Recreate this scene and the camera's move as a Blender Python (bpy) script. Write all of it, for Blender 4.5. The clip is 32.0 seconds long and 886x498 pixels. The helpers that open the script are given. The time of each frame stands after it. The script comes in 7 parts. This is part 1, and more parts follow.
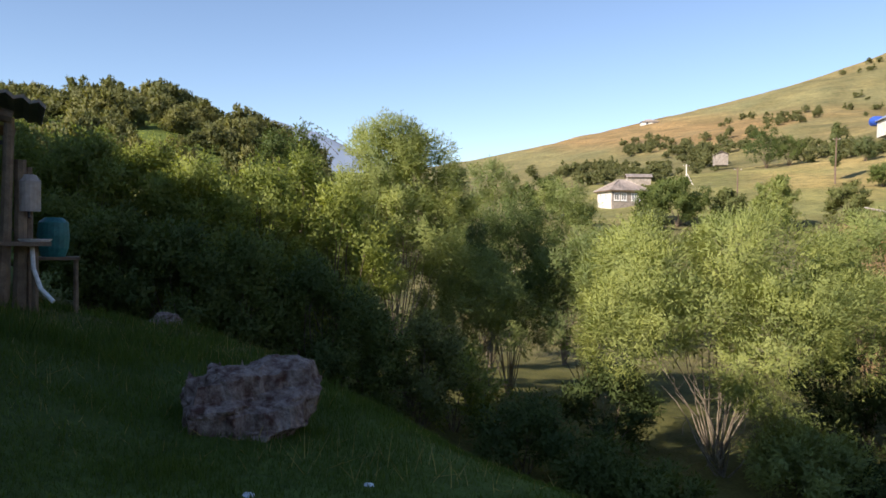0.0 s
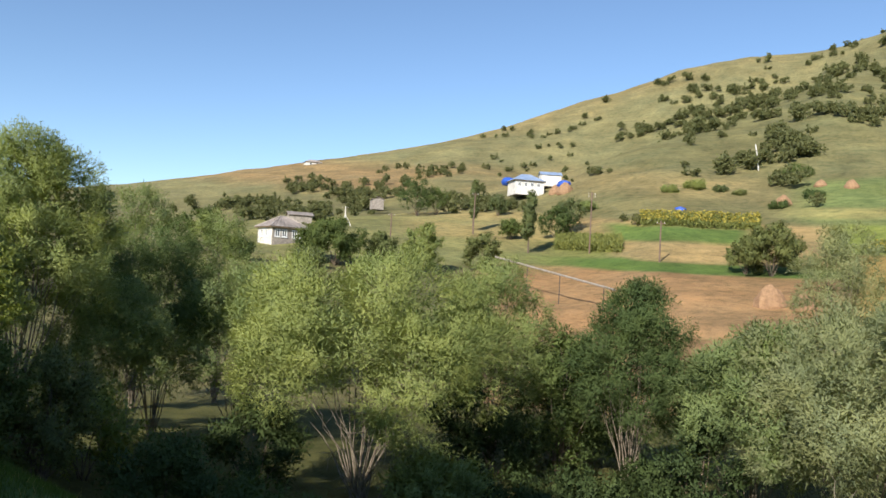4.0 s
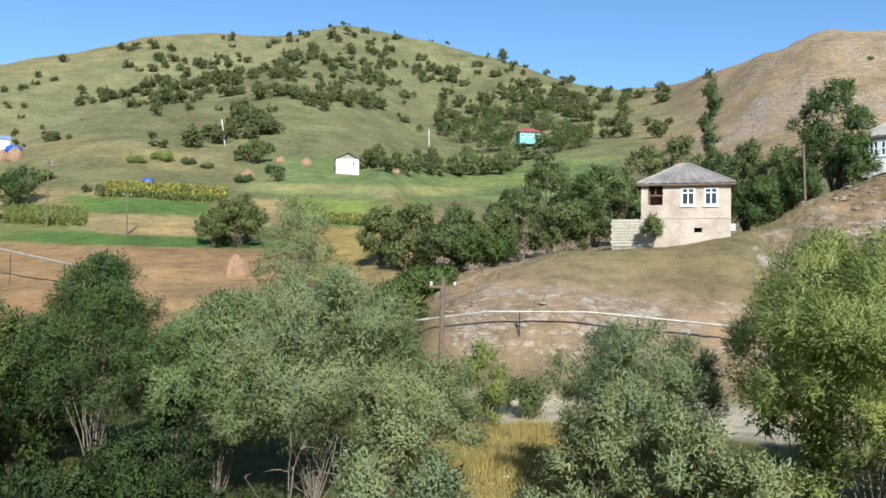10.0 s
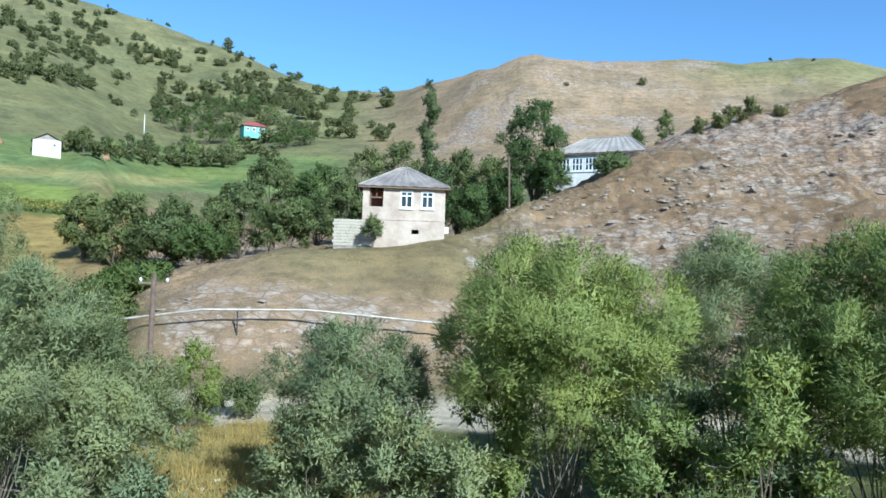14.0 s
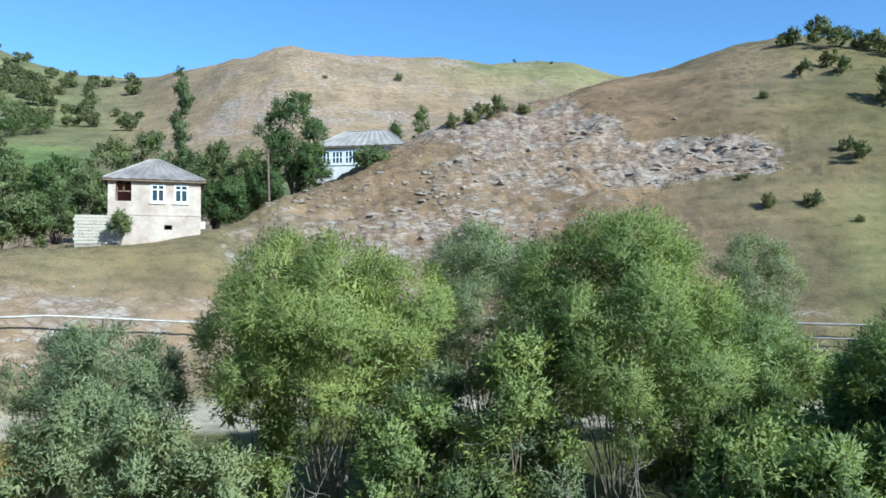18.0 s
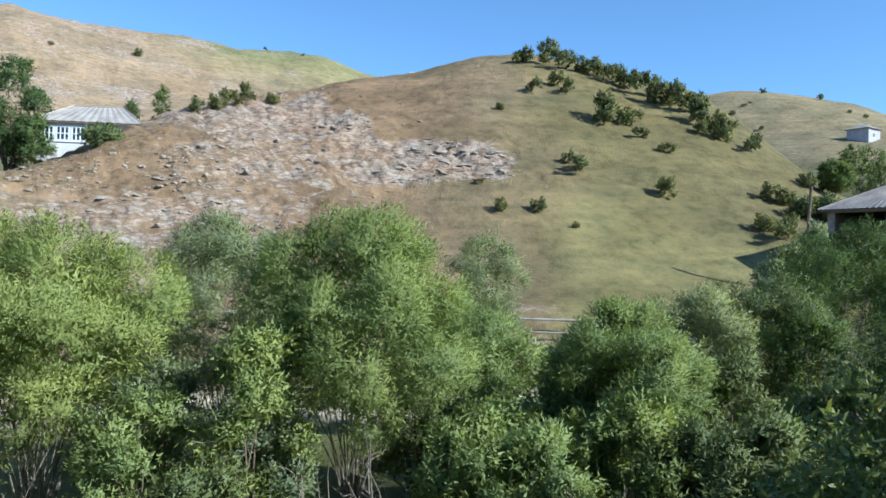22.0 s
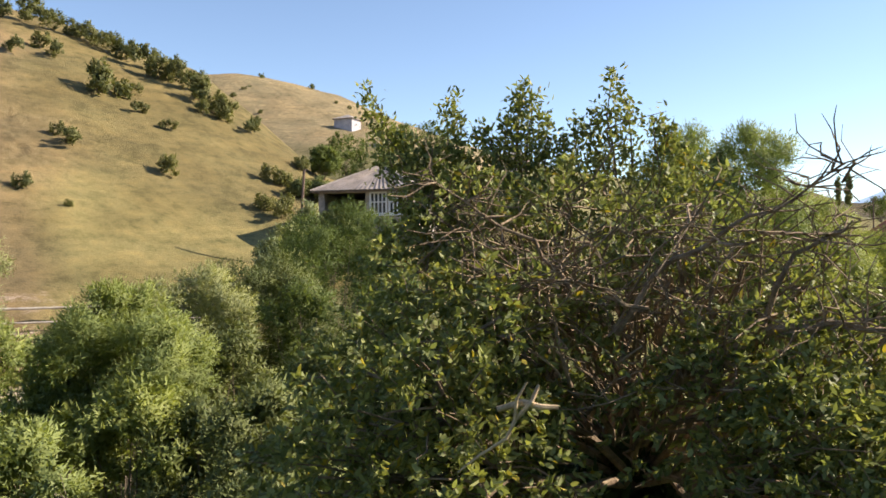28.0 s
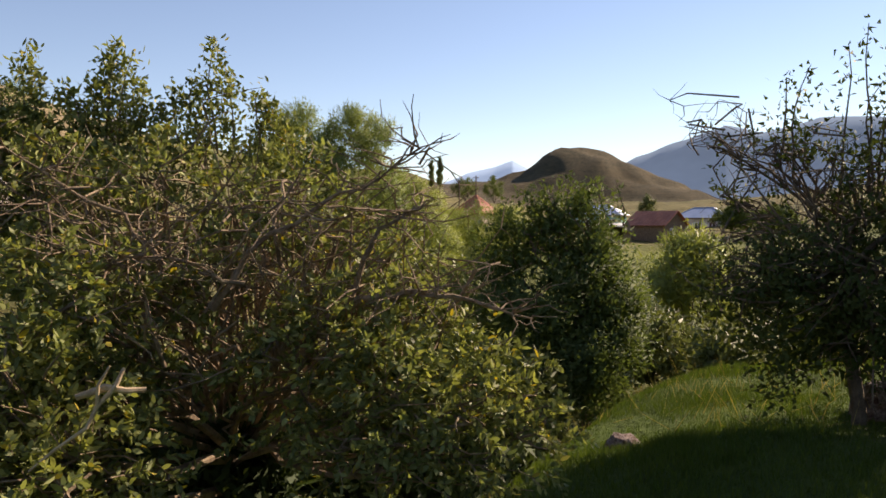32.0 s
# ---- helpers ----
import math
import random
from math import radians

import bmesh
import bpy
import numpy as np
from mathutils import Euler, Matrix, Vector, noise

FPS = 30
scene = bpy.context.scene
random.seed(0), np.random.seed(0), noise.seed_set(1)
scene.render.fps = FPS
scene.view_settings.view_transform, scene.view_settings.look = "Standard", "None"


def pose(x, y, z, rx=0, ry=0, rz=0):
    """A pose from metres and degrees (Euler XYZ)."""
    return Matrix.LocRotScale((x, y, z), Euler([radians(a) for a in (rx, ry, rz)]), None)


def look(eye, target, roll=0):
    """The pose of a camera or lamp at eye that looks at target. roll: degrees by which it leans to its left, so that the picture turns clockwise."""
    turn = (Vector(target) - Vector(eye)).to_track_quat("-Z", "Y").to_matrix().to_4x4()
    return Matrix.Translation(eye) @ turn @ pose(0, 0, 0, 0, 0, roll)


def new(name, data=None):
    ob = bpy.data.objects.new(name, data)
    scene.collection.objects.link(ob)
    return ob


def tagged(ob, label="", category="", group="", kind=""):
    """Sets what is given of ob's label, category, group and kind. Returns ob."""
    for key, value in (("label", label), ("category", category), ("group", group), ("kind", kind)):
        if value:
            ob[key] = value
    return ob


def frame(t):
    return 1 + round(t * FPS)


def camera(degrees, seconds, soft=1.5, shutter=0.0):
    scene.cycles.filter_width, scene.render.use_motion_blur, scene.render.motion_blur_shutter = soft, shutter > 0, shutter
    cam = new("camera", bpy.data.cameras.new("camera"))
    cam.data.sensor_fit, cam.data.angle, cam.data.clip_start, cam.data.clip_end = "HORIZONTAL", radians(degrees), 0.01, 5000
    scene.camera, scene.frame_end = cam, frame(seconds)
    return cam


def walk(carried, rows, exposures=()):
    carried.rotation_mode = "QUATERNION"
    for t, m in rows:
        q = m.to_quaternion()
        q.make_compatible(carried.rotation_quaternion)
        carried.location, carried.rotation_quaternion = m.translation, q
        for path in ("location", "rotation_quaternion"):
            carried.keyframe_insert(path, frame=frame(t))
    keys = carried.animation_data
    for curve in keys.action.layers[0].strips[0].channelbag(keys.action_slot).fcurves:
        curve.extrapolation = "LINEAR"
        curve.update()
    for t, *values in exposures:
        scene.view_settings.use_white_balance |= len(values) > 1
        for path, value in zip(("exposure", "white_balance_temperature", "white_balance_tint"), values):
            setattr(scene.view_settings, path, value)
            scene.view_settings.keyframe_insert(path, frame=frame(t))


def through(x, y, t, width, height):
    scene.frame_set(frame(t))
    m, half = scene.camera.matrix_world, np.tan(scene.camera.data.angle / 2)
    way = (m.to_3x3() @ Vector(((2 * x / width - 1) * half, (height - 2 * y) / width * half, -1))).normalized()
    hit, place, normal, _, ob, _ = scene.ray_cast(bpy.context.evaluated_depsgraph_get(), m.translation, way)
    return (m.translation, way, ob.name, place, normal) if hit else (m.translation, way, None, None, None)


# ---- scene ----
# ---- camera: stands on a terrace above the valley and turns; t, bearing, pitch, roll ----
EYE = Vector((0.0, 0.0, 1.65))
VIEWS = [
    (0, 84.96, -1.12, -0.59), (0.5, 81.47, -1.75, -0.97), (1, 78.71, -1.89, -1.23), (1.5, 75.97, -1.34, -1.71),
    (2, 73.23, -0.73, -2.63), (2.5, 70.62, -0.38, -3.70), (4.5, 56.52, 2.44, -1.80), (5, 51.89, 2.17, -0.38),
    (5.5, 48.91, 2.87, -0.05), (6, 45.23, 2.19, 0.26), (6.5, 42.08, 2.07, 0.85), (7, 39.76, 1.35, 0.97),
    (7.5, 37.30, 1.54, 0.98), (8, 35.31, 1.69, 0.89), (8.5, 32.06, 0.86, 0.41), (9, 29.15, 1.11, -0.49),
    (9.5, 27.14, 0.84, -0.63), (10, 24.18, 1.59, -0.80), (10.5, 21.73, 1.41, -1.10), (11, 19.03, 1.18, -1.42),
    (11.5, 16.23, 1.28, -2.01), (12, 13.07, 2.25, -1.87), (12.5, 10.76, 2.02, -1.98), (13, 8.33, 2.05, -2.21),
    (13.5, 6.29, 1.85, -1.93), (15.5, -1.55, 2.17, -2.07), (16, -3.94, 2.50, -2.06), (16.5, -6.27, 3.09, -2.15),
    (17, -9.15, 3.83, -1.40), (17.5, -10.87, 2.20, -0.77), (18, -12.46, 1.64, 0.14), (18.5, -15.40, 2.12, 0.11),
    (19, -19.09, 1.54, -0.83), (19.5, -21.76, 2.28, -0.81), (20, -21.44, 1.12, -0.63), (20.5, -22.52, 1.78, -0.96),
    (21, -24.52, 2.61, -0.74), (21.5, -27.50, 2.15, -0.85), (22, -30.60, 1.41, -1.40), (22.5, -33.70, 1.13, -1.78),
    (23, -35.89, 0.23, -1.69), (23.5, -39.15, 0.27, -1.75), (24, -41.70, 0.38, -1.68), (24.5, -43.91, -0.17, -1.68),
    (25, -46.74, -0.33, -1.40), (25.5, -49.18, -0.47, -0.96), (27.5, -61.41, -0.56, -0.49), (28, -65.07, 0.26, 0.27),
    (28.5, -68.78, -0.45, 0.39), (29, -72.29, -0.95, 0.80), (29.5, -75.40, -1.01, 0.73), (30, -77.85, -1.37, 0.84),
    (30.5, -81.10, -1.46, 0.72), (31, -84.30, -1.67, 0.78), (31.5, -87.86, -1.76, 0.58), (32, -92.23, -1.63, 0.09),
]


def bearing(yaw, r=1.0):
    """Plan offset of a bearing (degrees to the left of +y) and distance."""
    return Vector((-math.sin(radians(yaw)) * r, math.cos(radians(yaw)) * r, 0.0))


ARM = 0.25  # the camera is held out in front of the turning body


def view(yaw, pitch, roll):
    eye = EYE + bearing(yaw, ARM)
    way = bearing(yaw) * math.cos(radians(pitch)) + Vector((0, 0, math.sin(radians(pitch))))
    return look(eye, eye + way, -roll)


cam = camera(58.09, 32.0, soft=1.6)
walk(cam, [(t, view(a, b, c)) for t, a, b, c in VIEWS],
     exposures=[(0.0, 0.84, 6950, 15), (2.0, 0.77, 6850, 14), (6.0, 0.5, 6100, 3), (9.0, 0.56, 6100, 2), (10.0, 0.58, 5650, 1), (11.0, 0.6, 5500, 0), (12.0, 0.6, 5250, -2), (13.0, 0.65, 5000, -3),
                (16.0, 0.7, 4950, -4), (21.0, 0.72, 4950, -3), (23.0, 0.94, 5550, 4), (25.0, 1.0, 6150, 10), (28.0, 1.1, 7250, 14), (30.0, 0.94, 7500, 18), (32.0, 0.72, 7950, 21)])

# ---- world and sun ----
SUN_YAW, SUN_EL = -146.0, 32.0
world = bpy.data.worlds.new("sky")
world.use_nodes = True
scene.world = world
sky = world.node_tree.nodes.new("ShaderNodeTexSky")
sky.sky_type, sky.sun_disc = "NISHITA", False
sky.sun_elevation, sky.sun_rotation = radians(SUN_EL), radians(-SUN_YAW)
sky.altitude, sky.air_density, sky.dust_density, sky.ozone_density = 1500.0, 1.0, 0.08, 2.8
background = world.node_tree.nodes["Background"]
background.inputs["Strength"].default_value = 0.11
world.node_tree.links.new(sky.outputs[0], background.inputs["Color"])
sun = new("sun", bpy.data.lights.new("sun", "SUN"))
sun.data.energy, sun.data.angle, sun.data.color = 4.8, radians(0.55), (1.0, 0.92, 0.80)
toward = bearing(SUN_YAW) * math.cos(radians(SUN_EL)) + Vector((0, 0, math.sin(radians(SUN_EL))))
sun.matrix_world = look(toward * 200, (0, 0, 0))


# ---- materials ----
def material(name, rough=0.8, metal=0.0, spec=0.3):
    m = bpy.data.materials.new(name)
    m.use_nodes = True
    nt = m.node_tree
    b = nt.nodes["Principled BSDF"]
    b.inputs["Roughness"].default_value, b.inputs["Metallic"].default_value = rough, metal
    b.inputs["Specular IOR Level"].default_value = spec
    return m, nt, b


def node(nt, kind, **values):
    n = nt.nodes.new(kind)
    for key, value in values.items():
        n.inputs[key.replace("_", " ")].default_value = value
    return n


def noise_tex(nt, scale, detail=4.0, rough=0.6, coords="Object"):
    tc = nt.nodes.new("ShaderNodeTexCoord")
    n = node(nt, "ShaderNodeTexNoise", Scale=scale, Detail=detail, Roughness=rough)
    nt.links.new(tc.outputs[coords], n.inputs["Vector"])
    return n


def ramp(nt, source, stops):
    r = nt.nodes.new("ShaderNodeValToRGB")
    e = r.color_ramp.elements
    while len(e) < len(stops):
        e.new(0.5)
    for k, (p, c) in enumerate(stops):
        e[k].position, e[k].color = p, (*c, 1.0) if len(c) == 3 else c
    nt.links.new(source, r.inputs["Fac"])
    return r


def mix(nt, kind, fac, a, b):
    m = nt.nodes.new("ShaderNodeMix")
    m.data_type, m.blend_type = "RGBA", kind
    for socket, value in ((m.inputs[0], fac), (m.inputs[6], a), (m.inputs[7], b)):
        if isinstance(value, (int, float)):
            socket.default_value = value
        elif isinstance(value, tuple):
            socket.default_value = (*value, 1.0)
        else:
            nt.links.new(value, socket)
    return m.outputs[2]


def bump(nt, b, height, strength, distance):
    k = node(nt, "ShaderNodeBump", Strength=strength, Distance=distance)
    nt.links.new(height, k.inputs["Height"])
    nt.links.new(k.outputs[0], b.inputs["Normal"])


def plain(name, light, dark, scale=3.0, rough=0.85, relief=0.02, fine=40.0, metal=0.0, spec=0.3):
    """A weathered surface: two colours mixed by coarse stains and fine grain, with relief."""
    m, nt, b = material(name, rough, metal, spec)
    big, small = noise_tex(nt, scale, 5.0, 0.65), noise_tex(nt, fine, 3.0)
    stain = ramp(nt, big.outputs["Fac"], [(0.36, dark), (0.62, light)])
    grain = ramp(nt, small.outputs["Fac"], [(0.3, (0.78, 0.78, 0.78)), (0.7, (1.12, 1.12, 1.12))])
    nt.links.new(mix(nt, "MULTIPLY", 1.0, stain.outputs[0], grain.outputs[0]), b.inputs["Base Color"])
    bump(nt, b, small.outputs["Fac"], 0.5, relief)
    return m


def leafy(name, light, dark, through=0.35, rough=0.5, gloss=0.15, fading=None):
    """Leaves: colour varies from leaf to leaf and from plant to plant; some light passes through."""
    m, nt, b = material(name, rough, 0.0, gloss)
    geo, info = nt.nodes.new("ShaderNodeNewGeometry"), nt.nodes.new("ShaderNodeObjectInfo")
    c = ramp(nt, geo.outputs["Random Per Island"], [(0.0, tuple(0.6 * a + 0.4 * b for a, b in zip(dark, light))), (0.75, light), (1.0, tuple(min(1, v * 1.12) for v in light))] if not fading else [(0.0, dark), (0.8, light), (0.955, light), (0.975, fading), (1.0, fading)])
    shift = ramp(nt, info.outputs["Random"], [(0.0, (0.82, 0.86, 0.9)), (1.0, (1.14, 1.08, 0.95))])
    big = noise_tex(nt, 0.9, 3.0)
    patch = ramp(nt, big.outputs["Fac"], [(0.35, (0.8, 0.84, 0.86)), (0.65, (1.15, 1.1, 0.98))])
    c = mix(nt, "MULTIPLY", 1.0, mix(nt, "MULTIPLY", 1.0, c.outputs[0], shift.outputs[0]), patch.outputs[0])
    nt.links.new(c, b.inputs["Base Color"])
    t = nt.nodes.new("ShaderNodeBsdfTranslucent")
    nt.links.new(mix(nt, "MULTIPLY", 1.0, c, (1.25, 1.25, 0.6)), t.inputs["Color"])
    s = nt.nodes.new("ShaderNodeMixShader")
    s.inputs[0].default_value = through
    nt.links.new(b.outputs[0], s.inputs[1])
    nt.links.new(t.outputs[0], s.inputs[2])
    nt.links.new(s.outputs[0], nt.nodes["Material Output"].inputs["Surface"])
    return m


def ground_material():
    m, nt, b = material("ground_cover", 0.95, 0.0, 0.1)
    cover, rock = nt.nodes.new("ShaderNodeAttribute"), nt.nodes.new("ShaderNodeAttribute")
    cover.attribute_name, rock.attribute_name = "cover", "rock"
    coarse, mid, fine = noise_tex(nt, 0.06, 6.0, 0.62), noise_tex(nt, 0.6, 6.0, 0.7), noise_tex(nt, 9.0, 4.0, 0.7)
    c = mix(nt, "MULTIPLY", 1.0, cover.outputs["Color"],
            ramp(nt, coarse.outputs["Fac"], [(0.3, (0.80, 0.84, 0.84)), (0.7, (1.18, 1.10, 1.0))]).outputs[0])
    c = mix(nt, "MULTIPLY", 1.0, c,
            ramp(nt, mid.outputs["Fac"], [(0.32, (0.62, 0.66, 0.62)), (0.5, (1.0, 1.0, 1.0)), (0.7, (1.25, 1.18, 1.1))]).outputs[0])
    c = mix(nt, "MULTIPLY", 1.0, c,
            ramp(nt, fine.outputs["Fac"], [(0.3, (0.7, 0.7, 0.7)), (0.7, (1.25, 1.25, 1.2))]).outputs[0])
    # faint level treads trodden along the slopes
    place = nt.nodes.new("ShaderNodeTexCoord")
    flat = nt.nodes.new("ShaderNodeMapping")
    flat.inputs["Scale"].default_value = (0.05, 0.05, 0.75)
    nt.links.new(place.outputs["Object"], flat.inputs["Vector"])
    tread = node(nt, "ShaderNodeTexNoise", Scale=1.0, Detail=5.0, Roughness=0.7)
    nt.links.new(flat.outputs[0], tread.inputs["Vector"])
    c = mix(nt, "MULTIPLY", 1.0, c,
            ramp(nt, tread.outputs["Fac"], [(0.34, (0.85, 0.86, 0.85)), (0.5, (1.0, 1.0, 1.0)), (0.66, (1.13, 1.1, 1.06))]).outputs[0])
    # stone showing through the turf where the slope is rocky
    tc = nt.nodes.new("ShaderNodeTexCoord")
    stretch = nt.nodes.new("ShaderNodeMapping")
    stretch.inputs["Scale"].default_value = (0.5, 0.5, 1.1)
    nt.links.new(tc.outputs["Object"], stretch.inputs["Vector"])
    crag = node(nt, "ShaderNodeTexNoise", Scale=1.5, Detail=8.0, Roughness=0.72, Distortion=0.5)
    nt.links.new(stretch.outputs[0], crag.inputs["Vector"])
    mass = node(nt, "ShaderNodeTexNoise", Scale=0.3, Detail=6.0, Roughness=0.65)
    nt.links.new(stretch.outputs[0], mass.inputs["Vector"])
    tone = ramp(nt, crag.outputs["Fac"], [(0.32, (0.13, 0.095, 0.07)), (0.45, (0.30, 0.23, 0.175)), (0.56, (0.41, 0.34, 0.275)), (0.70, (0.52, 0.46, 0.39))])
    warm = ramp(nt, mass.outputs["Fac"], [(0.36, (1.02, 0.86, 0.74)), (0.62, (1.0, 1.0, 1.0))])
    joints = node(nt, "ShaderNodeTexVoronoi", Scale=1.6)
    joints.feature = "DISTANCE_TO_EDGE"
    nt.links.new(stretch.outputs[0], joints.inputs["Vector"])
    crack = ramp(nt, joints.outputs["Distance"], [(0.0, (0.56, 0.51, 0.47)), (0.09, (1.0, 1.0, 1.0))])
    stone = mix(nt, "MULTIPLY", 1.0, mix(nt, "MULTIPLY", 1.0, tone.outputs[0], warm.outputs[0]), crack.outputs[0])
    add = nt.nodes.new("ShaderNodeMath")
    add.operation = "MULTIPLY_ADD"
    add.inputs[1].default_value = 0.6
    nt.links.new(crag.outputs["Fac"], add.inputs[0])
    nt.links.new(rock.outputs["Fac"], add.inputs[2])
    both = nt.nodes.new("ShaderNodeMath")
    both.operation = "MULTIPLY_ADD"
    both.inputs[1].default_value = 0.4
    nt.links.new(mass.outputs["Fac"], both.inputs[0])
    nt.links.new(add.outputs[0], both.inputs[2])
    show = ramp(nt, both.outputs[0], [(0.85, (0, 0, 0)), (0.99, (1, 1, 1))])
    nt.links.new(mix(nt, "MIX", show.outputs[0], c, stone), b.inputs["Base Color"])
    lift = nt.nodes.new("ShaderNodeMath")
    lift.operation = "ADD"
    nt.links.new(mid.outputs["Fac"], lift.inputs[0])
    nt.links.new(fine.outputs["Fac"], lift.inputs[1])
    bump(nt, b, lift.outputs[0], 0.7, 0.25)
    return m


M_GROUND = ground_material()
M_BARK = plain("bark", (0.22, 0.17, 0.12), (0.10, 0.075, 0.055), 6.0, 0.9, 0.02, 60.0)
M_BARK_PALE = plain("pale_bark", (0.30, 0.25, 0.19), (0.15, 0.12, 0.09), 6.0, 0.9, 0.02, 60.0)
M_WILLOW = leafy("willow_leaves", (0.272, 0.328, 0.135), (0.182, 0.226, 0.088))
M_WILLOW_GREY = leafy("grey_willow_leaves", (0.28, 0.315, 0.18), (0.18, 0.21, 0.115))
M_BRIGHT = leafy("bright_willow_leaves", (0.275, 0.325, 0.125), (0.18, 0.22, 0.08))
M_DARKLEAF = leafy("dark_leaves", (0.13, 0.175, 0.065), (0.08, 0.115, 0.04), 0.35, 0.65)
M_SHRUB = leafy("shrub_leaves", (0.16, 0.19, 0.08), (0.105, 0.125, 0.052), 0.25)
M_BUSH = leafy("hillside_bush_leaves", (0.185, 0.195, 0.088), (0.12, 0.13, 0.058), 0.3)
# leaf colour darkened to stand for shade in gaps and backlit crowns
M_SHADE_LEAF = leafy("shade_dark_leaves", (0.07, 0.10, 0.036), (0.042, 0.06, 0.022), 0.2, 0.65)
M_APPLE = leafy("apple_leaves", (0.33, 0.365, 0.15), (0.11, 0.14, 0.058), 0.35, 0.5, 0.25, (0.46, 0.36, 0.06))
M_PLUM = leafy("plum_leaves", (0.275, 0.325, 0.1), (0.165, 0.205, 0.06), 0.4)
M_GRASS = leafy("grass_blades", (0.085, 0.135, 0.028), (0.035, 0.062, 0.014), 0.3)
M_STRAW = leafy("dry_grass_blades", (0.42, 0.34, 0.15), (0.22, 0.17, 0.07), 0.3)
M_PLASTER = plain("cream_plaster", (0.60, 0.49, 0.40), (0.44, 0.34, 0.27), 0.7, 0.9, 0.01, 12.0)
M_WHITE = plain("white_limewash", (0.80, 0.77, 0.72), (0.62, 0.58, 0.53), 0.8, 0.9, 0.01, 12.0)
M_STONEWALL = plain("grey_stone_wall", (0.42, 0.37, 0.32), (0.24, 0.21, 0.19), 2.2, 0.95, 0.03, 9.0)
M_SHEET = plain("weathered_grey_sheet", (0.37, 0.315, 0.28), (0.21, 0.18, 0.16), 0.5, 0.6, 0.01, 8.0, 0.1, 0.4)
M_SHEET_PALE = plain("pale_grey_sheet", (0.47, 0.41, 0.36), (0.32, 0.275, 0.24), 0.5, 0.6, 0.01, 8.0, 0.1, 0.4)
M_BLUE = plain("light_blue_sheet", (0.33, 0.42, 0.58), (0.24, 0.32, 0.47), 0.6, 0.45, 0.01, 8.0, 0.1, 0.5)
M_BLUE_DEEP = plain("deep_blue_sheet", (0.03, 0.10, 0.48), (0.02, 0.07, 0.35), 0.6, 0.5, 0.01, 8.0, 0.0, 0.5)
M_RED = plain("red_sheet", (0.42, 0.10, 0.09), (0.28, 0.06, 0.06), 0.6, 0.6, 0.01, 8.0)
M_TILE = plain("terracotta_sheet", (0.50, 0.19, 0.12), (0.34, 0.12, 0.08), 0.6, 0.7, 0.01, 8.0)
M_TEAL = plain("turquoise_plaster", (0.30, 0.60, 0.50), (0.22, 0.48, 0.40), 0.6, 0.8, 0.01, 8.0)
M_WOOD = plain("weathered_wood", (0.26, 0.19, 0.13), (0.14, 0.10, 0.07), 4.0, 0.85, 0.01, 50.0)
M_POLE = plain("pole_wood", (0.23, 0.16, 0.12), (0.13, 0.09, 0.07), 4.0, 0.85, 0.01, 50.0)
M_FRAME = plain("white_window_paint", (0.82, 0.82, 0.82), (0.70, 0.70, 0.70), 4.0, 0.5, 0.002, 30.0)
M_DARK = plain("dark_interior", (0.05, 0.045, 0.04), (0.03, 0.028, 0.025), 2.0, 0.9, 0.01, 10.0)
M_PIPE = plain("pale_steel_pipe", (0.46, 0.41, 0.35), (0.31, 0.26, 0.21), 2.0, 0.5, 0.003, 30.0, 0.2, 0.5)
M_ROCK = plain("lichened_rock", (0.42, 0.355, 0.29), (0.24, 0.185, 0.14), 2.6, 0.95, 0.05, 16.0)
M_BOULDER = plain("reddish_boulder", (0.33, 0.26, 0.225), (0.085, 0.04, 0.03), 5.5, 0.95, 0.09, 16.0)
M_HAY = plain("hay", (0.37, 0.23, 0.13), (0.25, 0.15, 0.085), 2.0, 0.95, 0.06, 14.0)
M_BLACK = plain("dark_metal", (0.06, 0.06, 0.065), (0.04, 0.04, 0.045), 4.0, 0.6, 0.002, 30.0)


def glass_material():
    m, nt, b = material("window_glass", 0.08, 0.0, 0.6)
    b.inputs["Base Color"].default_value = (0.05, 0.06, 0.07, 1)
    n = noise_tex(nt, 3.0, 2.0)
    bump(nt, b, n.outputs["Fac"], 0.1, 0.01)
    return m


M_GLASS = glass_material()


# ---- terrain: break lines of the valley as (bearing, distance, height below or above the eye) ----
TERRACE = [(180, 4, -1.2), (140, 8, -0.9), (114, 15, -1.2), (104, 16, -1.85), (92, 10, -2.15), (84, 7.5, -2.1), (76, 6, -1.96), (60, 4.5, -1.9),
           (0, 4, -1.9), (-60, 4, -1.9), (-85, 4.5, -1.85), (-97, 6, -2.0), (-104, 9, -2.1), (-110, 10.5, -1.9), (-120, 11, -1.8), (-140, 10, -1.4), (-180, 4, -1.2)]
# bearings behind the eye: unseen steep hill, added to shade the yard
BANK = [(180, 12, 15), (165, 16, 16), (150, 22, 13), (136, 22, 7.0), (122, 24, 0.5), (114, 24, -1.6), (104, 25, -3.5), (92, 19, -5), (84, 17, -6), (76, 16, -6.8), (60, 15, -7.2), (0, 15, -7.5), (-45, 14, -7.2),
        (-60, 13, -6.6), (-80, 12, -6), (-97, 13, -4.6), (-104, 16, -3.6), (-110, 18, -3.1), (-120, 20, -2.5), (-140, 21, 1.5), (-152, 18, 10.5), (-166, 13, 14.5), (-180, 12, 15)]
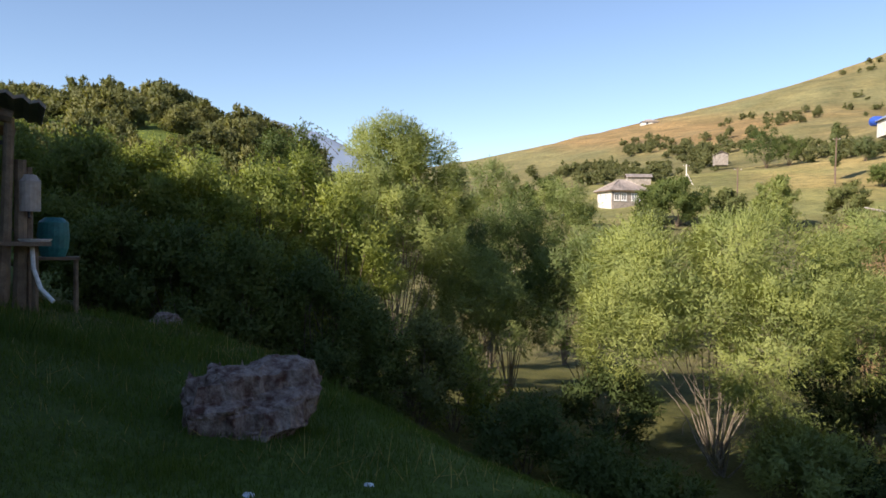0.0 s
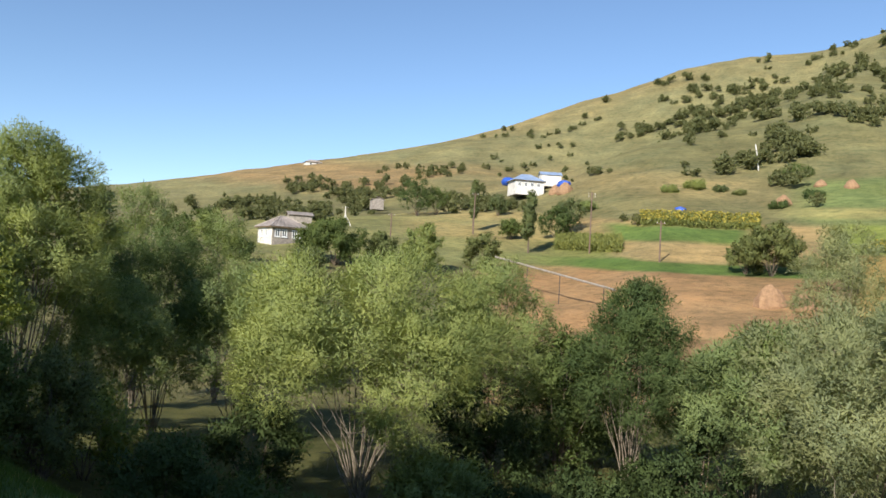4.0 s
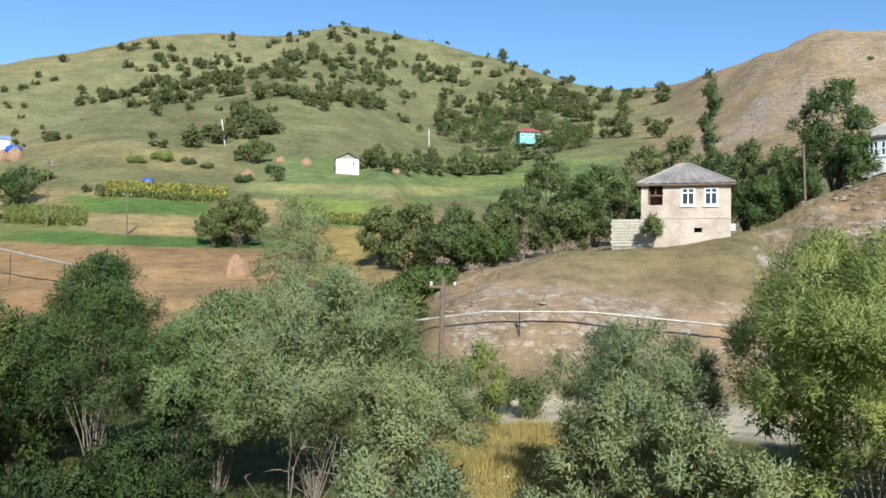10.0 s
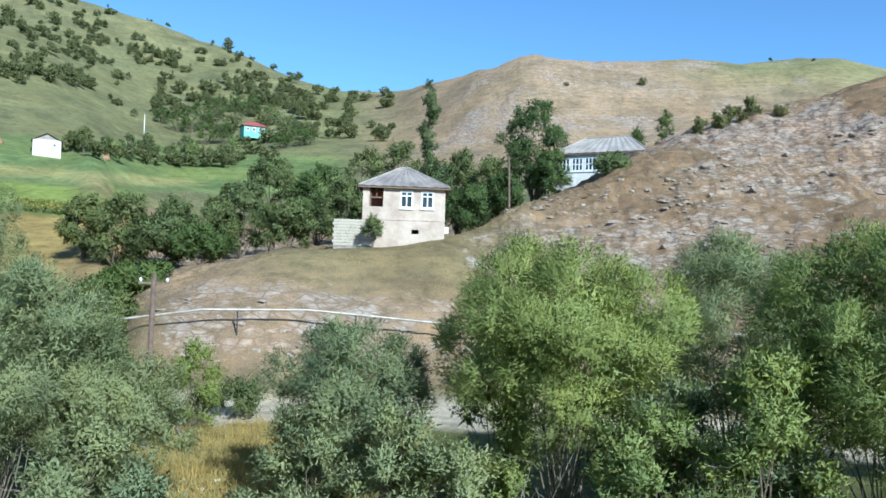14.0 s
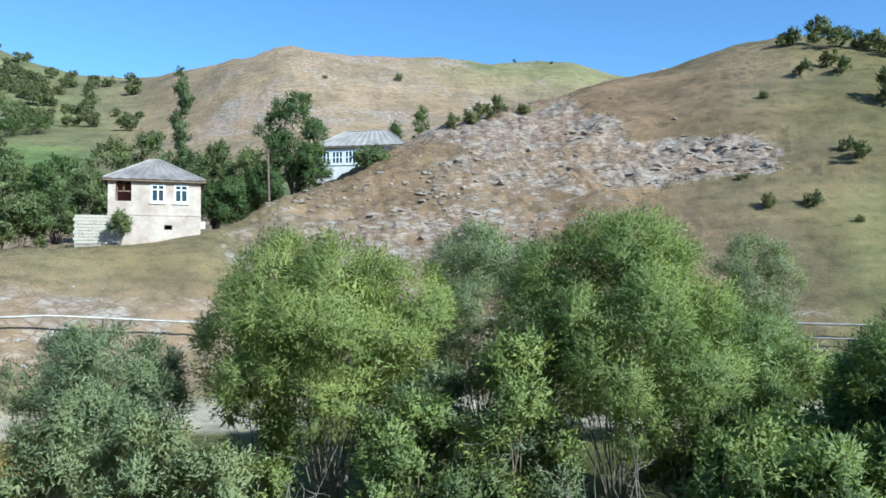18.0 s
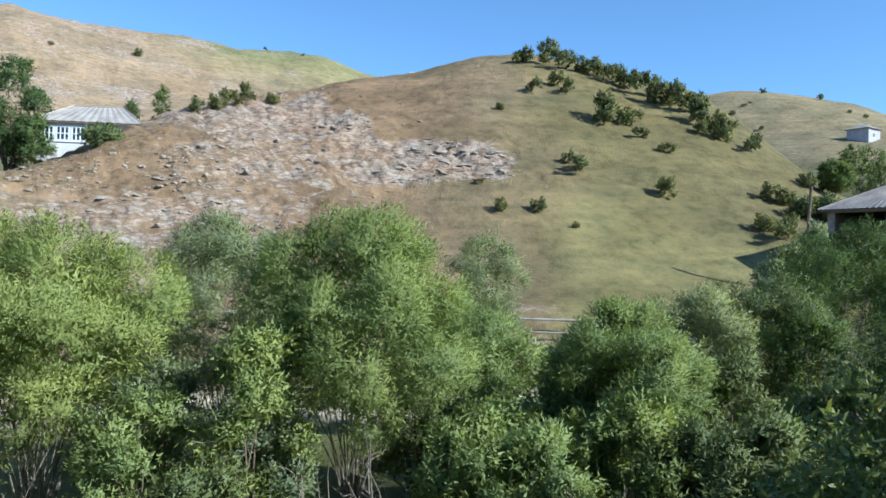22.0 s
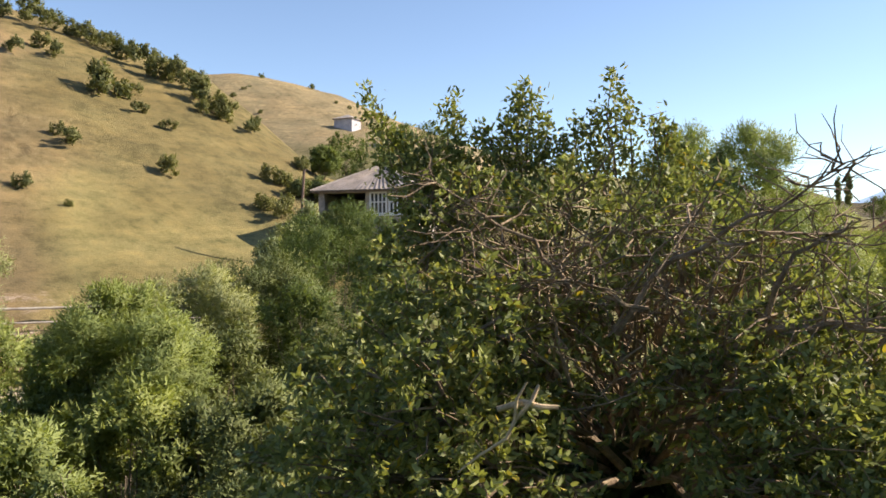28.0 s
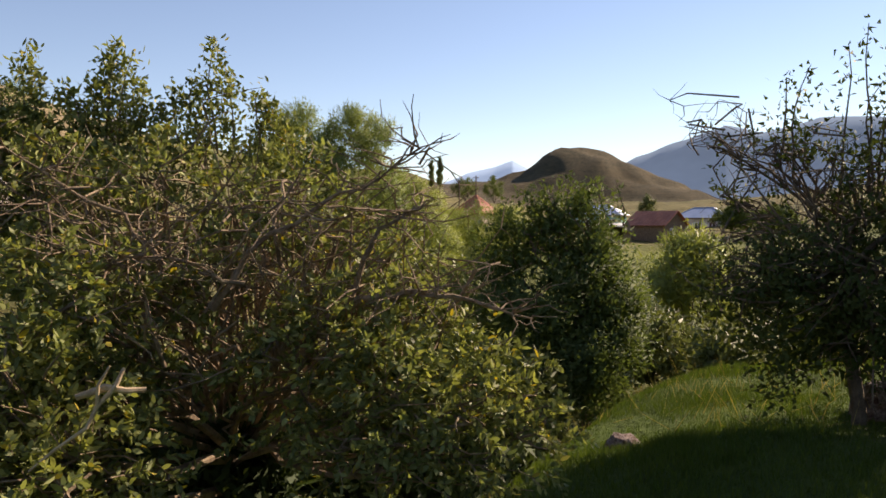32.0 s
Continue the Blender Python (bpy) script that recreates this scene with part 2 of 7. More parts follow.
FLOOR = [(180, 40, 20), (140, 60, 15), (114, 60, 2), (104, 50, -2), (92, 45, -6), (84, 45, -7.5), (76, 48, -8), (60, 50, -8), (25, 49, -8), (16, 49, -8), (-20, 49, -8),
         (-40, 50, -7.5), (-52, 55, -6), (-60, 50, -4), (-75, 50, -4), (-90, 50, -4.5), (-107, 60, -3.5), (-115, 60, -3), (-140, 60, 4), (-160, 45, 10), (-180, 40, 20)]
FOOT = [(180, 100, 30), (114, 120, 14), (104, 125, 16), (98, 120, 12), (92, 110, 2), (84, 110, -3), (76, 110, 0.5), (60, 110, -1), (53, 105, -2), (46, 110, 1),
        (40, 105, 0), (34, 100, 0), (29.5, 105, 2), (27.2, 56, -6.5), (25.5, 56, -4.2), (20, 57, -3), (15, 57, -3), (4, 58, -3.5), (-20, 58, -3.2), (-40, 60, -3.5), (-52, 70, -1.5),
        (-60, 80, 3), (-68, 90, 0), (-75, 110, -2), (-90, 110, -1), (-107, 125, -2), (-115, 130, 0), (-140, 130, 10), (-180, 100, 30)]
BENCH = [(180, 200, 50), (114, 170, 23.5), (104, 180, 27), (98, 180, 22), (94, 170, 14), (88, 170, 6), (84, 160, 4), (76, 160, 5.5), (70, 170, 9.5), (60, 170, 11),
         (53, 160, 8.5), (46, 155, 12), (40, 160, 12), (34, 165, 15.5), (29.5, 165, 16), (27.2, 61, -6.2), (25.2, 62, -3.4), (20.4, 66, -0.5), (15.7, 70, 1.7),
         (12.3, 70.5, 2.0), (8, 71, 2.35), (4.4, 72, 3.2), (1.7, 80, 4.9), (-0.3, 85, 7.4), (-5.3, 95, 11.5), (-11.6, 112, 19.5), (-15, 122, 23.5)]
RIDGE = [(-20.6, 135, 28), (-24, 142, 32), (-28, 148, 34.6), (-33, 152, 39.2), (-36, 155, 40.6), (-40, 155, 38.8), (-44, 150, 34.4), (-48, 145, 30.8), (-54, 125, 16),
         (-56, 115, 11.7), (-60, 100, 6), (-68, 130, 8), (-75, 160, 6), (-90, 170, 5), (-100, 170, 1), (-107, 170, 1), (-115, 170, 4), (-140, 200, 16), (-180, 200, 50)]
SPUR = [(180, 300, 60), (114, 250, 32), (104, 260, 34), (98, 260, 28), (94, 260, 18), (84, 260, 10), (76, 260, 18), (70, 270, 23), (60, 260, 26), (53, 265, 36),
        (51, 280, 42.8), (46, 300, 55), (40, 330, 71), (36, 360, 90), (33, 375, 104), (30.5, 320, 72), (28, 250, 36), (25.5, 140, 6), (20, 110, 1), (15, 120, 3.5), (4, 120, 5),
        (0, 125, 8), (-5, 135, 12), (-11, 150, 18)]
HOLLOW = [(-15, 160, 22), (-20, 175, 27), (-24, 180, 30), (-28, 190, 33), (-33, 195, 36), (-40, 200, 34), (-44, 195, 28), (-48, 190, 22), (-54, 180, 14), (-60, 180, 18),
          (-68, 200, 16), (-75, 230, 12), (-90, 230, 10), (-100, 260, 6), (-115, 260, 10), (-140, 300, 25), (-180, 300, 60)]
HILLSIDE = [(180, 400, 70), (114, 400, 40), (104, 400, 38), (98, 400, 30), (94, 420, 24), (88, 400, 24), (84, 400, 32), (76, 380, 38), (70, 390, 48), (60, 380, 56),
            (53, 350, 46), (51, 340, 46), (46, 350, 60), (40, 390, 80), (36, 420, 100), (33, 430, 122), (30.5, 415, 112), (28, 380, 88), (24, 330, 60), (20, 290, 49), (16, 270, 44), (12, 260, 42),
            (8, 250, 40), (4, 220, 33), (0, 210, 32)]
UPLAND = [(-5, 220, 36), (-11, 230, 42), (-15, 240, 45), (-24, 240, 44), (-33, 260, 42), (-48, 250, 36), (-54, 260, 42), (-58, 260, 41), (-62, 250, 36), (-68, 240, 24),
          (-75, 280, 20), (-90, 300, 16), (-96, 370, 10), (-100, 385, 13), (-107, 385, 11), (-115, 380, 12), (-140, 400, 35), (-180, 400, 70)]
CREST = [(180, 600, 90), (114, 600, 50), (98, 700, 60), (94, 700, 50), (88, 600, 44), (84, 500, 45), (78, 500, 55), (74, 500, 61), (70, 500, 69), (64, 520, 83),
         (57, 540, 104), (51.8, 550, 124), (48.6, 550, 133), (44.6, 550, 147), (40.4, 545, 153), (36.7, 540, 154), (34.4, 535, 155), (32, 530, 160), (28.6, 525, 153.5),
         (25, 520, 146.5), (22.5, 510, 136), (19.7, 500, 127.5), (16.6, 490, 115), (12.5, 460, 99.5), (9, 420, 91.5), (6, 360, 83.5), (3, 330, 82)]
SKYLINE = [(0, 310, 83), (-1.3, 305, 84), (-5.5, 310, 84), (-11, 330, 87), (-17, 350, 91), (-21.6, 370, 94), (-25, 380, 88), (-33, 380, 80), (-40, 360, 74),
           (-46, 340, 72), (-50.5, 330, 72.5), (-54, 335, 70), (-58, 340, 65), (-61, 340, 56), (-64, 340, 50), (-68, 340, 42), (-72, 350, 38), (-80, 370, 32),
           (-89, 420, 28.6), (-92, 430, 23), (-95, 440, 26), (-98.5, 450, 33), (-100.4, 450, 44), (-101, 450, 46.5), (-103, 450, 45.5), (-105, 450, 38), (-108.6, 440, 20.7), (-112, 430, 11.5),
           (-140, 600, 50), (-180, 600, 90)]
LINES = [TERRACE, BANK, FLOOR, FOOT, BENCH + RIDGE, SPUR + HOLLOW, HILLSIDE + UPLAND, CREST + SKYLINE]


def hashed(i, j, k):
    v = np.sin(i * 127.1 + j * 311.7 + k * 74.7) * 43758.5453
    return v - np.floor(v)


def grain(x, y, scale, k=0):
    """Smooth value noise, -1 to 1."""
    u, v = x / scale, y / scale
    i, j = np.floor(u), np.floor(v)
    a, b = u - i, v - j
    a, b = a * a * (3 - 2 * a), b * b * (3 - 2 * b)
    return 2 * (hashed(i, j, k) * (1 - a) * (1 - b) + hashed(i + 1, j, k) * a * (1 - b) + hashed(i, j + 1, k) * (1 - a) * b + hashed(i + 1, j + 1, k) * a * b) - 1


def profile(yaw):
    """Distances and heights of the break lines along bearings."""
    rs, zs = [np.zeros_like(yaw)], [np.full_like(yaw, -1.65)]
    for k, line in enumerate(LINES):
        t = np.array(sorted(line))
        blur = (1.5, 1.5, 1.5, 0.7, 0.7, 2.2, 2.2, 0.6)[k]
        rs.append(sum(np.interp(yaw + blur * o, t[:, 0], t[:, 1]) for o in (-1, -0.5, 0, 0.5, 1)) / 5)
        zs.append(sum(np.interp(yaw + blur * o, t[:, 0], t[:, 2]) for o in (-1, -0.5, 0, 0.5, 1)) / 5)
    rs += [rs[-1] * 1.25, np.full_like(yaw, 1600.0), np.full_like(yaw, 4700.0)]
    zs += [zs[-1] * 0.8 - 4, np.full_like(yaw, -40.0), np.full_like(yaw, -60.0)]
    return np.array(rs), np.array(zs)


def terrain(x, y, rough=True):
    """Height of the ground, arrays in and out."""
    x, y = np.atleast_1d(np.asarray(x, float)), np.atleast_1d(np.asarray(y, float))
    yaw, r = np.degrees(np.arctan2(-x, y)), np.hypot(x, y)
    rs, zs = profile(yaw)
    h = np.diff(rs, axis=0)
    d = np.diff(zs, axis=0) / h
    m = np.zeros_like(rs)
    same = d[:-1] * d[1:] > 0
    m[1:-1] = np.where(same, 2 * d[:-1] * d[1:] / np.where(same, d[:-1] + d[1:], 1), 0)
    m[0], m[-1] = d[0], d[-1]
    k = np.clip((r[None] >= rs).sum(0) - 1, 0, len(rs) - 2)
    n = np.arange(len(r))
    s = np.clip((r - rs[k, n]) / h[k, n], 0, 1)
    z = ((1 + 2 * s) * (1 - s) ** 2 * zs[k, n] + s * (1 - s) ** 2 * h[k, n] * m[k, n]
         + s * s * (3 - 2 * s) * zs[k + 1, n] + s * s * (s - 1) * h[k, n] * m[k + 1, n])
    if rough:
        z = z + 0.05 * grain(x, y, 1.1) * np.clip(r / 3, 0, 1) + 0.22 * grain(x, y, 6, 3) * np.clip(r / 25, 0, 1)
        z = z + np.clip((r - 60) / 300, 0, 1) * (1.3 * grain(x, y, 31, 5) + 0.5 * grain(x, y, 11, 7) - 0.9)
        z = z + span(yaw, -111, -94, 4) * span(r, 395, 470, 30) * (3.4 * grain(x, y, 24, 13) + 1.6 * grain(x, y, 9, 14)) + span(yaw, -6, 2, 2) * span(r, 285, 325, 14) * 1.6 * grain(x, y, 8, 15)
        # bedrock: broken steps along the tilted strata, with blocks and joints
        bare = rockiness(x, y)
        q = (z + 0.10 * x + 0.5 * grain(x, y, 7, 41)) / 0.9
        part_way = q - np.floor(q)
        z = z + bare * span(r, 68, 170, 8) * 0.5 * (np.clip(part_way * 1.5 - 0.25, 0, 1) ** 2 - part_way)
        z = z + bare * (1 - 0.5 * span(r, 40, 63, 3)) * (0.5 * grain(x, y, 3.1, 9) + 0.55 * np.abs(grain(x, y, 1.7, 11)) - 0.45 * np.abs(grain(x, y, 0.9, 12)) * span(r, 66, 170, 8) - 0.2)
    return z + EYE.z


def on_slope(yaw, el, near=48.0):
    """Plan distance at which the ground along a bearing first rises to an elevation seen from the terrace."""
    r = np.geomspace(near, 640, 300)
    x, y = -math.sin(radians(yaw)) * r, math.cos(radians(yaw)) * r
    z = terrain(x, y, False)
    up = np.degrees(np.arctan2(z - EYE.z, r)) >= el
    return float(r[np.argmax(up)]) if up.any() else float(r[np.argmax(z / r)])


def ground_at(x, y):
    return float(terrain(x, y)[0])


def span(v, a, b, soft):
    """1 between a and b, fading over soft."""
    return np.clip((v - a) / soft + 0.5, 0, 1) * np.clip((b - v) / soft + 0.5, 0, 1)


def rockiness(x, y):
    yaw, r = np.degrees(np.arctan2(-x, y)), np.hypot(x, y)
    el = np.degrees(np.arctan2(terrain(x, y, False) - EYE.z, np.maximum(r, 1)))
    patch = 0.5 + 0.5 * grain(x, y, 14, 21)
    yaw = yaw + 3.2 * grain(x, y, 17, 22) + 2.2 * grain(x, y, 9, 23) + 1.2 * grain(x, y, 4, 25)
    smooth = span(yaw, -40, -24, 2) * span(el, 9.4, 20, 1) + span(yaw, -40, -30, 3) * span(el, -2, 6.2, 1.5)
    near = span(yaw, -37, 26, 4) * span(r, 52, 150, 4) * (0.33 + 0.42 * patch) * (1 - 0.75 * np.clip(smooth, 0, 1))
    el = el + 0.5 * grain(x, y, 5, 27)
    ledge = span(yaw, -24.5, -11.5, 4) * span(el, 6.0, 11.4, 2) * 0.24 + span(yaw, -35.8, -24.6, 3) * span(el, 6.6, 9.3, 1.0) * 0.5 + span(yaw, -3, 26, 2) * span(r, 51, 61, 2) * 0.06
    turf = span(yaw, 1, 16, 4) * span(r, 62, 85, 4)
    knob = span(yaw, -20, 7, 7) * span(r, 215, 420, 20) * (0.3 + 0.5 * patch)
    dark = (0.1 + 0.3 * patch) * span(yaw, -112, -92, 4) * span(r, 330, 500, 30) + 0.3 * span(yaw, -66, -48, 3) * span(r, 240, 400, 20)
    return np.clip((near + ledge) * (1 - 0.8 * turf) + knob + dark, 0, 1)


def cover_colour(x, y):
    yaw, r = np.degrees(np.arctan2(-x, y)), np.hypot(x, y)
    rough = 6.0 * grain(x, y, 40, 31) + 3.0 * grain(x, y, 13, 33)
    c = np.tile(np.array([0.185, 0.175, 0.088]), (len(x), 1))

    def lay(weight, colour):
        c[:] = c * (1 - weight[:, None]) + weight[:, None] * np.array(colour)

    el = np.degrees(np.arctan2(terrain(x, y, False) - EYE.z, np.maximum(r, 1))) + 0.012 * rough
    lay(span(r, 330, 900, 120) * span(yaw, 8, 95, 14), (0.205, 0.193, 0.102))
    lay(span(r + 1.6 * rough, 480, 900, 40) * span(yaw + rough, 40, 95, 14), (0.25, 0.21, 0.108))
    lay(span(yaw + rough, 60, 80, 8) * span(el, 6.1, 8.2, 0.8) * span(r, 300, 900, 40), (0.285, 0.205, 0.108))
    lay(span(yaw, 10, 50, 8) * span(r, 230, 430, 60) * 0.5, (0.17, 0.168, 0.083))
    lay(span(yaw, 38, 60, 6) * span(el + 0.05 * rough, 6.6, 8.3, 0.8) * 0.5, (0.29, 0.225, 0.115))
    lay(span(yaw, -26, 9, 6) * span(r, 205, 900, 14), (0.31, 0.225, 0.15))
    lay(span(yaw, -26, -12, 6) * span(r, 290, 900, 40) * 0.75, (0.21, 0.215, 0.10))
    # tilled and mown strips on the far side of the stream
    strips = span(yaw, 34.5, 58, 2)
    far = span(r, 52, 230, 6)
    lay(strips * far * span(el, -12, 1.65, 0.25), (0.34, 0.215, 0.115))
    lay(strips * far * span(el, 2.35, 5.0, 0.25), (0.36, 0.27, 0.135))
    lay(strips * far * span(el, 1.6, 2.4, 0.2), (0.12, 0.185, 0.05))
    lay(span(yaw, 40, 49.5, 1.5) * far * span(el, 3.65, 4.7, 0.25), (0.13, 0.195, 0.055))
    lay(span(yaw, 49, 54, 1.5) * far * span(el, 2.3, 3.7, 0.3), (0.20, 0.21, 0.075))
    lay(span(yaw, 53, 76, 4) * span(el, 1.2, 4.6, 0.6) * far * 0.8, (0.235, 0.235, 0.10))
    lay(span(yaw, 50, 64, 3) * span(el, 3.3, 4.4, 0.3) * far * 0.8, (0.37, 0.30, 0.14))
    lay(span(yaw, 54, 66, 3) * span(el, 4.6, 5.2, 0.3) * far * 0.8, (0.37, 0.30, 0.14))
    lay(span(yaw, 25.5, 33.5, 1) * far * span(el, -3, 3.3, 0.25), (0.40, 0.29, 0.11))
    lay(span(yaw, 25.5, 35, 1.5) * far * span(el, 3.3, 5.2, 0.3), (0.22, 0.26, 0.07))
    lay(span(yaw, 12, 37, 3) * span(el, 5.2, 8.2, 0.4) * span(r, 52, 290, 8), (0.165, 0.205, 0.08))
    lay(span(yaw, 22, 38, 3) * span(el, 5.5, 6.2, 0.25) * span(r, 52, 290, 8) * 0.8, (0.33, 0.30, 0.13))
    lay(span(yaw, 12, 24, 3) * span(el, 6.2, 6.9, 0.3) * span(r, 52, 290, 8) * 0.6, (0.26, 0.29, 0.09))
    # the near spur and the hill across the stream
    lay(span(yaw + 0.55 * rough, -39, 28, 8) * span(r, 51, 160, 3), (0.275, 0.195, 0.125))
    lay(span(yaw + 0.5 * rough, -30, -6, 6) * span(r, 60, 125, 20) * 0.5, (0.26, 0.165, 0.10))
    lay(span(yaw + 0.5 * rough, -43, -30, 5) * span(r, 56, 98, 12) * 0.8, (0.25, 0.18, 0.11))
    lay(span(yaw, -1, 17, 5) * span(r, 62, 90, 6) * 0.8, (0.235, 0.19, 0.10))
    lay(span(yaw + 0.4 * rough + 3 * grain(x, y, 6, 38), -75, -35, 13) * span(r, 55, 190, 8), (0.176, 0.147, 0.073))
    lay(span(yaw + 0.4 * rough, -60, -38, 3) * span(r, 56, 82, 8) * 0.6, (0.30, 0.26, 0.12))
    lay(span(yaw, -70, -47, 3) * span(r, 230, 900, 20), (0.265, 0.215, 0.135))
    lay(span(yaw, -140, -88, 5) * span(r, 100, 330, 20), (0.16, 0.145, 0.07))
    # east hill: shade of its backlit face put into the ground colour
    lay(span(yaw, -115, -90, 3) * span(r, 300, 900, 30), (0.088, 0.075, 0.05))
    # valley floor and the home slope
    lay(span(r, -1, 50, 5), (0.13, 0.13, 0.05))
    lay(span(yaw, 6, 25.5, 2) * span(r, 20, 43, 3), (0.40, 0.30, 0.11))
    lay(span(yaw, -45, 23, 3) * span(r, 41.5, 50.5, 1.5), (0.54, 0.45, 0.345))
    lay(span(yaw, -140, -88, 5) * span(r, 18, 110, 20), (0.15, 0.17, 0.055))
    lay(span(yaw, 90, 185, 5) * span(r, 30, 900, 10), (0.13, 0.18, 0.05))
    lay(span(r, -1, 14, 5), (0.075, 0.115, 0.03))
    # drifts of paler and darker turf, and faint level treads across the slopes
    mottle = 1 + 0.16 * grain(x, y, 7, 35) + 0.13 * grain(x, y, 2.6, 36) + 0.10 * grain(x, y, 23, 37)
    c *= np.clip(mottle, 0.55, 1.5)[:, None]
    return c


def mesh_object(name, verts, faces, mats, smooth=False):
    me = bpy.data.meshes.new(name)
    me.from_pydata(verts, [], faces)
    for m in mats if isinstance(mats, (list, tuple)) else [mats]:
        me.materials.append(m)
    if smooth:
        me.shade_smooth()
    return new(name, me)


def build_ground():
    yaw = np.concatenate([np.arange(-125, -38, 0.42), np.arange(-38, 27, 0.14), np.arange(27, 120, 0.42), np.arange(120, 235, 2.5)])
    r = np.concatenate([np.linspace(0.4, 14, 40), np.geomspace(14.4, 51, 46), np.geomspace(51.4, 150, 215), np.geomspace(151.5, 700, 150), np.geomspace(720, 4700, 18)])
    a, b = np.meshgrid(np.radians(yaw), r, indexing="ij")
    x, y = (-np.sin(a) * b).ravel(), (np.cos(a) * b).ravel()
    z = terrain(x, y)
    n, k = len(yaw), len(r)
    co = np.vstack([np.column_stack([x, y, z]), [[0, 0, terrain(0, 0)[0]]]])
    i, j = np.meshgrid(np.arange(n), np.arange(k - 1), indexing="ij")
    i2 = (i + 1) % n
    quads = np.stack([i * k + j, i * k + j + 1, i2 * k + j + 1, i2 * k + j], -1).reshape(-1, 4)
    me = bpy.data.meshes.new("ground")
    hub = [(n * k, q * k, ((q + 1) % n) * k) for q in range(n)]
    me.from_pydata(co.tolist(), [], quads.tolist() + hub)
    me.materials.append(M_GROUND)
    colour = me.color_attributes.new("cover", "FLOAT_COLOR", "POINT")
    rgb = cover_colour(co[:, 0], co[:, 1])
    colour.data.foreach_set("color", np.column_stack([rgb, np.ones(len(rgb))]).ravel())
    stone = me.attributes.new("rock", "FLOAT", "POINT")
    stone.data.foreach_set("value", rockiness(co[:, 0], co[:, 1]) * 0.62)
    me.shade_smooth()
    return tagged(new("ground", me), "grassy valley slopes with dry turf, fields and rocky outcrops", "ground", kind="structure")


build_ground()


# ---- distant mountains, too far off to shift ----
# distance haze painted as a pale blue base colour with a faint glow
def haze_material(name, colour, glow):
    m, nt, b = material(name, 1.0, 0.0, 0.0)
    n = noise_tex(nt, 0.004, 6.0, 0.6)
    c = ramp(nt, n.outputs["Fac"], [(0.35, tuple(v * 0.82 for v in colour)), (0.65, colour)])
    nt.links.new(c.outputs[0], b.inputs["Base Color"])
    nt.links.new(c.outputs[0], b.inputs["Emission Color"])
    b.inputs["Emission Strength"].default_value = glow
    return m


def mountain(points, r, colour, glow, label):
    """A ridge with distance haze put into its colour: crest from bearings and heights, slopes with gullies running down
    both sides.
    """
    t = np.array(sorted(points))
    yaw = np.arange(t[0, 0], t[-1, 0], 0.12)
    crest = np.interp(yaw, t[:, 0], t[:, 1]) + 5 * grain(yaw * 40, yaw * 0, 110, 2) + 2.5 * grain(yaw * 40, yaw * 0, 45, 3)
    verts, steps = [], 14
    for k in range(steps):
        f = k / (steps - 1)
        rr = r - 700 * (1 - f) + 0 * yaw
        z = -80 + (crest + 80) * f ** 1.35 + 6 * grain(yaw * 12, f * 60 + 0 * yaw, 45, 5) * (1 - f) * f * 3
        verts += [(-math.sin(radians(a)) * d, math.cos(radians(a)) * d, h) for a, d, h in zip(yaw, rr, z)]
    verts += [(-math.sin(radians(a)) * (r + 500), math.cos(radians(a)) * (r + 500), -80) for a in yaw]
    n = len(yaw)
    faces = [(k * n + i, k * n + i + 1, (k + 1) * n + i + 1, (k + 1) * n + i) for k in range(steps) for i in range(n - 1)]
    ob = mesh_object("backdrop", verts, faces, haze_material("haze_tinted_slopes", colour, glow), True)
    return tagged(ob, label, "mountain", kind="structure")


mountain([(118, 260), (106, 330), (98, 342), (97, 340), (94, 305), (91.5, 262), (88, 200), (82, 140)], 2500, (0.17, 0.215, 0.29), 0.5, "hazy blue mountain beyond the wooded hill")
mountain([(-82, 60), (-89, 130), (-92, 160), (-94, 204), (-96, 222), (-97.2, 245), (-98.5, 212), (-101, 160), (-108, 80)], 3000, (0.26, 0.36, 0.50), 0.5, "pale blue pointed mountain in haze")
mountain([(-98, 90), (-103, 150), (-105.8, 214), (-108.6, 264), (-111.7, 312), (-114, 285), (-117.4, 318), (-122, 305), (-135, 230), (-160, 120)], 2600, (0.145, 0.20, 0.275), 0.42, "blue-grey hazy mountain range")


# ---- plants ----
def part(name, bm, mat, parent, label=""):
    me = bpy.data.meshes.new(name)
    bm.to_mesh(me)
    bm.free()
    me.materials.append(mat)
    ob = new(name, me)
    ob.parent = parent
    return tagged(ob, label)


def thing(name, at, label, category, group="", turn=0.0):
    ob = new(name)
    ob.empty_display_size = 0.3
    ob.matrix_world = pose(at[0], at[1], at[2], 0, 0, turn)
    return tagged(ob, label, category, group)


def tube(bm, path, radii, sides=6):
    """A tapered tube along a path."""
    rings = []
    for k, p in enumerate(path):
        way = (path[min(k + 1, len(path) - 1)] - path[max(k - 1, 0)]).normalized()
        u = way.cross(Vector((0.31, 0.95, 0.05))).normalized()
        v = way.cross(u)
        rings.append([bm.verts.new(p + (u * math.cos(2 * math.pi * s / sides) + v * math.sin(2 * math.pi * s / sides)) * radii[k]) for s in range(sides)])
    for a, b in zip(rings, rings[1:]):
        for s in range(sides):
            bm.faces.new((a[s], a[(s + 1) % sides], b[(s + 1) % sides], b[s]))
    bm.faces.new(rings[-1])


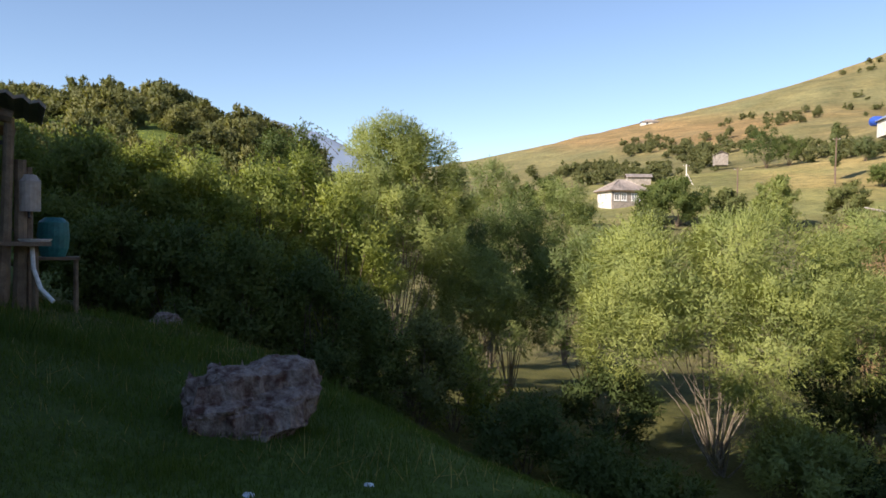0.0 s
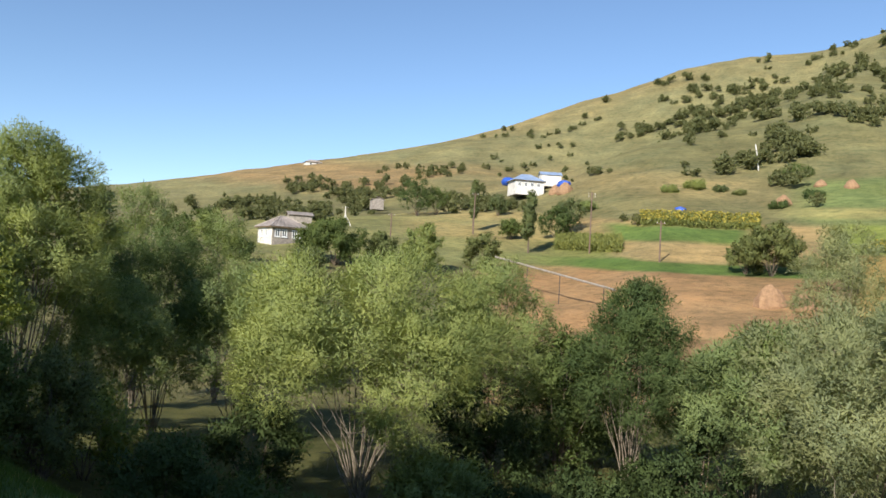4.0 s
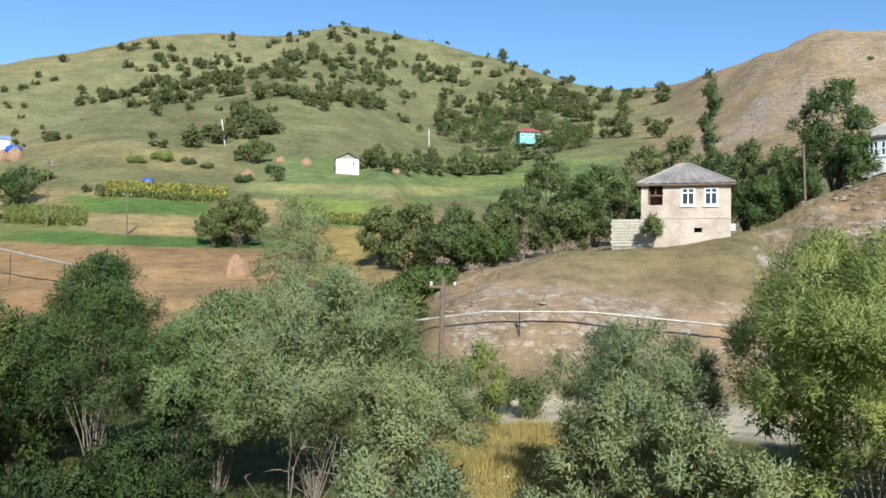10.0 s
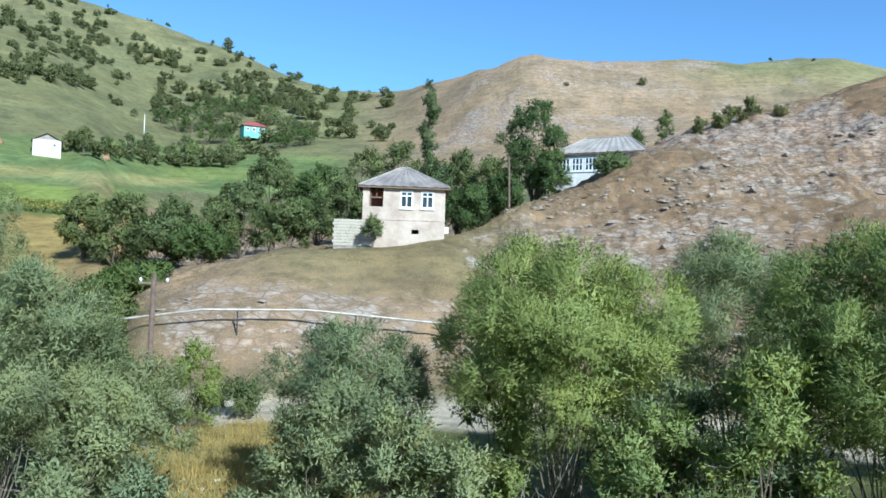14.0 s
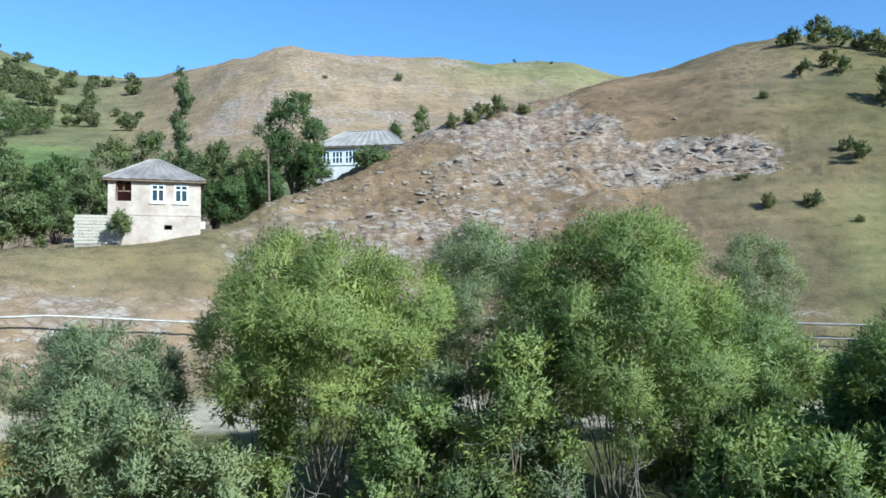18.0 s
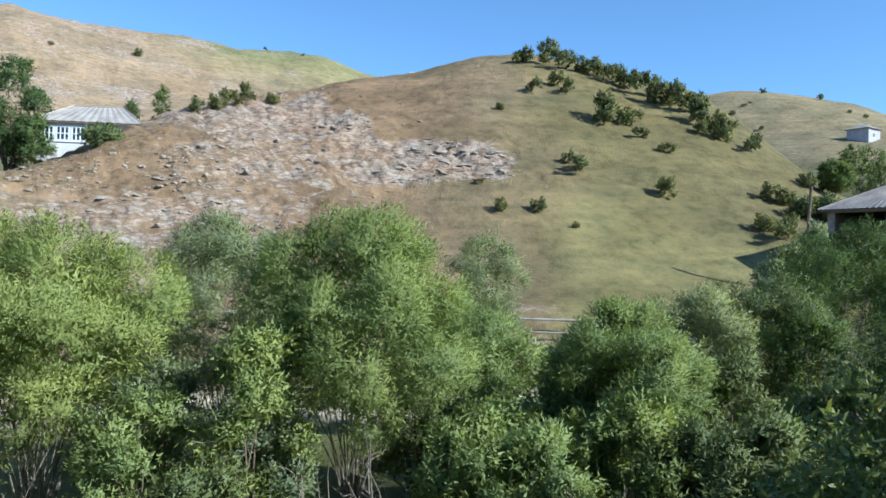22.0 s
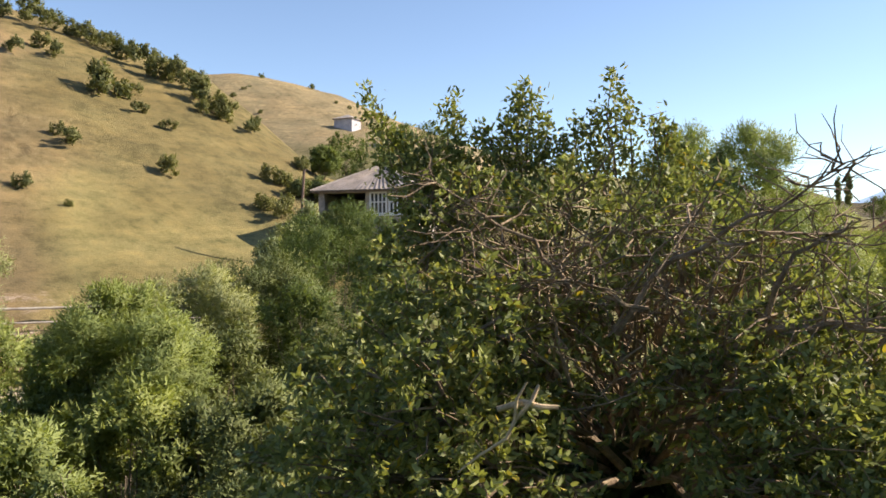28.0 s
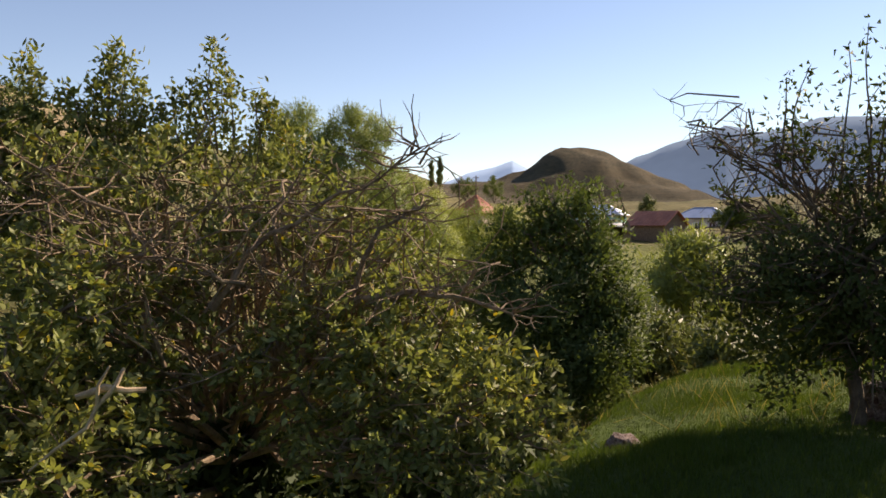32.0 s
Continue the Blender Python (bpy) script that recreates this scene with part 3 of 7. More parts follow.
def wander(rng, a, b, steps, sway):
    """A crooked, curving path from a to b."""
    bow, twist = (Vector((rng.uniform(-1, 1), rng.uniform(-1, 1), rng.uniform(-0.4, 0.6))) for _ in range(2))
    out = []
    for k in range(steps + 1):
        f = k / steps
        jolt = Vector((rng.uniform(-1, 1), rng.uniform(-1, 1), rng.uniform(-0.6, 0.6))) * math.sin(math.pi * f) * 0.3
        out.append(a.lerp(b, f) + (bow * math.sin(math.pi * f) + twist * math.sin(2 * math.pi * f) * 0.6 + jolt) * sway)
    return out


def leaf_mesh(name, pos, way, length, width, mat, rng, out=None, broad=False, lean=0.8):
    """Leaves as small pointed blades, one island each. out: the crown's outward directions, to which the leaves' faces lean."""
    n = len(pos)
    way = way / np.linalg.norm(way, axis=1, keepdims=True)
    side = np.cross(way, rng.normal(size=(n, 3)) if out is None else out + 0.4 * rng.normal(size=(n, 3)))
    side /= np.linalg.norm(side, axis=1, keepdims=True) + 1e-9
    size = np.reshape(length, (-1, 1)) * rng.uniform(0.65, 1.3, (n, 1))
    wide = side * np.reshape(width, (-1, 1)) * rng.uniform(0.7, 1.25, (n, 1))
    if out is not None:
        wide = np.where((np.cross(wide, way) * out).sum(1, keepdims=True) < 0, -wide, wide)
    ring = [pos + wide, pos + way * size, pos - wide]
    if broad:
        # an oval leaf with its tip bent down a little
        bend = np.cross(side, way) * size * rng.uniform(-0.25, 0.25, (n, 1))
        ring = [pos, pos + way * size * 0.28 + wide, pos + way * size * 0.66 + wide * 0.85, pos + way * size + bend, pos + way * size * 0.66 - wide * 0.85, pos + way * size * 0.28 - wide]
    c = len(ring)
    co = np.stack(ring, 1).reshape(-1, 3)
    me = bpy.data.meshes.new(name)
    me.vertices.add(c * n)
    me.vertices.foreach_set("co", co.ravel())
    me.loops.add(c * n)
    me.loops.foreach_set("vertex_index", np.arange(c * n))
    me.polygons.add(n)
    me.polygons.foreach_set("loop_start", np.arange(0, c * n, c))
    me.update(calc_edges=True)
    me.materials.append(mat)
    if out is not None:
        face = np.cross(wide, way)
        face /= np.linalg.norm(face, axis=1, keepdims=True) + 1e-9
        turned = lean * out / (np.linalg.norm(out, axis=1, keepdims=True) + 1e-9) + 0.62 * face
        turned /= np.linalg.norm(turned, axis=1, keepdims=True) + 1e-9
        me.shade_smooth()
        me.attributes.new("custom_normal", "FLOAT_VECTOR", "POINT").data.foreach_set("vector", np.repeat(turned, c, axis=0).astype(np.float32).ravel())
    return me


def crown_points(rng, lobes, leaves, clump, droop, fill=0.3, bumps=9, inner=0.1):
    """Leaf places, directions and sizes: sprays on bumps that stand out of the lobes' upper and outer skins, and coarse shaded leaves within."""
    c = np.array([[*l[:3]] for l in lobes])
    rad = np.array([l[3] for l in lobes])
    axis = np.average(c, axis=0, weights=rad ** 3)
    away = (c - axis) * np.array([1, 1, 0.4])
    away /= np.linalg.norm(away, axis=1, keepdims=True) + 0.3 * rad.mean()
    own = np.repeat(np.arange(len(lobes)), bumps)
    db = rng.normal(size=(len(own), 3)) + 0.65 * away[own] + np.array([0, 0, 0.45])
    db /= np.linalg.norm(db, axis=1, keepdims=True)
    size = rng.uniform(0.3, 0.52, len(own)) * rad[own]
    centre = c[own] + db * (rad[own] * rng.uniform(0.6, 0.85, len(own)))[:, None]
    sprays = max(8, leaves // 9)
    pick = rng.choice(len(own), sprays, p=size ** 2 / (size ** 2).sum())
    d = db[pick] * 0.75 + rng.normal(size=(sprays, 3)) * 0.62 + np.array([0, 0, 0.22])
    d /= np.linalg.norm(d, axis=1, keepdims=True)
    depth = 1 - fill * rng.random((sprays, 1)) ** 1.5 + 0.1 * rng.normal(size=(sprays, 1))
    root = centre[pick] + d * size[pick][:, None] * depth
    per = rng.integers(0, sprays, leaves)
    along = rng.random((leaves, 1))
    grow = d[per] + np.array([0, 0, 0.35]) + rng.normal(size=(leaves, 3)) * 0.1
    pos = root[per] + grow * (along - 0.5) * clump * 1.7 + rng.normal(size=(leaves, 3)) * clump * 0.2
    pos[:, 2] -= droop * along[:, 0] ** 2 * clump
    way = grow * 0.6 + rng.normal(size=(leaves, 3)) * 0.5
    way[:, 2] -= droop * 0.6
    skin = d[per] + 0.35 * db[pick][per] + 0.2 * rng.normal(size=(leaves, 3))
    scale = np.ones(leaves)
    n = int(leaves * inner)
    if n:
        k = rng.choice(len(lobes), n, p=rad ** 3 / (rad ** 3).sum())
        di = rng.normal(size=(n, 3))
        di /= np.linalg.norm(di, axis=1, keepdims=True)
        pos = np.vstack([pos, c[k] + di * (rad[k] * 0.66 * rng.random(n) ** 0.5)[:, None]])
        way = np.vstack([way, rng.normal(size=(n, 3))])
        skin = np.vstack([skin, di])
        scale = np.concatenate([scale, np.full(n, 1.8)])
    return pos, way, skin, scale


def make_tree(name, label, category, at, height, half, seed, mat, bark, leaves=16000, leaf=(0.175, 0.025), lobes=11, stems=5, clear=0.12,
              clump=0.36, droop=0.25, group="", twigs=46, thick=1.0, low=1.85, plump=1.0):
    """A tree or tall shrub: stems from one foot, limbs into each lobe of the crown, sprays of leaves on the lobes."""
    rng = np.random.default_rng(seed)
    rnd = random.Random(seed)
    top = thing(name, at, label, category, group)
    lobes = int(lobes * max(1.0, min(2.2, height / (2.3 * half))))
    balls = []
    # lobes over a broad uneven dome, the lowest ones hanging near the ground
    for k in range(lobes):
        up = 1 - low * (k + 0.5) / lobes
        a = k * 2.39996 + rnd.uniform(-0.5, 0.5)
        ring = math.sqrt(max(0, 1 - up * up))
        rad = half * rnd.uniform(0.28, 0.46) * plump
        tall = max(0.3, height * (0.5 - clear * 0.5) - rad * 0.7)
        reach = (half - rad * 0.8) * rnd.uniform(0.75, 1.08)
        balls.append((math.cos(a) * ring * reach, math.sin(a) * ring * reach, max(rad * 0.5, height * (0.5 + clear * 0.5) + up * tall * rnd.uniform(0.85, 1.0)), rad))
    balls.append((rnd.uniform(-0.2, 0.2) * half, rnd.uniform(-0.2, 0.2) * half, height - half * 0.3, half * 0.3))
    wood = bmesh.new()
    girth = (0.007 * height + 0.005 * half) * thick
    for k, (x, y, z, rad) in enumerate(balls):
        s = k % stems
        foot = Vector((math.cos(s * 6.28 / stems) * girth * 1.6, math.sin(s * 6.28 / stems) * girth * 1.6, -0.25)) if stems > 1 else Vector((0, 0, -0.25))
        tip = Vector((x, y, z))
        fork = foot.lerp(tip, 0.3) + Vector((0, 0, height * 0.06))
        path = wander(rnd, foot, fork, 3, girth * 1.2) + wander(rnd, fork, tip, 4, rad * 0.25)[1:]
        w = girth * (1.0 if stems > 1 else 1.4)
        tube(wood, path, [w * (1 - 0.85 * q / (len(path) - 1)) for q in range(len(path))], 6)
        for q in range(max(2, twigs // len(balls))):
            d = Vector((rnd.gauss(0, 1), rnd.gauss(0, 1), rnd.gauss(0.3, 0.8))).normalized()
            end = tip + d * rad * rnd.uniform(0.7, 1.05)
            start = path[rnd.randrange(4, len(path))]
            tube(wood, wander(rnd, start, end, 3, rad * 0.12), [girth * 0.2, girth * 0.15, girth * 0.1, girth * 0.04], 4)
    part("trunk", wood, bark, top)
    pos, way, out, scale = crown_points(rng, balls, leaves, clump, droop)
    ob = new("crown", leaf_mesh("crown", pos, way, leaf[0] * scale, leaf[1] * scale, mat, rng, out))
    ob.parent = top
    return top


def stand(yaw, r):
    p = bearing(yaw, r)
    return Vector((p.x, p.y, ground_at(p.x, p.y) - 0.05))


def tree_to(yaw, r, top_el, half_deg, **more):
    """A tree at a bearing and distance whose top stands at an elevation above the eye's level."""
    at = stand(yaw, r)
    height = EYE.z + r * math.tan(radians(top_el)) - at.z
    return make_tree(at=at, height=height, half=r * math.tan(radians(half_deg)), **more)


WILLOW = dict(name="willow_tree", category="tree", bark=M_BARK_PALE, group="willows along the stream")
# bearing, distance, top, half width in degrees, leaf material, leaves, label
for seed, (yaw, r, top, half, mat, leaves, label) in enumerate([
    (88.4, 31, 7.8, 4.6, M_WILLOW, 27000, "tall sunlit willow with a rounded crown in a thicket"),
    (81.5, 46, 4.9, 3.2, M_BRIGHT, 11000, "bright green willow behind other trees by the stream"),
    (76.3, 50, 3.8, 2.6, M_WILLOW, 9000, "rounded willow near the stone house"),
    (80.2, 37, 2.4, 4.2, M_DARKLEAF, 15000, "dark round-crowned tree with bare lower trunk"),
    (83.0, 33, -1.5, 4.0, M_WILLOW, 11000, "pale willow bush under a dark round tree"),
    (74.5, 35, -0.2, 4.5, M_WILLOW, 13000, "pale green willow beside a larger one"),
    (66.0, 28.5, 0.9, 8.3, M_WILLOW, 34000, "wide many-stemmed willow with pale green crown"),
    (57.0, 35, 1.6, 4.2, M_WILLOW, 14000, "sunlit willow with silvery green leaves"),
    (53.5, 38, -4.0, 3.6, M_SHADE_LEAF, 8000, "shaded willow bush among larger willows"),
    (47.4, 31, 0.5, 3.7, M_DARKLEAF, 17000, "dark green broadleaf tree between willows"),
    (39.5, 28, -2.2, 5.0, M_WILLOW, 16000, "yellow-green willow with drooping sprays"),
    (33.0, 27, -0.6, 7.2, M_WILLOW_GREY, 30000, "big grey-green willow with fallen branches"),
    (34.6, 46, 4.8, 3.0, M_WILLOW_GREY, 11000, "tall grey-green willow top behind a bigger one"),
    (26.5, 26, -6.0, 4.5, M_WILLOW_GREY, 12000, "low grey-green willow by the dry field"),
    (10.6, 26, -3.6, 5.2, M_WILLOW_GREY, 17000, "rounded grey-green willow beside the dirt road"),
    (-4.4, 24, 2.1, 7.6, M_BRIGHT, 34000, "bright green willow with a dense rounded crown"),
    (-15.4, 29, 3.4, 4.4, M_WILLOW_GREY, 16000, "slender grey-green willow between two bright ones"),
    (-24.8, 23, 3.7, 6.6, M_BRIGHT, 32000, "tall bright green willow with bare inner stems"),
    (-32.0, 26, -2.5, 5.0, M_WILLOW, 14000, "sunlit willow bush leaning over the stream"),
    (-33.8, 36, 2.4, 3.0, M_WILLOW_GREY, 10000, "small grey willow at the foot of the hill"),
    (-43.3, 22, -2.5, 4.9, M_BRIGHT, 24000, "light green willow with upright sprays"),
    (-47.6, 28, -1.6, 4.0, M_WILLOW_GREY, 13000, "grey-green willow on the shaded side"),
    (-52.8, 30, -0.9, 4.2, M_SHRUB, 13000, "dull green willow near the roofed house"),
    (-57.5, 36, 3.3, 5.0, M_DARKLEAF, 15000, "dark willow in front of the grey-roofed house"),
    (-81.8, 31, 8.0, 3.6, M_WILLOW, 14000, "tall feathery willow behind the apple tree"),
    (-86.2, 30, 8.5, 3.4, M_WILLOW, 14000, "tall feathery willow with open top"),
    (-89.3, 34, 3.4, 3.4, M_WILLOW, 13000, "broad yellow-green willow by the meadow"),
    (-95.0, 42, 1.2, 3.6, M_BRIGHT, 10000, "light green bush on the meadow edge"),
]):
    tree_to(yaw, r, top, half * 1.12, seed=100 + seed, mat=mat, leaves=int(leaves * 2.8), label=label, leaf=(0.14, 0.017), lobes=9 + leaves // 4200, plump=1.12, low=1.6, clump=0.28, thick=0.45, clear=0.2 if leaves > 20000 else 0.14, stems=7 if leaves > 20000 else 5, **WILLOW)


def aim(yaw, el, r):
    """A place at a bearing, an elevation seen from the terrace and a plan distance."""
    p = bearing(yaw, r + ARM)
    return Vector((p.x, p.y, EYE.z + r * math.tan(radians(el))))


M_BARK_APPLE = plain("apple_bark", (0.33, 0.25, 0.165), (0.15, 0.105, 0.07), 6.0, 0.9, 0.02, 60.0)


def twig_leaves(rng, wood, balls, leaves, length):
    """Thin twigs growing out of the lobes, each with leaves set alternately along it."""
    per = 15
    n = leaves // per
    c, rad = np.array([b[:3] for b in balls]), np.array([b[3] for b in balls])
    pick = rng.choice(len(balls), n, p=rad ** 2 / (rad ** 2).sum())
    d = rng.normal(size=(n, 3)) + np.array([0, 0, 0.35])
    d /= np.linalg.norm(d, axis=1, keepdims=True)
    foot = c[pick] + d * rad[pick][:, None] * rng.uniform(0.45, 0.95, (n, 1))
    way = d + rng.normal(size=(n, 3)) * 0.45 + np.array([0, 0, 0.3])
    way /= np.linalg.norm(way, axis=1, keepdims=True)
    reach = length * rng.uniform(0.6, 1.5, (n, 1))
    sag = np.column_stack([np.zeros(n), np.zeros(n), -0.3 * reach[:, 0]])
    for k in range(0, n, 2):
        a, e = Vector(foot[k]), Vector(foot[k] + way[k] * reach[k] + sag[k])
        tube(wood, [a, a.lerp(e, 0.5) + Vector((0, 0, 0.02)), e], [0.0045, 0.0035, 0.0015], 3)
    f = np.tile(np.linspace(0.12, 1.0, per), n)[:, None]
    own = np.repeat(np.arange(n), per)
    pos = foot[own] + way[own] * reach[own] * f + sag[own] * f ** 2 + rng.normal(size=(n * per, 3)) * 0.008
    side = np.cross(way[own], rng.normal(size=(n * per, 3)))
    side /= np.linalg.norm(side, axis=1, keepdims=True) + 1e-9
    lay = way[own] * 0.6 + side * 0.8 + np.array([0, 0, -0.15])
    skin = d[own] * 0.5 + np.array([0, 0, 0.6]) + 0.5 * rng.normal(size=(n * per, 3))
    return pos, lay, skin


def shaped_tree(name, label, category, at, places, seed, mat, bark, leaves, leaf, clump, droop=0.2, twigs=10, girth=0.1, bare=(), whips=(), whip_leaves=60, group="", fork=0.35, broad=False, arms=()):
    """A tree whose crown lobes (bearing, elevation, distance, radius) are given, with bare limbs and upright leafy whips."""
    rng, rnd = np.random.default_rng(seed), random.Random(seed)
    top = thing(name, at, label, category, group)
    base = Vector(at)
    balls = [(*(aim(a, e, r) - base), q) for a, e, r, q in places]
    wood = bmesh.new()
    crotch = Vector((0, 0, 0.9)) + sum((Vector(b[:3]) for b in balls), Vector()) / len(balls) * fork
    tube(wood, wander(rnd, Vector((0, 0, -0.3)), crotch, 4, 0.08), [girth * 1.5, girth * 1.2, girth * 1.1, girth, girth], 8)

    def limb(tip, rad, w):
        path = wander(rnd, crotch, Vector(tip), 6, 0.28)
        tube(wood, path, [w * (1 - 0.8 * q / 6) for q in range(7)], 6)
        return path

    for x, y, z, rad in balls:
        path = limb((x, y, z), rad, girth * rnd.uniform(0.35, 0.6))
        for q in range(twigs):
            d = Vector((rnd.gauss(0, 1), rnd.gauss(0, 1), rnd.gauss(0.2, 0.8))).normalized()
            tube(wood, wander(rnd, path[rnd.randrange(3, 7)], Vector((x, y, z)) + d * rad * rnd.uniform(0.7, 1.15), 4, 0.12), [0.013, 0.011, 0.008, 0.006, 0.003], 4)
    for a, e, r, count, spread in bare:
        tip = aim(a, e, r) - base
        path = limb(tip, spread, girth * 0.35)
        for q in range(count):
            d = Vector((rnd.gauss(0, 1), rnd.gauss(0, 1), rnd.gauss(0.15, 0.7))).normalized()
            start = path[rnd.randrange(2, 7)] + Vector((rnd.gauss(0, 1), rnd.gauss(0, 1), rnd.gauss(0, 1))) * 0.22
            end = Vector(tip) + d * spread * rnd.uniform(0.4, 1.35)
            crook = wander(rnd, start, end, 5, 0.3)
            tube(wood, crook, [0.010, 0.009, 0.0075, 0.006, 0.0045, 0.002], 4)
            for j in range(4):
                s = crook[rnd.randrange(1, 5)]
                tube(wood, wander(rnd, s, s + Vector((rnd.gauss(0, 1), rnd.gauss(0, 1), rnd.gauss(0, 0.8))).normalized() * rnd.uniform(0.15, 0.4), 2, 0.04), [0.0045, 0.003, 0.0015], 3)
    for bends, w in arms:
        path = [aim(a, e, r) - base for a, e, r in bends]
        fine = [path[k].lerp(path[k + 1], f) + Vector((rnd.uniform(-1, 1), rnd.uniform(-1, 1), rnd.uniform(-1, 1))) * 0.035 for k in range(len(path) - 1) for f in (0, 0.33, 0.66)] + [path[-1]]
        tube(wood, fine, [w * (1 - 0.85 * q / (len(fine) - 1)) for q in range(len(fine))], 6)
        for q in range(3 * len(fine)):
            s = fine[rnd.randrange(len(fine) // 3, len(fine))]
            d = Vector((rnd.gauss(0, 1), rnd.gauss(0, 1), rnd.gauss(0.1, 0.8))).normalized() * rnd.uniform(0.15, 0.55)
            tube(wood, wander(rnd, s, s + d, 4, 0.09), [0.007, 0.006, 0.005, 0.004, 0.002], 4)
    if broad:
        pos, way, skin = twig_leaves(rng, wood, balls, leaves, clump)
        scale = np.ones(len(pos))
    else:
        pos, way, skin, scale = crown_points(rng, balls, leaves, clump, droop)
    for a, e, r, e0 in whips:
        foot, tip = aim(a + rnd.uniform(-1, 1) - (3.4 if a > -63.5 else 0), e0, r) - base, aim(a, e, r) - base
        path = wander(rnd, foot, tip, 5, 0.07)
        tube(wood, path, [0.014, 0.012, 0.01, 0.008, 0.006, 0.003], 4)
        f = rng.random(whip_leaves)
        fall = np.array(foot)[None] * (1 - f[:, None]) + np.array(tip)[None] * f[:, None]
        out = rng.normal(size=(whip_leaves, 3)) + np.array([0, 0, 0.5])
        pos = np.vstack([pos, fall + rng.normal(size=(whip_leaves, 3)) * (0.12 * (1.12 - 0.75 * f))[:, None]])
        way = np.vstack([way, out])
        skin = np.vstack([skin, out])
        scale = np.concatenate([scale, np.ones(whip_leaves)])
    part("trunk", wood, bark, top)
    ob = new("crown", leaf_mesh("crown", pos, way, leaf[0] * scale, leaf[1] * scale, mat, rng, None if broad else skin, broad))
    ob.parent = top
    return top


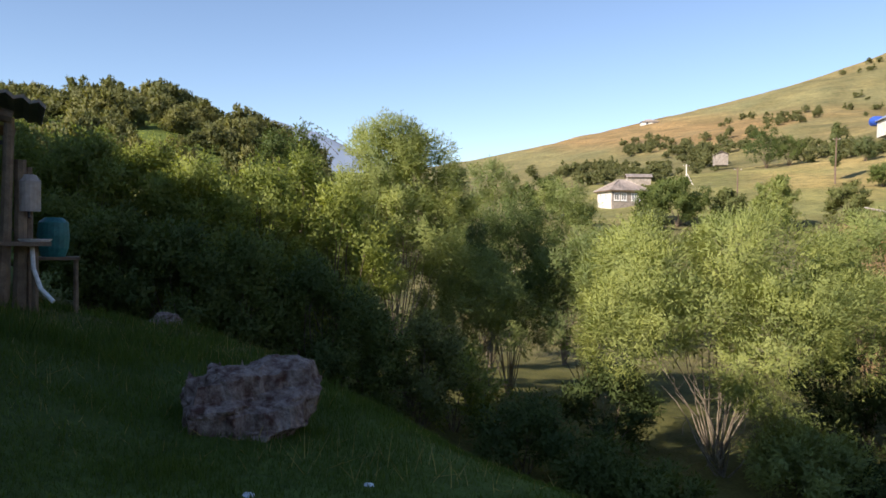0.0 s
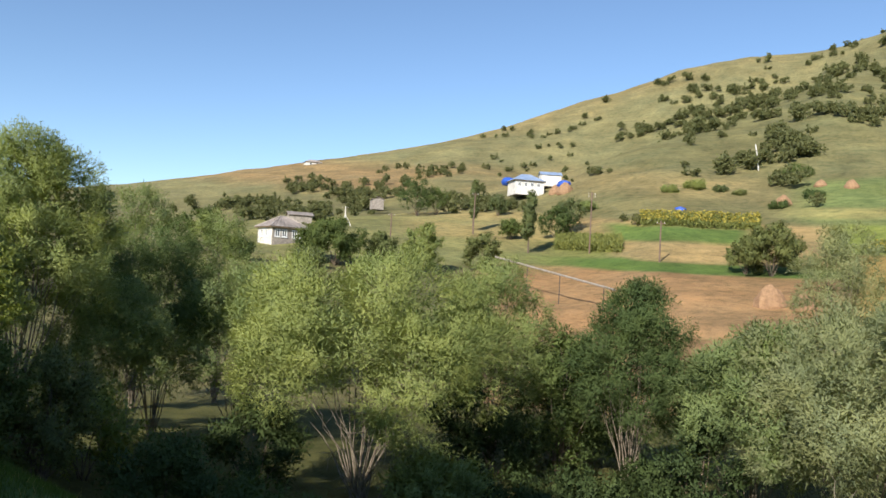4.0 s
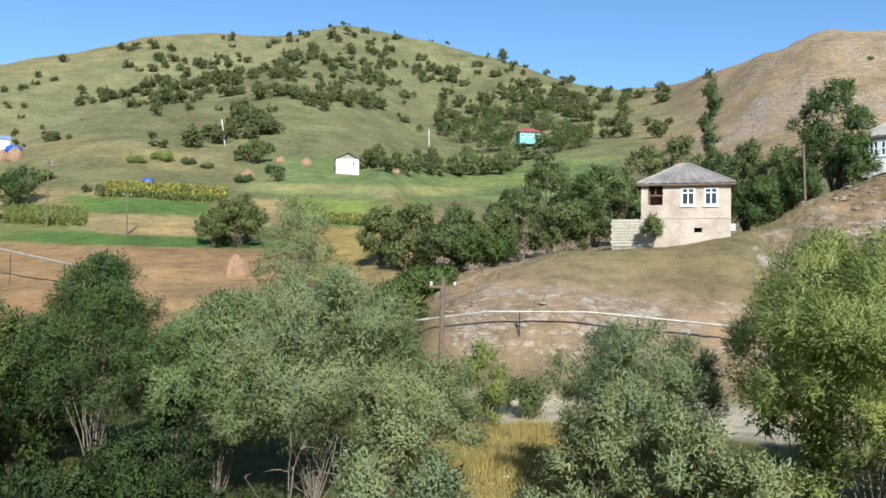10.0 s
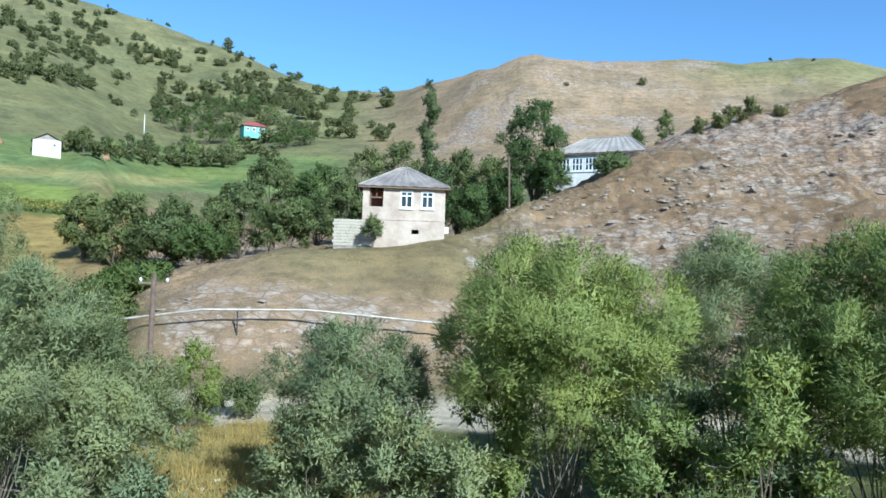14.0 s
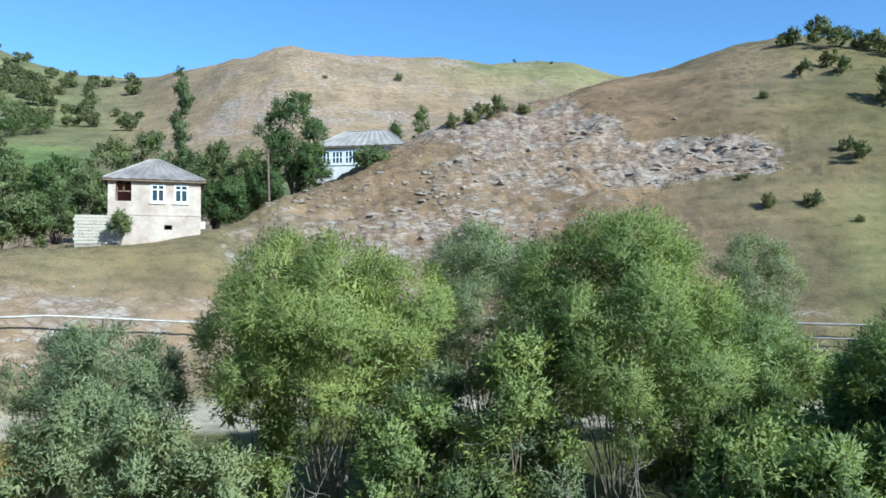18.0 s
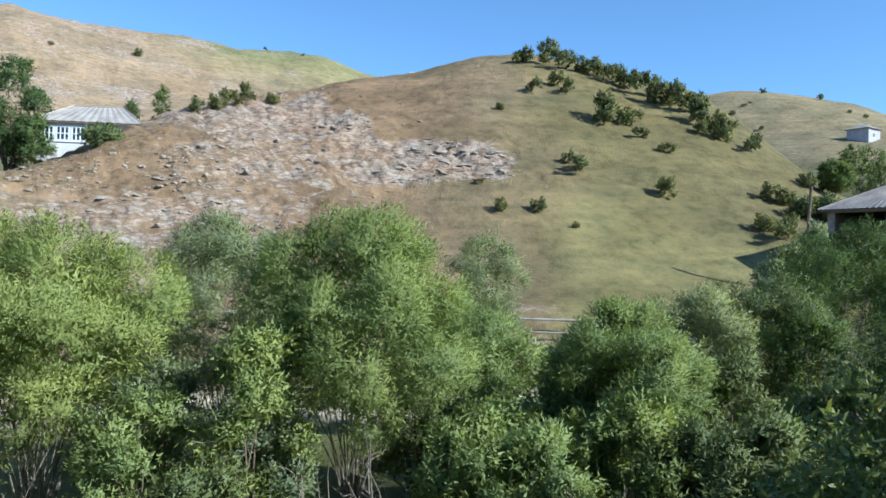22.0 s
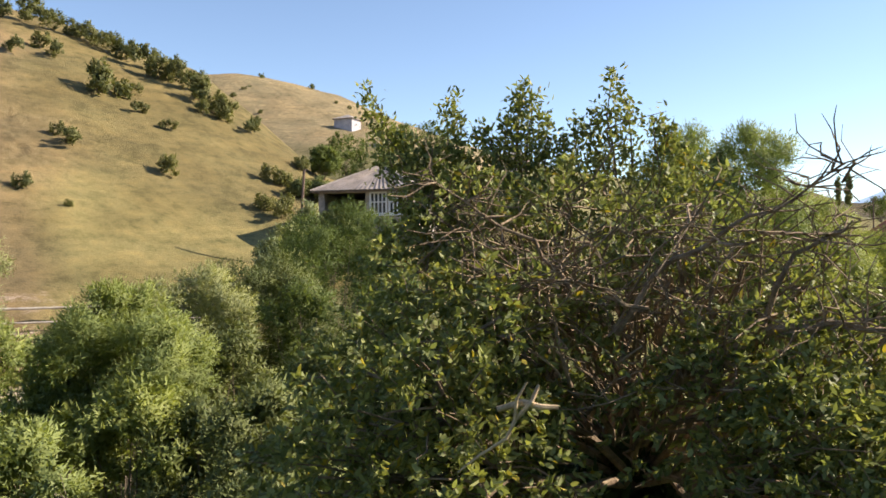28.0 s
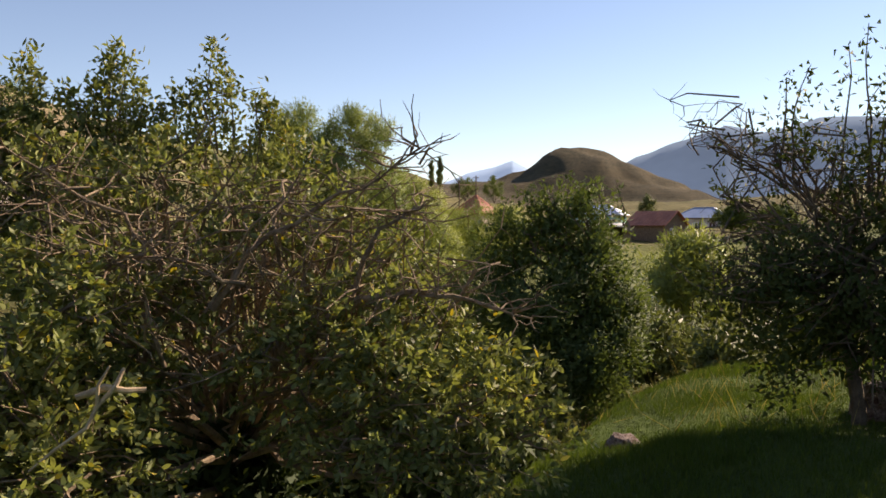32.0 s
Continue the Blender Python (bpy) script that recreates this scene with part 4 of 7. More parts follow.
# the old apple tree below the terrace: leafy whips above, bare crooked wood in the middle
shaped_tree("apple_tree", "old apple tree with leafy shoots and bare crooked branches", "tree", stand(-79, 8.8),
            [(-61, -9, 5.73, 0.63), (-58, -13, 5.98, 0.50), (-64, -3, 7.40, 0.70), (-65, 2.5, 7.80, 0.45), (-65.5, 5, 7.90, 0.3), (-68, 2, 7.80, 0.55), (-72, 3.5, 7.90, 0.45),
             (-77, 3.5, 7.90, 0.45), (-80.5, 2.5, 7.90, 0.4), (-66, -7, 5.81, 0.67), (-72, -8, 5.73, 0.63), (-73, -1, 7.80, 0.60), (-66, -14.5, 5.23, 0.67), (-68.5, -15, 5.06, 0.59),
             (-83, -11, 5.76, 0.68), (-88, -9, 5.94, 0.63), (-92, -11, 5.76, 0.59), (-95.5, -12, 5.67, 0.45), (-87.8, -15, 5.40, 0.63), (-92, -16, 5.40, 0.54), (-97, -15, 5.58, 0.41),
             (-85, -2, 8.30, 0.60), (-90, -4, 8.20, 0.50), (-81, -6, 7.60, 0.55), (-62, -17, 5.23, 0.59), (-57, -18, 5.48, 0.42), (-69, -11, 5.48, 0.59),
             (-79, -16, 8.6, 0.8), (-76, -5, 8.40, 0.70), (-83, 1, 8.50, 0.50), (-65.4, 4.2, 7.70, 0.36), (-65, 1, 7.70, 0.45), (-63.6, -1.5, 7.50, 0.45), (-60, -12, 4.90, 0.46), (-65, -10, 4.81, 0.42), (-56.5, -15.5, 4.98, 0.38), (-69, -6, 5.15, 0.42), (-68, -17, 4.56, 0.42), (-89, -12, 5.22, 0.45), (-83.5, -7.5, 5.58, 0.41),
             (-94, -14, 5.22, 0.36), (-70, 0, 6.3, 0.4), (-74, 2.5, 6.4, 0.4), (-78, 1, 6.2, 0.36), (-82, 2.5, 6.4, 0.36), (-75, -4, 5.9, 0.36), (-85, -1, 6.2, 0.32), (-67, 2.5, 6.5, 0.4), (-80, -3, 5.9, 0.32), (-68, -3, 6.0, 0.4), (-88.5, -2.5, 6.1, 0.3)],
            7, M_APPLE, M_BARK_APPLE, 56000, (0.066, 0.0135), 0.17, 0.2, 12, 0.10, broad=True,
            arms=[(((-82, -10, 5.9), (-84.4, -6.3, 5.6), (-88, -5.2, 5.5), (-90.7, -4.5, 5.5), (-94.5, -5.2, 5.6), (-98.4, -6.6, 5.7)), 0.045), (((-81, -9, 6.0), (-81.5, -4, 5.8), (-80.5, 0, 5.8), (-82, 3, 5.9)), 0.03),
                  (((-66.5, -6, 5.4), (-68.7, -4.5, 5.4), (-70.5, -3, 5.4), (-72, -0.9, 5.4), (-75, 0.5, 5.5)), 0.018), (((-74, -9.5, 5.3), (-72.7, -5.2, 5.3), (-71.5, -2.5, 5.4), (-67, 1.5, 5.6)), 0.016),
                  (((-77, -6, 5.5), (-79, -1.5, 5.5), (-84, 1.5, 5.5), (-88, 3.5, 5.6), (-90.6, 5.6, 5.7)), 0.026), (((-74, -3, 5.5), (-71, 1, 5.6), (-66.5, 3.5, 5.8), (-63.5, 5.5, 6.0)), 0.02),
                  (((-86, -5.5, 5.6), (-87.5, -1, 5.6), (-89.5, 0.6, 5.6), (-91.6, 2.0, 5.7)), 0.024), (((-79, -4, 5.4), (-75, -2.2, 5.3), (-71, -2.0, 5.3), (-67, -1.0, 5.5)), 0.017)],
            bare=[(-74, 1, 5.74, 10, 0.81), (-77, 2.5, 5.92, 9, 0.81), (-78, -2.5, 5.48, 10, 0.81), (-82, 0, 5.57, 11, 0.855), (-86, 1, 5.74, 11, 0.81), (-84, -4, 5.48, 8, 0.72), (-70, 2, 5.92, 8, 0.72), (-66, -4, 5.74, 6, 0.72), (-66, 3, 6.26, 4, 0.45), (-89, -1, 5.74, 9, 0.81), (-93, -3.5, 5.92, 5, 0.495), (-74, -8, 5.22, 4, 0.63), (-87, -8, 5.22, 4, 0.63), (-88, 4, 6.26, 8, 0.63), (-91, -3, 6.09, 10, 0.63), (-72, -3, 5.83, 11, 0.72), (-78, 2, 6.35, 6, 0.35),
                  (-94, -5, 6.09, 4, 0.45)],
            whips=[(-60.9, 6.8, 7.8, 0), (-62.6, 6.5, 7.8, 1), (-68.9, 7.5, 7.8, 2), (-81.5, 7.2, 7.8, 3), (-59.5, 11.9, 7.9, 5), (-60.3, 9.5, 7.9, 5), (-61.8, 8.5, 7.9, 4), (-65.7, 11.4, 7.9, 5), (-66.3, 9.8, 7.9, 4), (-67.8, 9, 7.9, 4), (-70.2, 11.2, 7.9, 5), (-70.9, 11.9, 7.9, 4),
                   (-71.7, 11, 7.9, 4), (-69.5, 9.8, 7.9, 4), (-72.4, 9.5, 7.9, 4), (-76.8, 12.6, 7.9, 5), (-75.6, 10, 7.9, 4), (-77.7, 10.6, 7.9, 4), (-74.4, 9.4, 7.9, 4), (-79.7, 9.4, 7.9, 4),
                   (-80.6, 8.4, 7.9, 4), (-73.4, 8.3, 7.9, 3), (-64, 8, 7.9, 3)], whip_leaves=360)

# dark tree and shrubs on the home slope towards the east
shaped_tree("plum_tree", "dark green plum tree with upright shoots on the slope", "tree", stand(-102.5, 13.5),
            [(-97.8, -6, 13, 0.8), (-100.3, -3.2, 13.4, 0.7), (-102.3, -4.8, 13.2, 0.65), (-102.6, -6.8, 13, 0.7), (-103.4, -8.2, 12.8, 0.6), (-100, -8.5, 12.8, 1.0), (-102.2, -9.5, 12.6, 0.8),
             (-101.0, -0.9, 13.5, 0.42), (-99.2, -0.6, 13.6, 0.38), (-97.5, -2.8, 13.4, 0.6), (-99.8, 0.6, 13.4, 0.45), (-101.6, 1.2, 13.4, 0.4), (-98.4, -0.9, 13.3, 0.5), (-103, -2, 13.2, 0.6), (-102.4, -4, 13.1, 0.6), (-103.0, -6, 12.9, 0.6), (-98.5, -10, 12.8, 0.9), (-102.5, -11, 12.6, 0.9)], 11, M_DARKLEAF, M_BARK, 30000, (0.085, 0.022), 0.25, 0.2, 8, 0.09,
            whips=[(-101.2, 3.4, 13.5, 0), (-103, 3.2, 13.5, 0), (-104.2, 3.4, 13.5, 0), (-99.5, 2.0, 13.5, -1), (-102.2, 2.3, 13.5, 0)], whip_leaves=50)
# backlight against this tree is put into its very dark leaf colour
shaped_tree("apple_tree", "sparse backlit apple tree with long leaning branches", "tree", stand(-119, 8.4),
            [(-117, -2, 8.24, 0.56), (-120, -4, 8.16, 0.64), (-113.5, -2.5, 8.16, 0.44), (-123, -2, 8.24, 0.64), (-119, 1, 8.40, 0.48), (-121, 5, 8.48, 0.40), (-116, 4.5, 8.40, 0.32), (-124, 4, 8.40, 0.48),
             (-116, -6.5, 8.00, 0.56), (-122, -7, 8.00, 0.64), (-112, 1.5, 8.32, 0.24), (-114, 5, 8.40, 0.20), (-110.5, 5.5, 8.40, 0.13), (-112, -5, 8.00, 0.40), (-119, -5, 8.24, 0.80), (-122, 0, 8.32, 0.72), (-115.5, -4, 8.16, 0.64), (-121, -8, 8.16, 0.80), (-117, -8, 8.16, 0.64)],
            12, M_SHADE_LEAF, M_BARK, 15000, (0.06, 0.018), 0.2, 0.1, 12, 0.055,
            bare=[(-110.5, 6.5, 8.40, 12, 0.32), (-114, 4.5, 8.32, 14, 0.40), (-113, -1, 8.16, 18, 0.48), (-112, -4, 8.00, 14, 0.48), (-118, 3, 8.32, 12, 0.48)],
            whips=[(-118.3, 11.5, 8.48, 2), (-119.4, 12.6, 8.48, 2), (-121, 12, 8.48, 2), (-116.2, 10.4, 8.40, 3), (-123, 11, 8.48, 2), (-114.8, 9.6, 8.40, 4), (-120.2, 9, 8.40, 2)], whip_leaves=80)
tree_to(-109.3, 22, -0.7, 2.9, name="willow_tree", label="small feathery willow on the grassy slope", category="tree", seed=301, mat=M_WILLOW, bark=M_BARK, leaves=8000, lobes=8)

# out-of-view tree added so that its shadow falls on the eastern grass
tree_to(-133, 10.8, 13, 9, name="plum_tree", label="dense plum tree out of view, added to shade the grass", category="tree", seed=333, mat=M_DARKLEAF, bark=M_BARK, leaves=16000, leaf=(0.09, 0.026), lobes=14, stems=3, clear=0.05)

# the thicket at the west end of the terrace
for k, (yaw, r, top, half, mat, leaves) in enumerate([
    (92.5, 25, 2.8, 4.0, M_PLUM, 9000), (95.2, 27, 5.2, 3.4, M_PLUM, 9000), (98.0, 25, 4.6, 3.6, M_PLUM, 10000), (101.5, 24, 4.6, 3.8, M_PLUM, 10000), (105.0, 25, 5.4, 3.8, M_PLUM, 10000),
    (108.6, 24, 5.8, 3.6, M_PLUM, 10000), (112.0, 26, 6.2, 3.6, M_PLUM, 10000), (115.6, 25, 6.0, 3.6, M_PLUM, 8000), (94.2, 21, -2.2, 3.6, M_DARKLEAF, 7000), (98.8, 20.5, -0.8, 3.6, M_DARKLEAF, 7000),
    (103.0, 20, -0.4, 3.4, M_DARKLEAF, 7000), (107.0, 20.5, 0.6, 3.4, M_DARKLEAF, 7000), (90.5, 22, -5.0, 3.2, M_DARKLEAF, 6000), (86.5, 24, -6.0, 3.0, M_SHRUB, 5000), (96.4, 33, 6.6, 2.6, M_DARKLEAF, 7000)]):
    tree_to(yaw, r, top, half, name="plum_tree", label="unpruned plum tree in the thicket beside the yard", category="tree", seed=400 + k, mat=mat, bark=M_BARK,
            leaves=int(leaves * 1.7), leaf=(0.115, 0.03), lobes=10, stems=4, clump=0.34, clear=0.05, droop=0.1, group="trees of the thicket", twigs=60)
shaped_tree("pear_tree", "thin spire-topped tree standing above the thicket", "tree", stand(95.1, 38), [(95.1, 5.2, 38, 0.8), (95.0, 6.4, 38, 0.5), (95.5, 3.6, 38, 1.0)], 21, M_DARKLEAF, M_BARK, 2500,
            (0.14, 0.04), 0.3, 0.0, 6, 0.08, whips=[(95.1, 8.0, 38, 5.5), (94.4, 7.7, 38, 5.5), (95.7, 7.2, 38, 5.0), (93.9, 7.0, 38, 5.0)], whip_leaves=40)


def shrub(name, label, yaw, r, top, half, mat, leaves, seed, group):
    return tree_to(yaw, r, top, half, name=name, label=label, category="shrub", seed=seed, mat=mat, bark=M_BARK, leaves=int(leaves * 1.35), leaf=(0.145, 0.031), lobes=7, stems=4, clump=0.35, clear=0.0,
                   group=group, twigs=30)


def bare_stems(yaw, r, top, half, seed, count=11):
    """A clump of leafless pale stems leaning out from one foot."""
    at = stand(yaw, r)
    h, w = EYE.z + r * math.tan(radians(top)) - at.z, r * math.tan(radians(half))
    rn = random.Random(seed)
    t = thing("bare_shrub", at, "leafless pale stems under the willows", "shrub", "leafless shrubs")
    for k in range(count):
        a = rn.uniform(0, 6.28)
        out = w * rn.uniform(0.3, 1.1)
        path = wander(rn, Vector((rn.uniform(-0.1, 0.1), rn.uniform(-0.1, 0.1), -0.1)), Vector((math.cos(a) * out, math.sin(a) * out, h * rn.uniform(0.4, 1.0))), 5, 0.22)
        stem = bmesh.new()
        tube(stem, path, [0.035, 0.03, 0.024, 0.018, 0.012, 0.005], 5)
        for j in range(4):
            s = path[rn.randrange(2, 6)]
            tube(stem, wander(rn, s, s + Vector((rn.gauss(0, 1), rn.gauss(0, 1), rn.gauss(0.2, 0.7))).normalized() * rn.uniform(0.3, 0.8), 3, 0.1), [0.012, 0.009, 0.007, 0.003], 4)
        part("stem", stem, M_BARK_PALE, t)


for k, (yaw, r, top, half) in enumerate([(65.5, 26.5, -9, 4.2), (31, 22, -11, 4.5), (34.5, 21, -12.5, 4.0), (-1, 19.5, -12, 4.0), (-14, 20, -11, 3.8), (-23, 18.4, -10, 4.4), (-28, 18.6, -11, 4.0),
                                         (-41, 18, -12, 3.6), (82, 29, -6.5, 2.6), (87.2, 27, -4.5, 1.8)]):
    bare_stems(yaw, r, top, half, 1200 + k)

# low growth under and between the willows
rnd = random.Random(5)
# dark leaves in the gully and the gaps carry shade in their colour
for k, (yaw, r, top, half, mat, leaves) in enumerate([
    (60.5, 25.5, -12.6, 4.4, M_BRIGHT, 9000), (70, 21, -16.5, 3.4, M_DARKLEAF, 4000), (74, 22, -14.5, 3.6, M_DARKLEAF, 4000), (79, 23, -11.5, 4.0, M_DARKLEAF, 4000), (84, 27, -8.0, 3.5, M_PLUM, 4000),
    (56, 33, -9.0, 3.0, M_SHADE_LEAF, 4000), (52, 36, -8.0, 3.2, M_SHADE_LEAF, 4500), (44.5, 24, -14.0, 3.4, M_SHADE_LEAF, 4000), (36.5, 20, -16.0, 3.6, M_SHADE_LEAF, 4000), (30, 19, -14.5, 4.0, M_WILLOW_GREY, 5000),
    (55, 26, -14.5, 3.4, M_SHADE_LEAF, 4500), (50.5, 27, -13.5, 3.6, M_SHADE_LEAF, 4500), (46, 27, -12.0, 3.2, M_SHADE_LEAF, 4500), (43, 36, -4.5, 4.0, M_PLUM, 5000), (51, 38, -4.0, 3.5, M_PLUM, 5000), (24.5, 19.5, -13.5, 3.2, M_WILLOW_GREY, 4000), (21.4, 41, -5.0, 2.0, M_PLUM, 4200), (18.2, 44.5, -7.8, 2.2, M_SHRUB, 3600),
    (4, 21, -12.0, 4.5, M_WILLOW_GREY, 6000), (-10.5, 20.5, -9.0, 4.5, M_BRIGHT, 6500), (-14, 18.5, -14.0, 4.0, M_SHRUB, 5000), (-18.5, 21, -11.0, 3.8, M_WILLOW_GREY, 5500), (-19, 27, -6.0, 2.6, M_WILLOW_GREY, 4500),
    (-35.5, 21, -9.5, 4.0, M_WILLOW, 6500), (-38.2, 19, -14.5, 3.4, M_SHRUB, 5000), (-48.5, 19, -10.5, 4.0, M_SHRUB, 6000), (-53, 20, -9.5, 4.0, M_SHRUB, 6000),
    # dark shrubs added behind the apple tree stand for the shade inside it
    (-57.5, 22, -6.5, 4.5, M_SHRUB, 6000), (-62, 27, -2.0, 4.5, M_DARKLEAF, 6500), (-52, 15.5, -15.5, 3.6, M_SHRUB, 5000), (-57, 12, -16.0, 4.0, M_APPLE, 6000), (-78, 9.8, -9.0, 6.5, M_SHADE_LEAF, 11000), (-70, 10, -10.0, 6.0, M_SHADE_LEAF, 9000), (-87, 9.4, -10.0, 6.0, M_SHADE_LEAF, 9000), (-93, 8.6, -13.5, 4.0, M_SHADE_LEAF, 5000), (-77.5, 7.5, -13.0, 4.0, M_SHADE_LEAF, 5000), (14, 19.5, -16.0, 3.0, M_WILLOW_GREY, 4000),
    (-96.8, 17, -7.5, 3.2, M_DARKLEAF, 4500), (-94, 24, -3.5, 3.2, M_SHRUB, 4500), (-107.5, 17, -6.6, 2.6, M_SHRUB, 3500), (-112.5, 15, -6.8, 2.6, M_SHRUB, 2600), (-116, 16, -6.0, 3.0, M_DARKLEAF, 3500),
    (73, 28, -9.5, 3.6, M_SHADE_LEAF, 5000), (59, 34, -7.0, 3.0, M_SHADE_LEAF, 5000), (50, 37, -6.0, 3.2, M_SHADE_LEAF, 6000), (52, 34, -3.0, 3.4, M_DARKLEAF, 6000), (43, 27, -8.0, 3.6, M_SHADE_LEAF, 5000),
    (28, 22, -10.0, 3.6, M_WILLOW_GREY, 6000), (40.5, 21, -15.5, 3.4, M_SHADE_LEAF, 4000), (7.5, 22, -9.5, 3.6, M_WILLOW_GREY, 5500), (13.5, 24, -9.0, 3.2, M_WILLOW_GREY, 5000), (0.5, 24, -7.0, 4.0, M_BRIGHT, 6000),
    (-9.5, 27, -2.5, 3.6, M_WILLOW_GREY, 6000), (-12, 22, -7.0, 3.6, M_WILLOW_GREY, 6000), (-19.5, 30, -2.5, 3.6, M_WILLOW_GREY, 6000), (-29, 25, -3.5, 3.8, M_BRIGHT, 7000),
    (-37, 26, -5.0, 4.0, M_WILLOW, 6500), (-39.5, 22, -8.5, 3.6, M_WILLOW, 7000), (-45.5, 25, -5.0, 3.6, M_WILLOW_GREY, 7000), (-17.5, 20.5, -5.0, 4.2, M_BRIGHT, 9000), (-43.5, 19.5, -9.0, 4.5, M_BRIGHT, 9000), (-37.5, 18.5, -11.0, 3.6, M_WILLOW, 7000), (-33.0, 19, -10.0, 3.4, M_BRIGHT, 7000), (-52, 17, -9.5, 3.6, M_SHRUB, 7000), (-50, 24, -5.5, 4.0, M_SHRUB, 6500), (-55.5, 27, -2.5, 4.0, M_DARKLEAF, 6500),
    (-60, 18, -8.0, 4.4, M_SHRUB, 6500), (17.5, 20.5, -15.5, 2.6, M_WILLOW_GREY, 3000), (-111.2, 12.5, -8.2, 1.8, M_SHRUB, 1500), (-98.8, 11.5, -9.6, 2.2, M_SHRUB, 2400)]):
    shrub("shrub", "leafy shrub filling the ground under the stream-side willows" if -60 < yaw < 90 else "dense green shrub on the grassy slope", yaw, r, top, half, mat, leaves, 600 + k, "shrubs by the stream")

# trees round the houses and fields across the stream: bearing, distance, top, half width, material
GROVE = dict(bark=M_BARK, leaf=(0.28, 0.075), clump=0.5, stems=3, clear=0.08, lobes=9, twigs=18, name="broadleaf_tree", category="tree", group="trees across the stream")
for k, (yaw, r, top, half, mat) in enumerate([
    (26.6, 92, 4.6, 2.2, M_SHRUB), (24.0, 88, 3.2, 2.0, M_SHRUB), (23.2, 105, 4.6, 1.7, M_SHRUB), (21.3, 84, 2.8, 1.8, M_DARKLEAF), (20.6, 98, 4.7, 1.8, M_SHRUB), (18.6, 104, 6.0, 2.0, M_SHRUB),
    (16.6, 112, 7.9, 2.2, M_SHRUB), (15.4, 90, 4.8, 2.0, M_SHRUB), (13.4, 108, 7.5, 2.1, M_DARKLEAF), (11.6, 100, 6.4, 1.8, M_SHRUB), (10.0, 116, 8.8, 1.8, M_SHRUB), (7.6, 118, 9.4, 1.7, M_SHRUB),
    (5.2, 106, 8.2, 1.8, M_SHRUB), (3.4, 112, 9.0, 1.7, M_SHRUB), (2.6, 94, 6.4, 1.5, M_DARKLEAF), (1.2, 104, 8.6, 1.6, M_SHRUB), (0.2, 98, 7.4, 1.3, M_DARKLEAF), (-1.9, 106, 12.6, 2.5, M_DARKLEAF),
    (-3.0, 102, 9.0, 1.5, M_DARKLEAF), (25.3, 74, -0.4, 2.0, M_DARKLEAF), (27.6, 70, -1.0, 1.6, M_DARKLEAF), (-7.3, 92, 8.2, 1.3, M_SHRUB), (-10.9, 150, 11.7, 0.75, M_DARKLEAF), (-9.0, 152, 10.6, 0.8, M_DARKLEAF),
    (28.6, 96, 4.4, 1.4, M_SHRUB), (27.4, 52, -3.6, 1.7, M_SHRUB), (29.2, 56, -3.4, 1.8, M_SHRUB), (26.6, 62, -2.2, 1.3, M_SHRUB), (38.6, 122, 4.8, 2.2, M_SHRUB), (40.2, 124, 3.9, 1.3, M_SHRUB), (50.9, 190, 6.0, 0.7, M_BRIGHT), (68.6, 122, 3.8, 2.0, M_DARKLEAF), (62.4, 122, 3.8, 1.55, M_BRIGHT),
    (70.4, 125, 3.4, 1.3, M_DARKLEAF), (65.4, 126, 3.1, 1.2, M_SHRUB), (58.2, 126, 3.3, 1.4, M_SHRUB), (77.6, 132, 4.0, 1.6, M_DARKLEAF), (75.6, 118, 2.0, 1.3, M_DARKLEAF), (70.4, 116, 1.6, 1.2, M_SHRUB),
    (63.0, 215, 7.2, 1.5, M_DARKLEAF), (61.6, 218, 6.6, 1.1, M_DARKLEAF), (53.0, 165, 5.6, 1.3, M_DARKLEAF), (52.0, 170, 6.3, 1.1, M_SHRUB), (56.2, 165, 4.6, 1.0, M_DARKLEAF), (57.2, 200, 6.3, 0.8, M_SHRUB),
    (45.3, 195, 7.0, 0.6, M_BRIGHT), (43.7, 200, 7.5, 0.8, M_BRIGHT), (42.0, 200, 6.4, 0.5, M_SHRUB), (40.8, 198, 6.3, 0.4, M_SHRUB), (37.2, 212, 7.6, 1.1, M_DARKLEAF), (38.3, 184, 5.9, 0.6, M_DARKLEAF),
    (36.2, 190, 6.3, 0.6, M_DARKLEAF), (19.8, 150, 5.8, 0.5, M_SHRUB), (-56.6, 105, 7.4, 1.0, M_DARKLEAF), (-58.2, 150, 8.4, 1.6, M_DARKLEAF), (-61.5, 150, 8.0, 1.6, M_DARKLEAF), (-55.8, 92, 4.8, 1.4, M_SHRUB),
    (-64.5, 240, 9.2, 1.6, M_DARKLEAF), (-62.2, 236, 9.2, 1.0, M_DARKLEAF), (-64, 88, 5.5, 2.2, M_DARKLEAF), (-93.8, 230, 3.4, 1.0, M_DARKLEAF), (-95.9, 240, 3.5, 0.8, M_DARKLEAF), (-98.0, 95, 0.2, 1.6, M_WILLOW),
    (-106.6, 160, 2.0, 0.6, M_SHRUB), (-112.6, 120, 1.2, 1.6, M_DARKLEAF), (-115, 110, 1.0, 1.6, M_DARKLEAF), (-92.6, 90, 0.6, 1.6, M_DARKLEAF), (-90, 80, 1.2, 2.2, M_WILLOW)]):
    tree_to(yaw, r, top, half, seed=800 + k, mat=mat, leaves=int(3000 + 2300 * min(half, 3) * (2 if r < 125 else 1)),
            label="broadleaf tree with a dense crown near fields and houses", **GROVE)

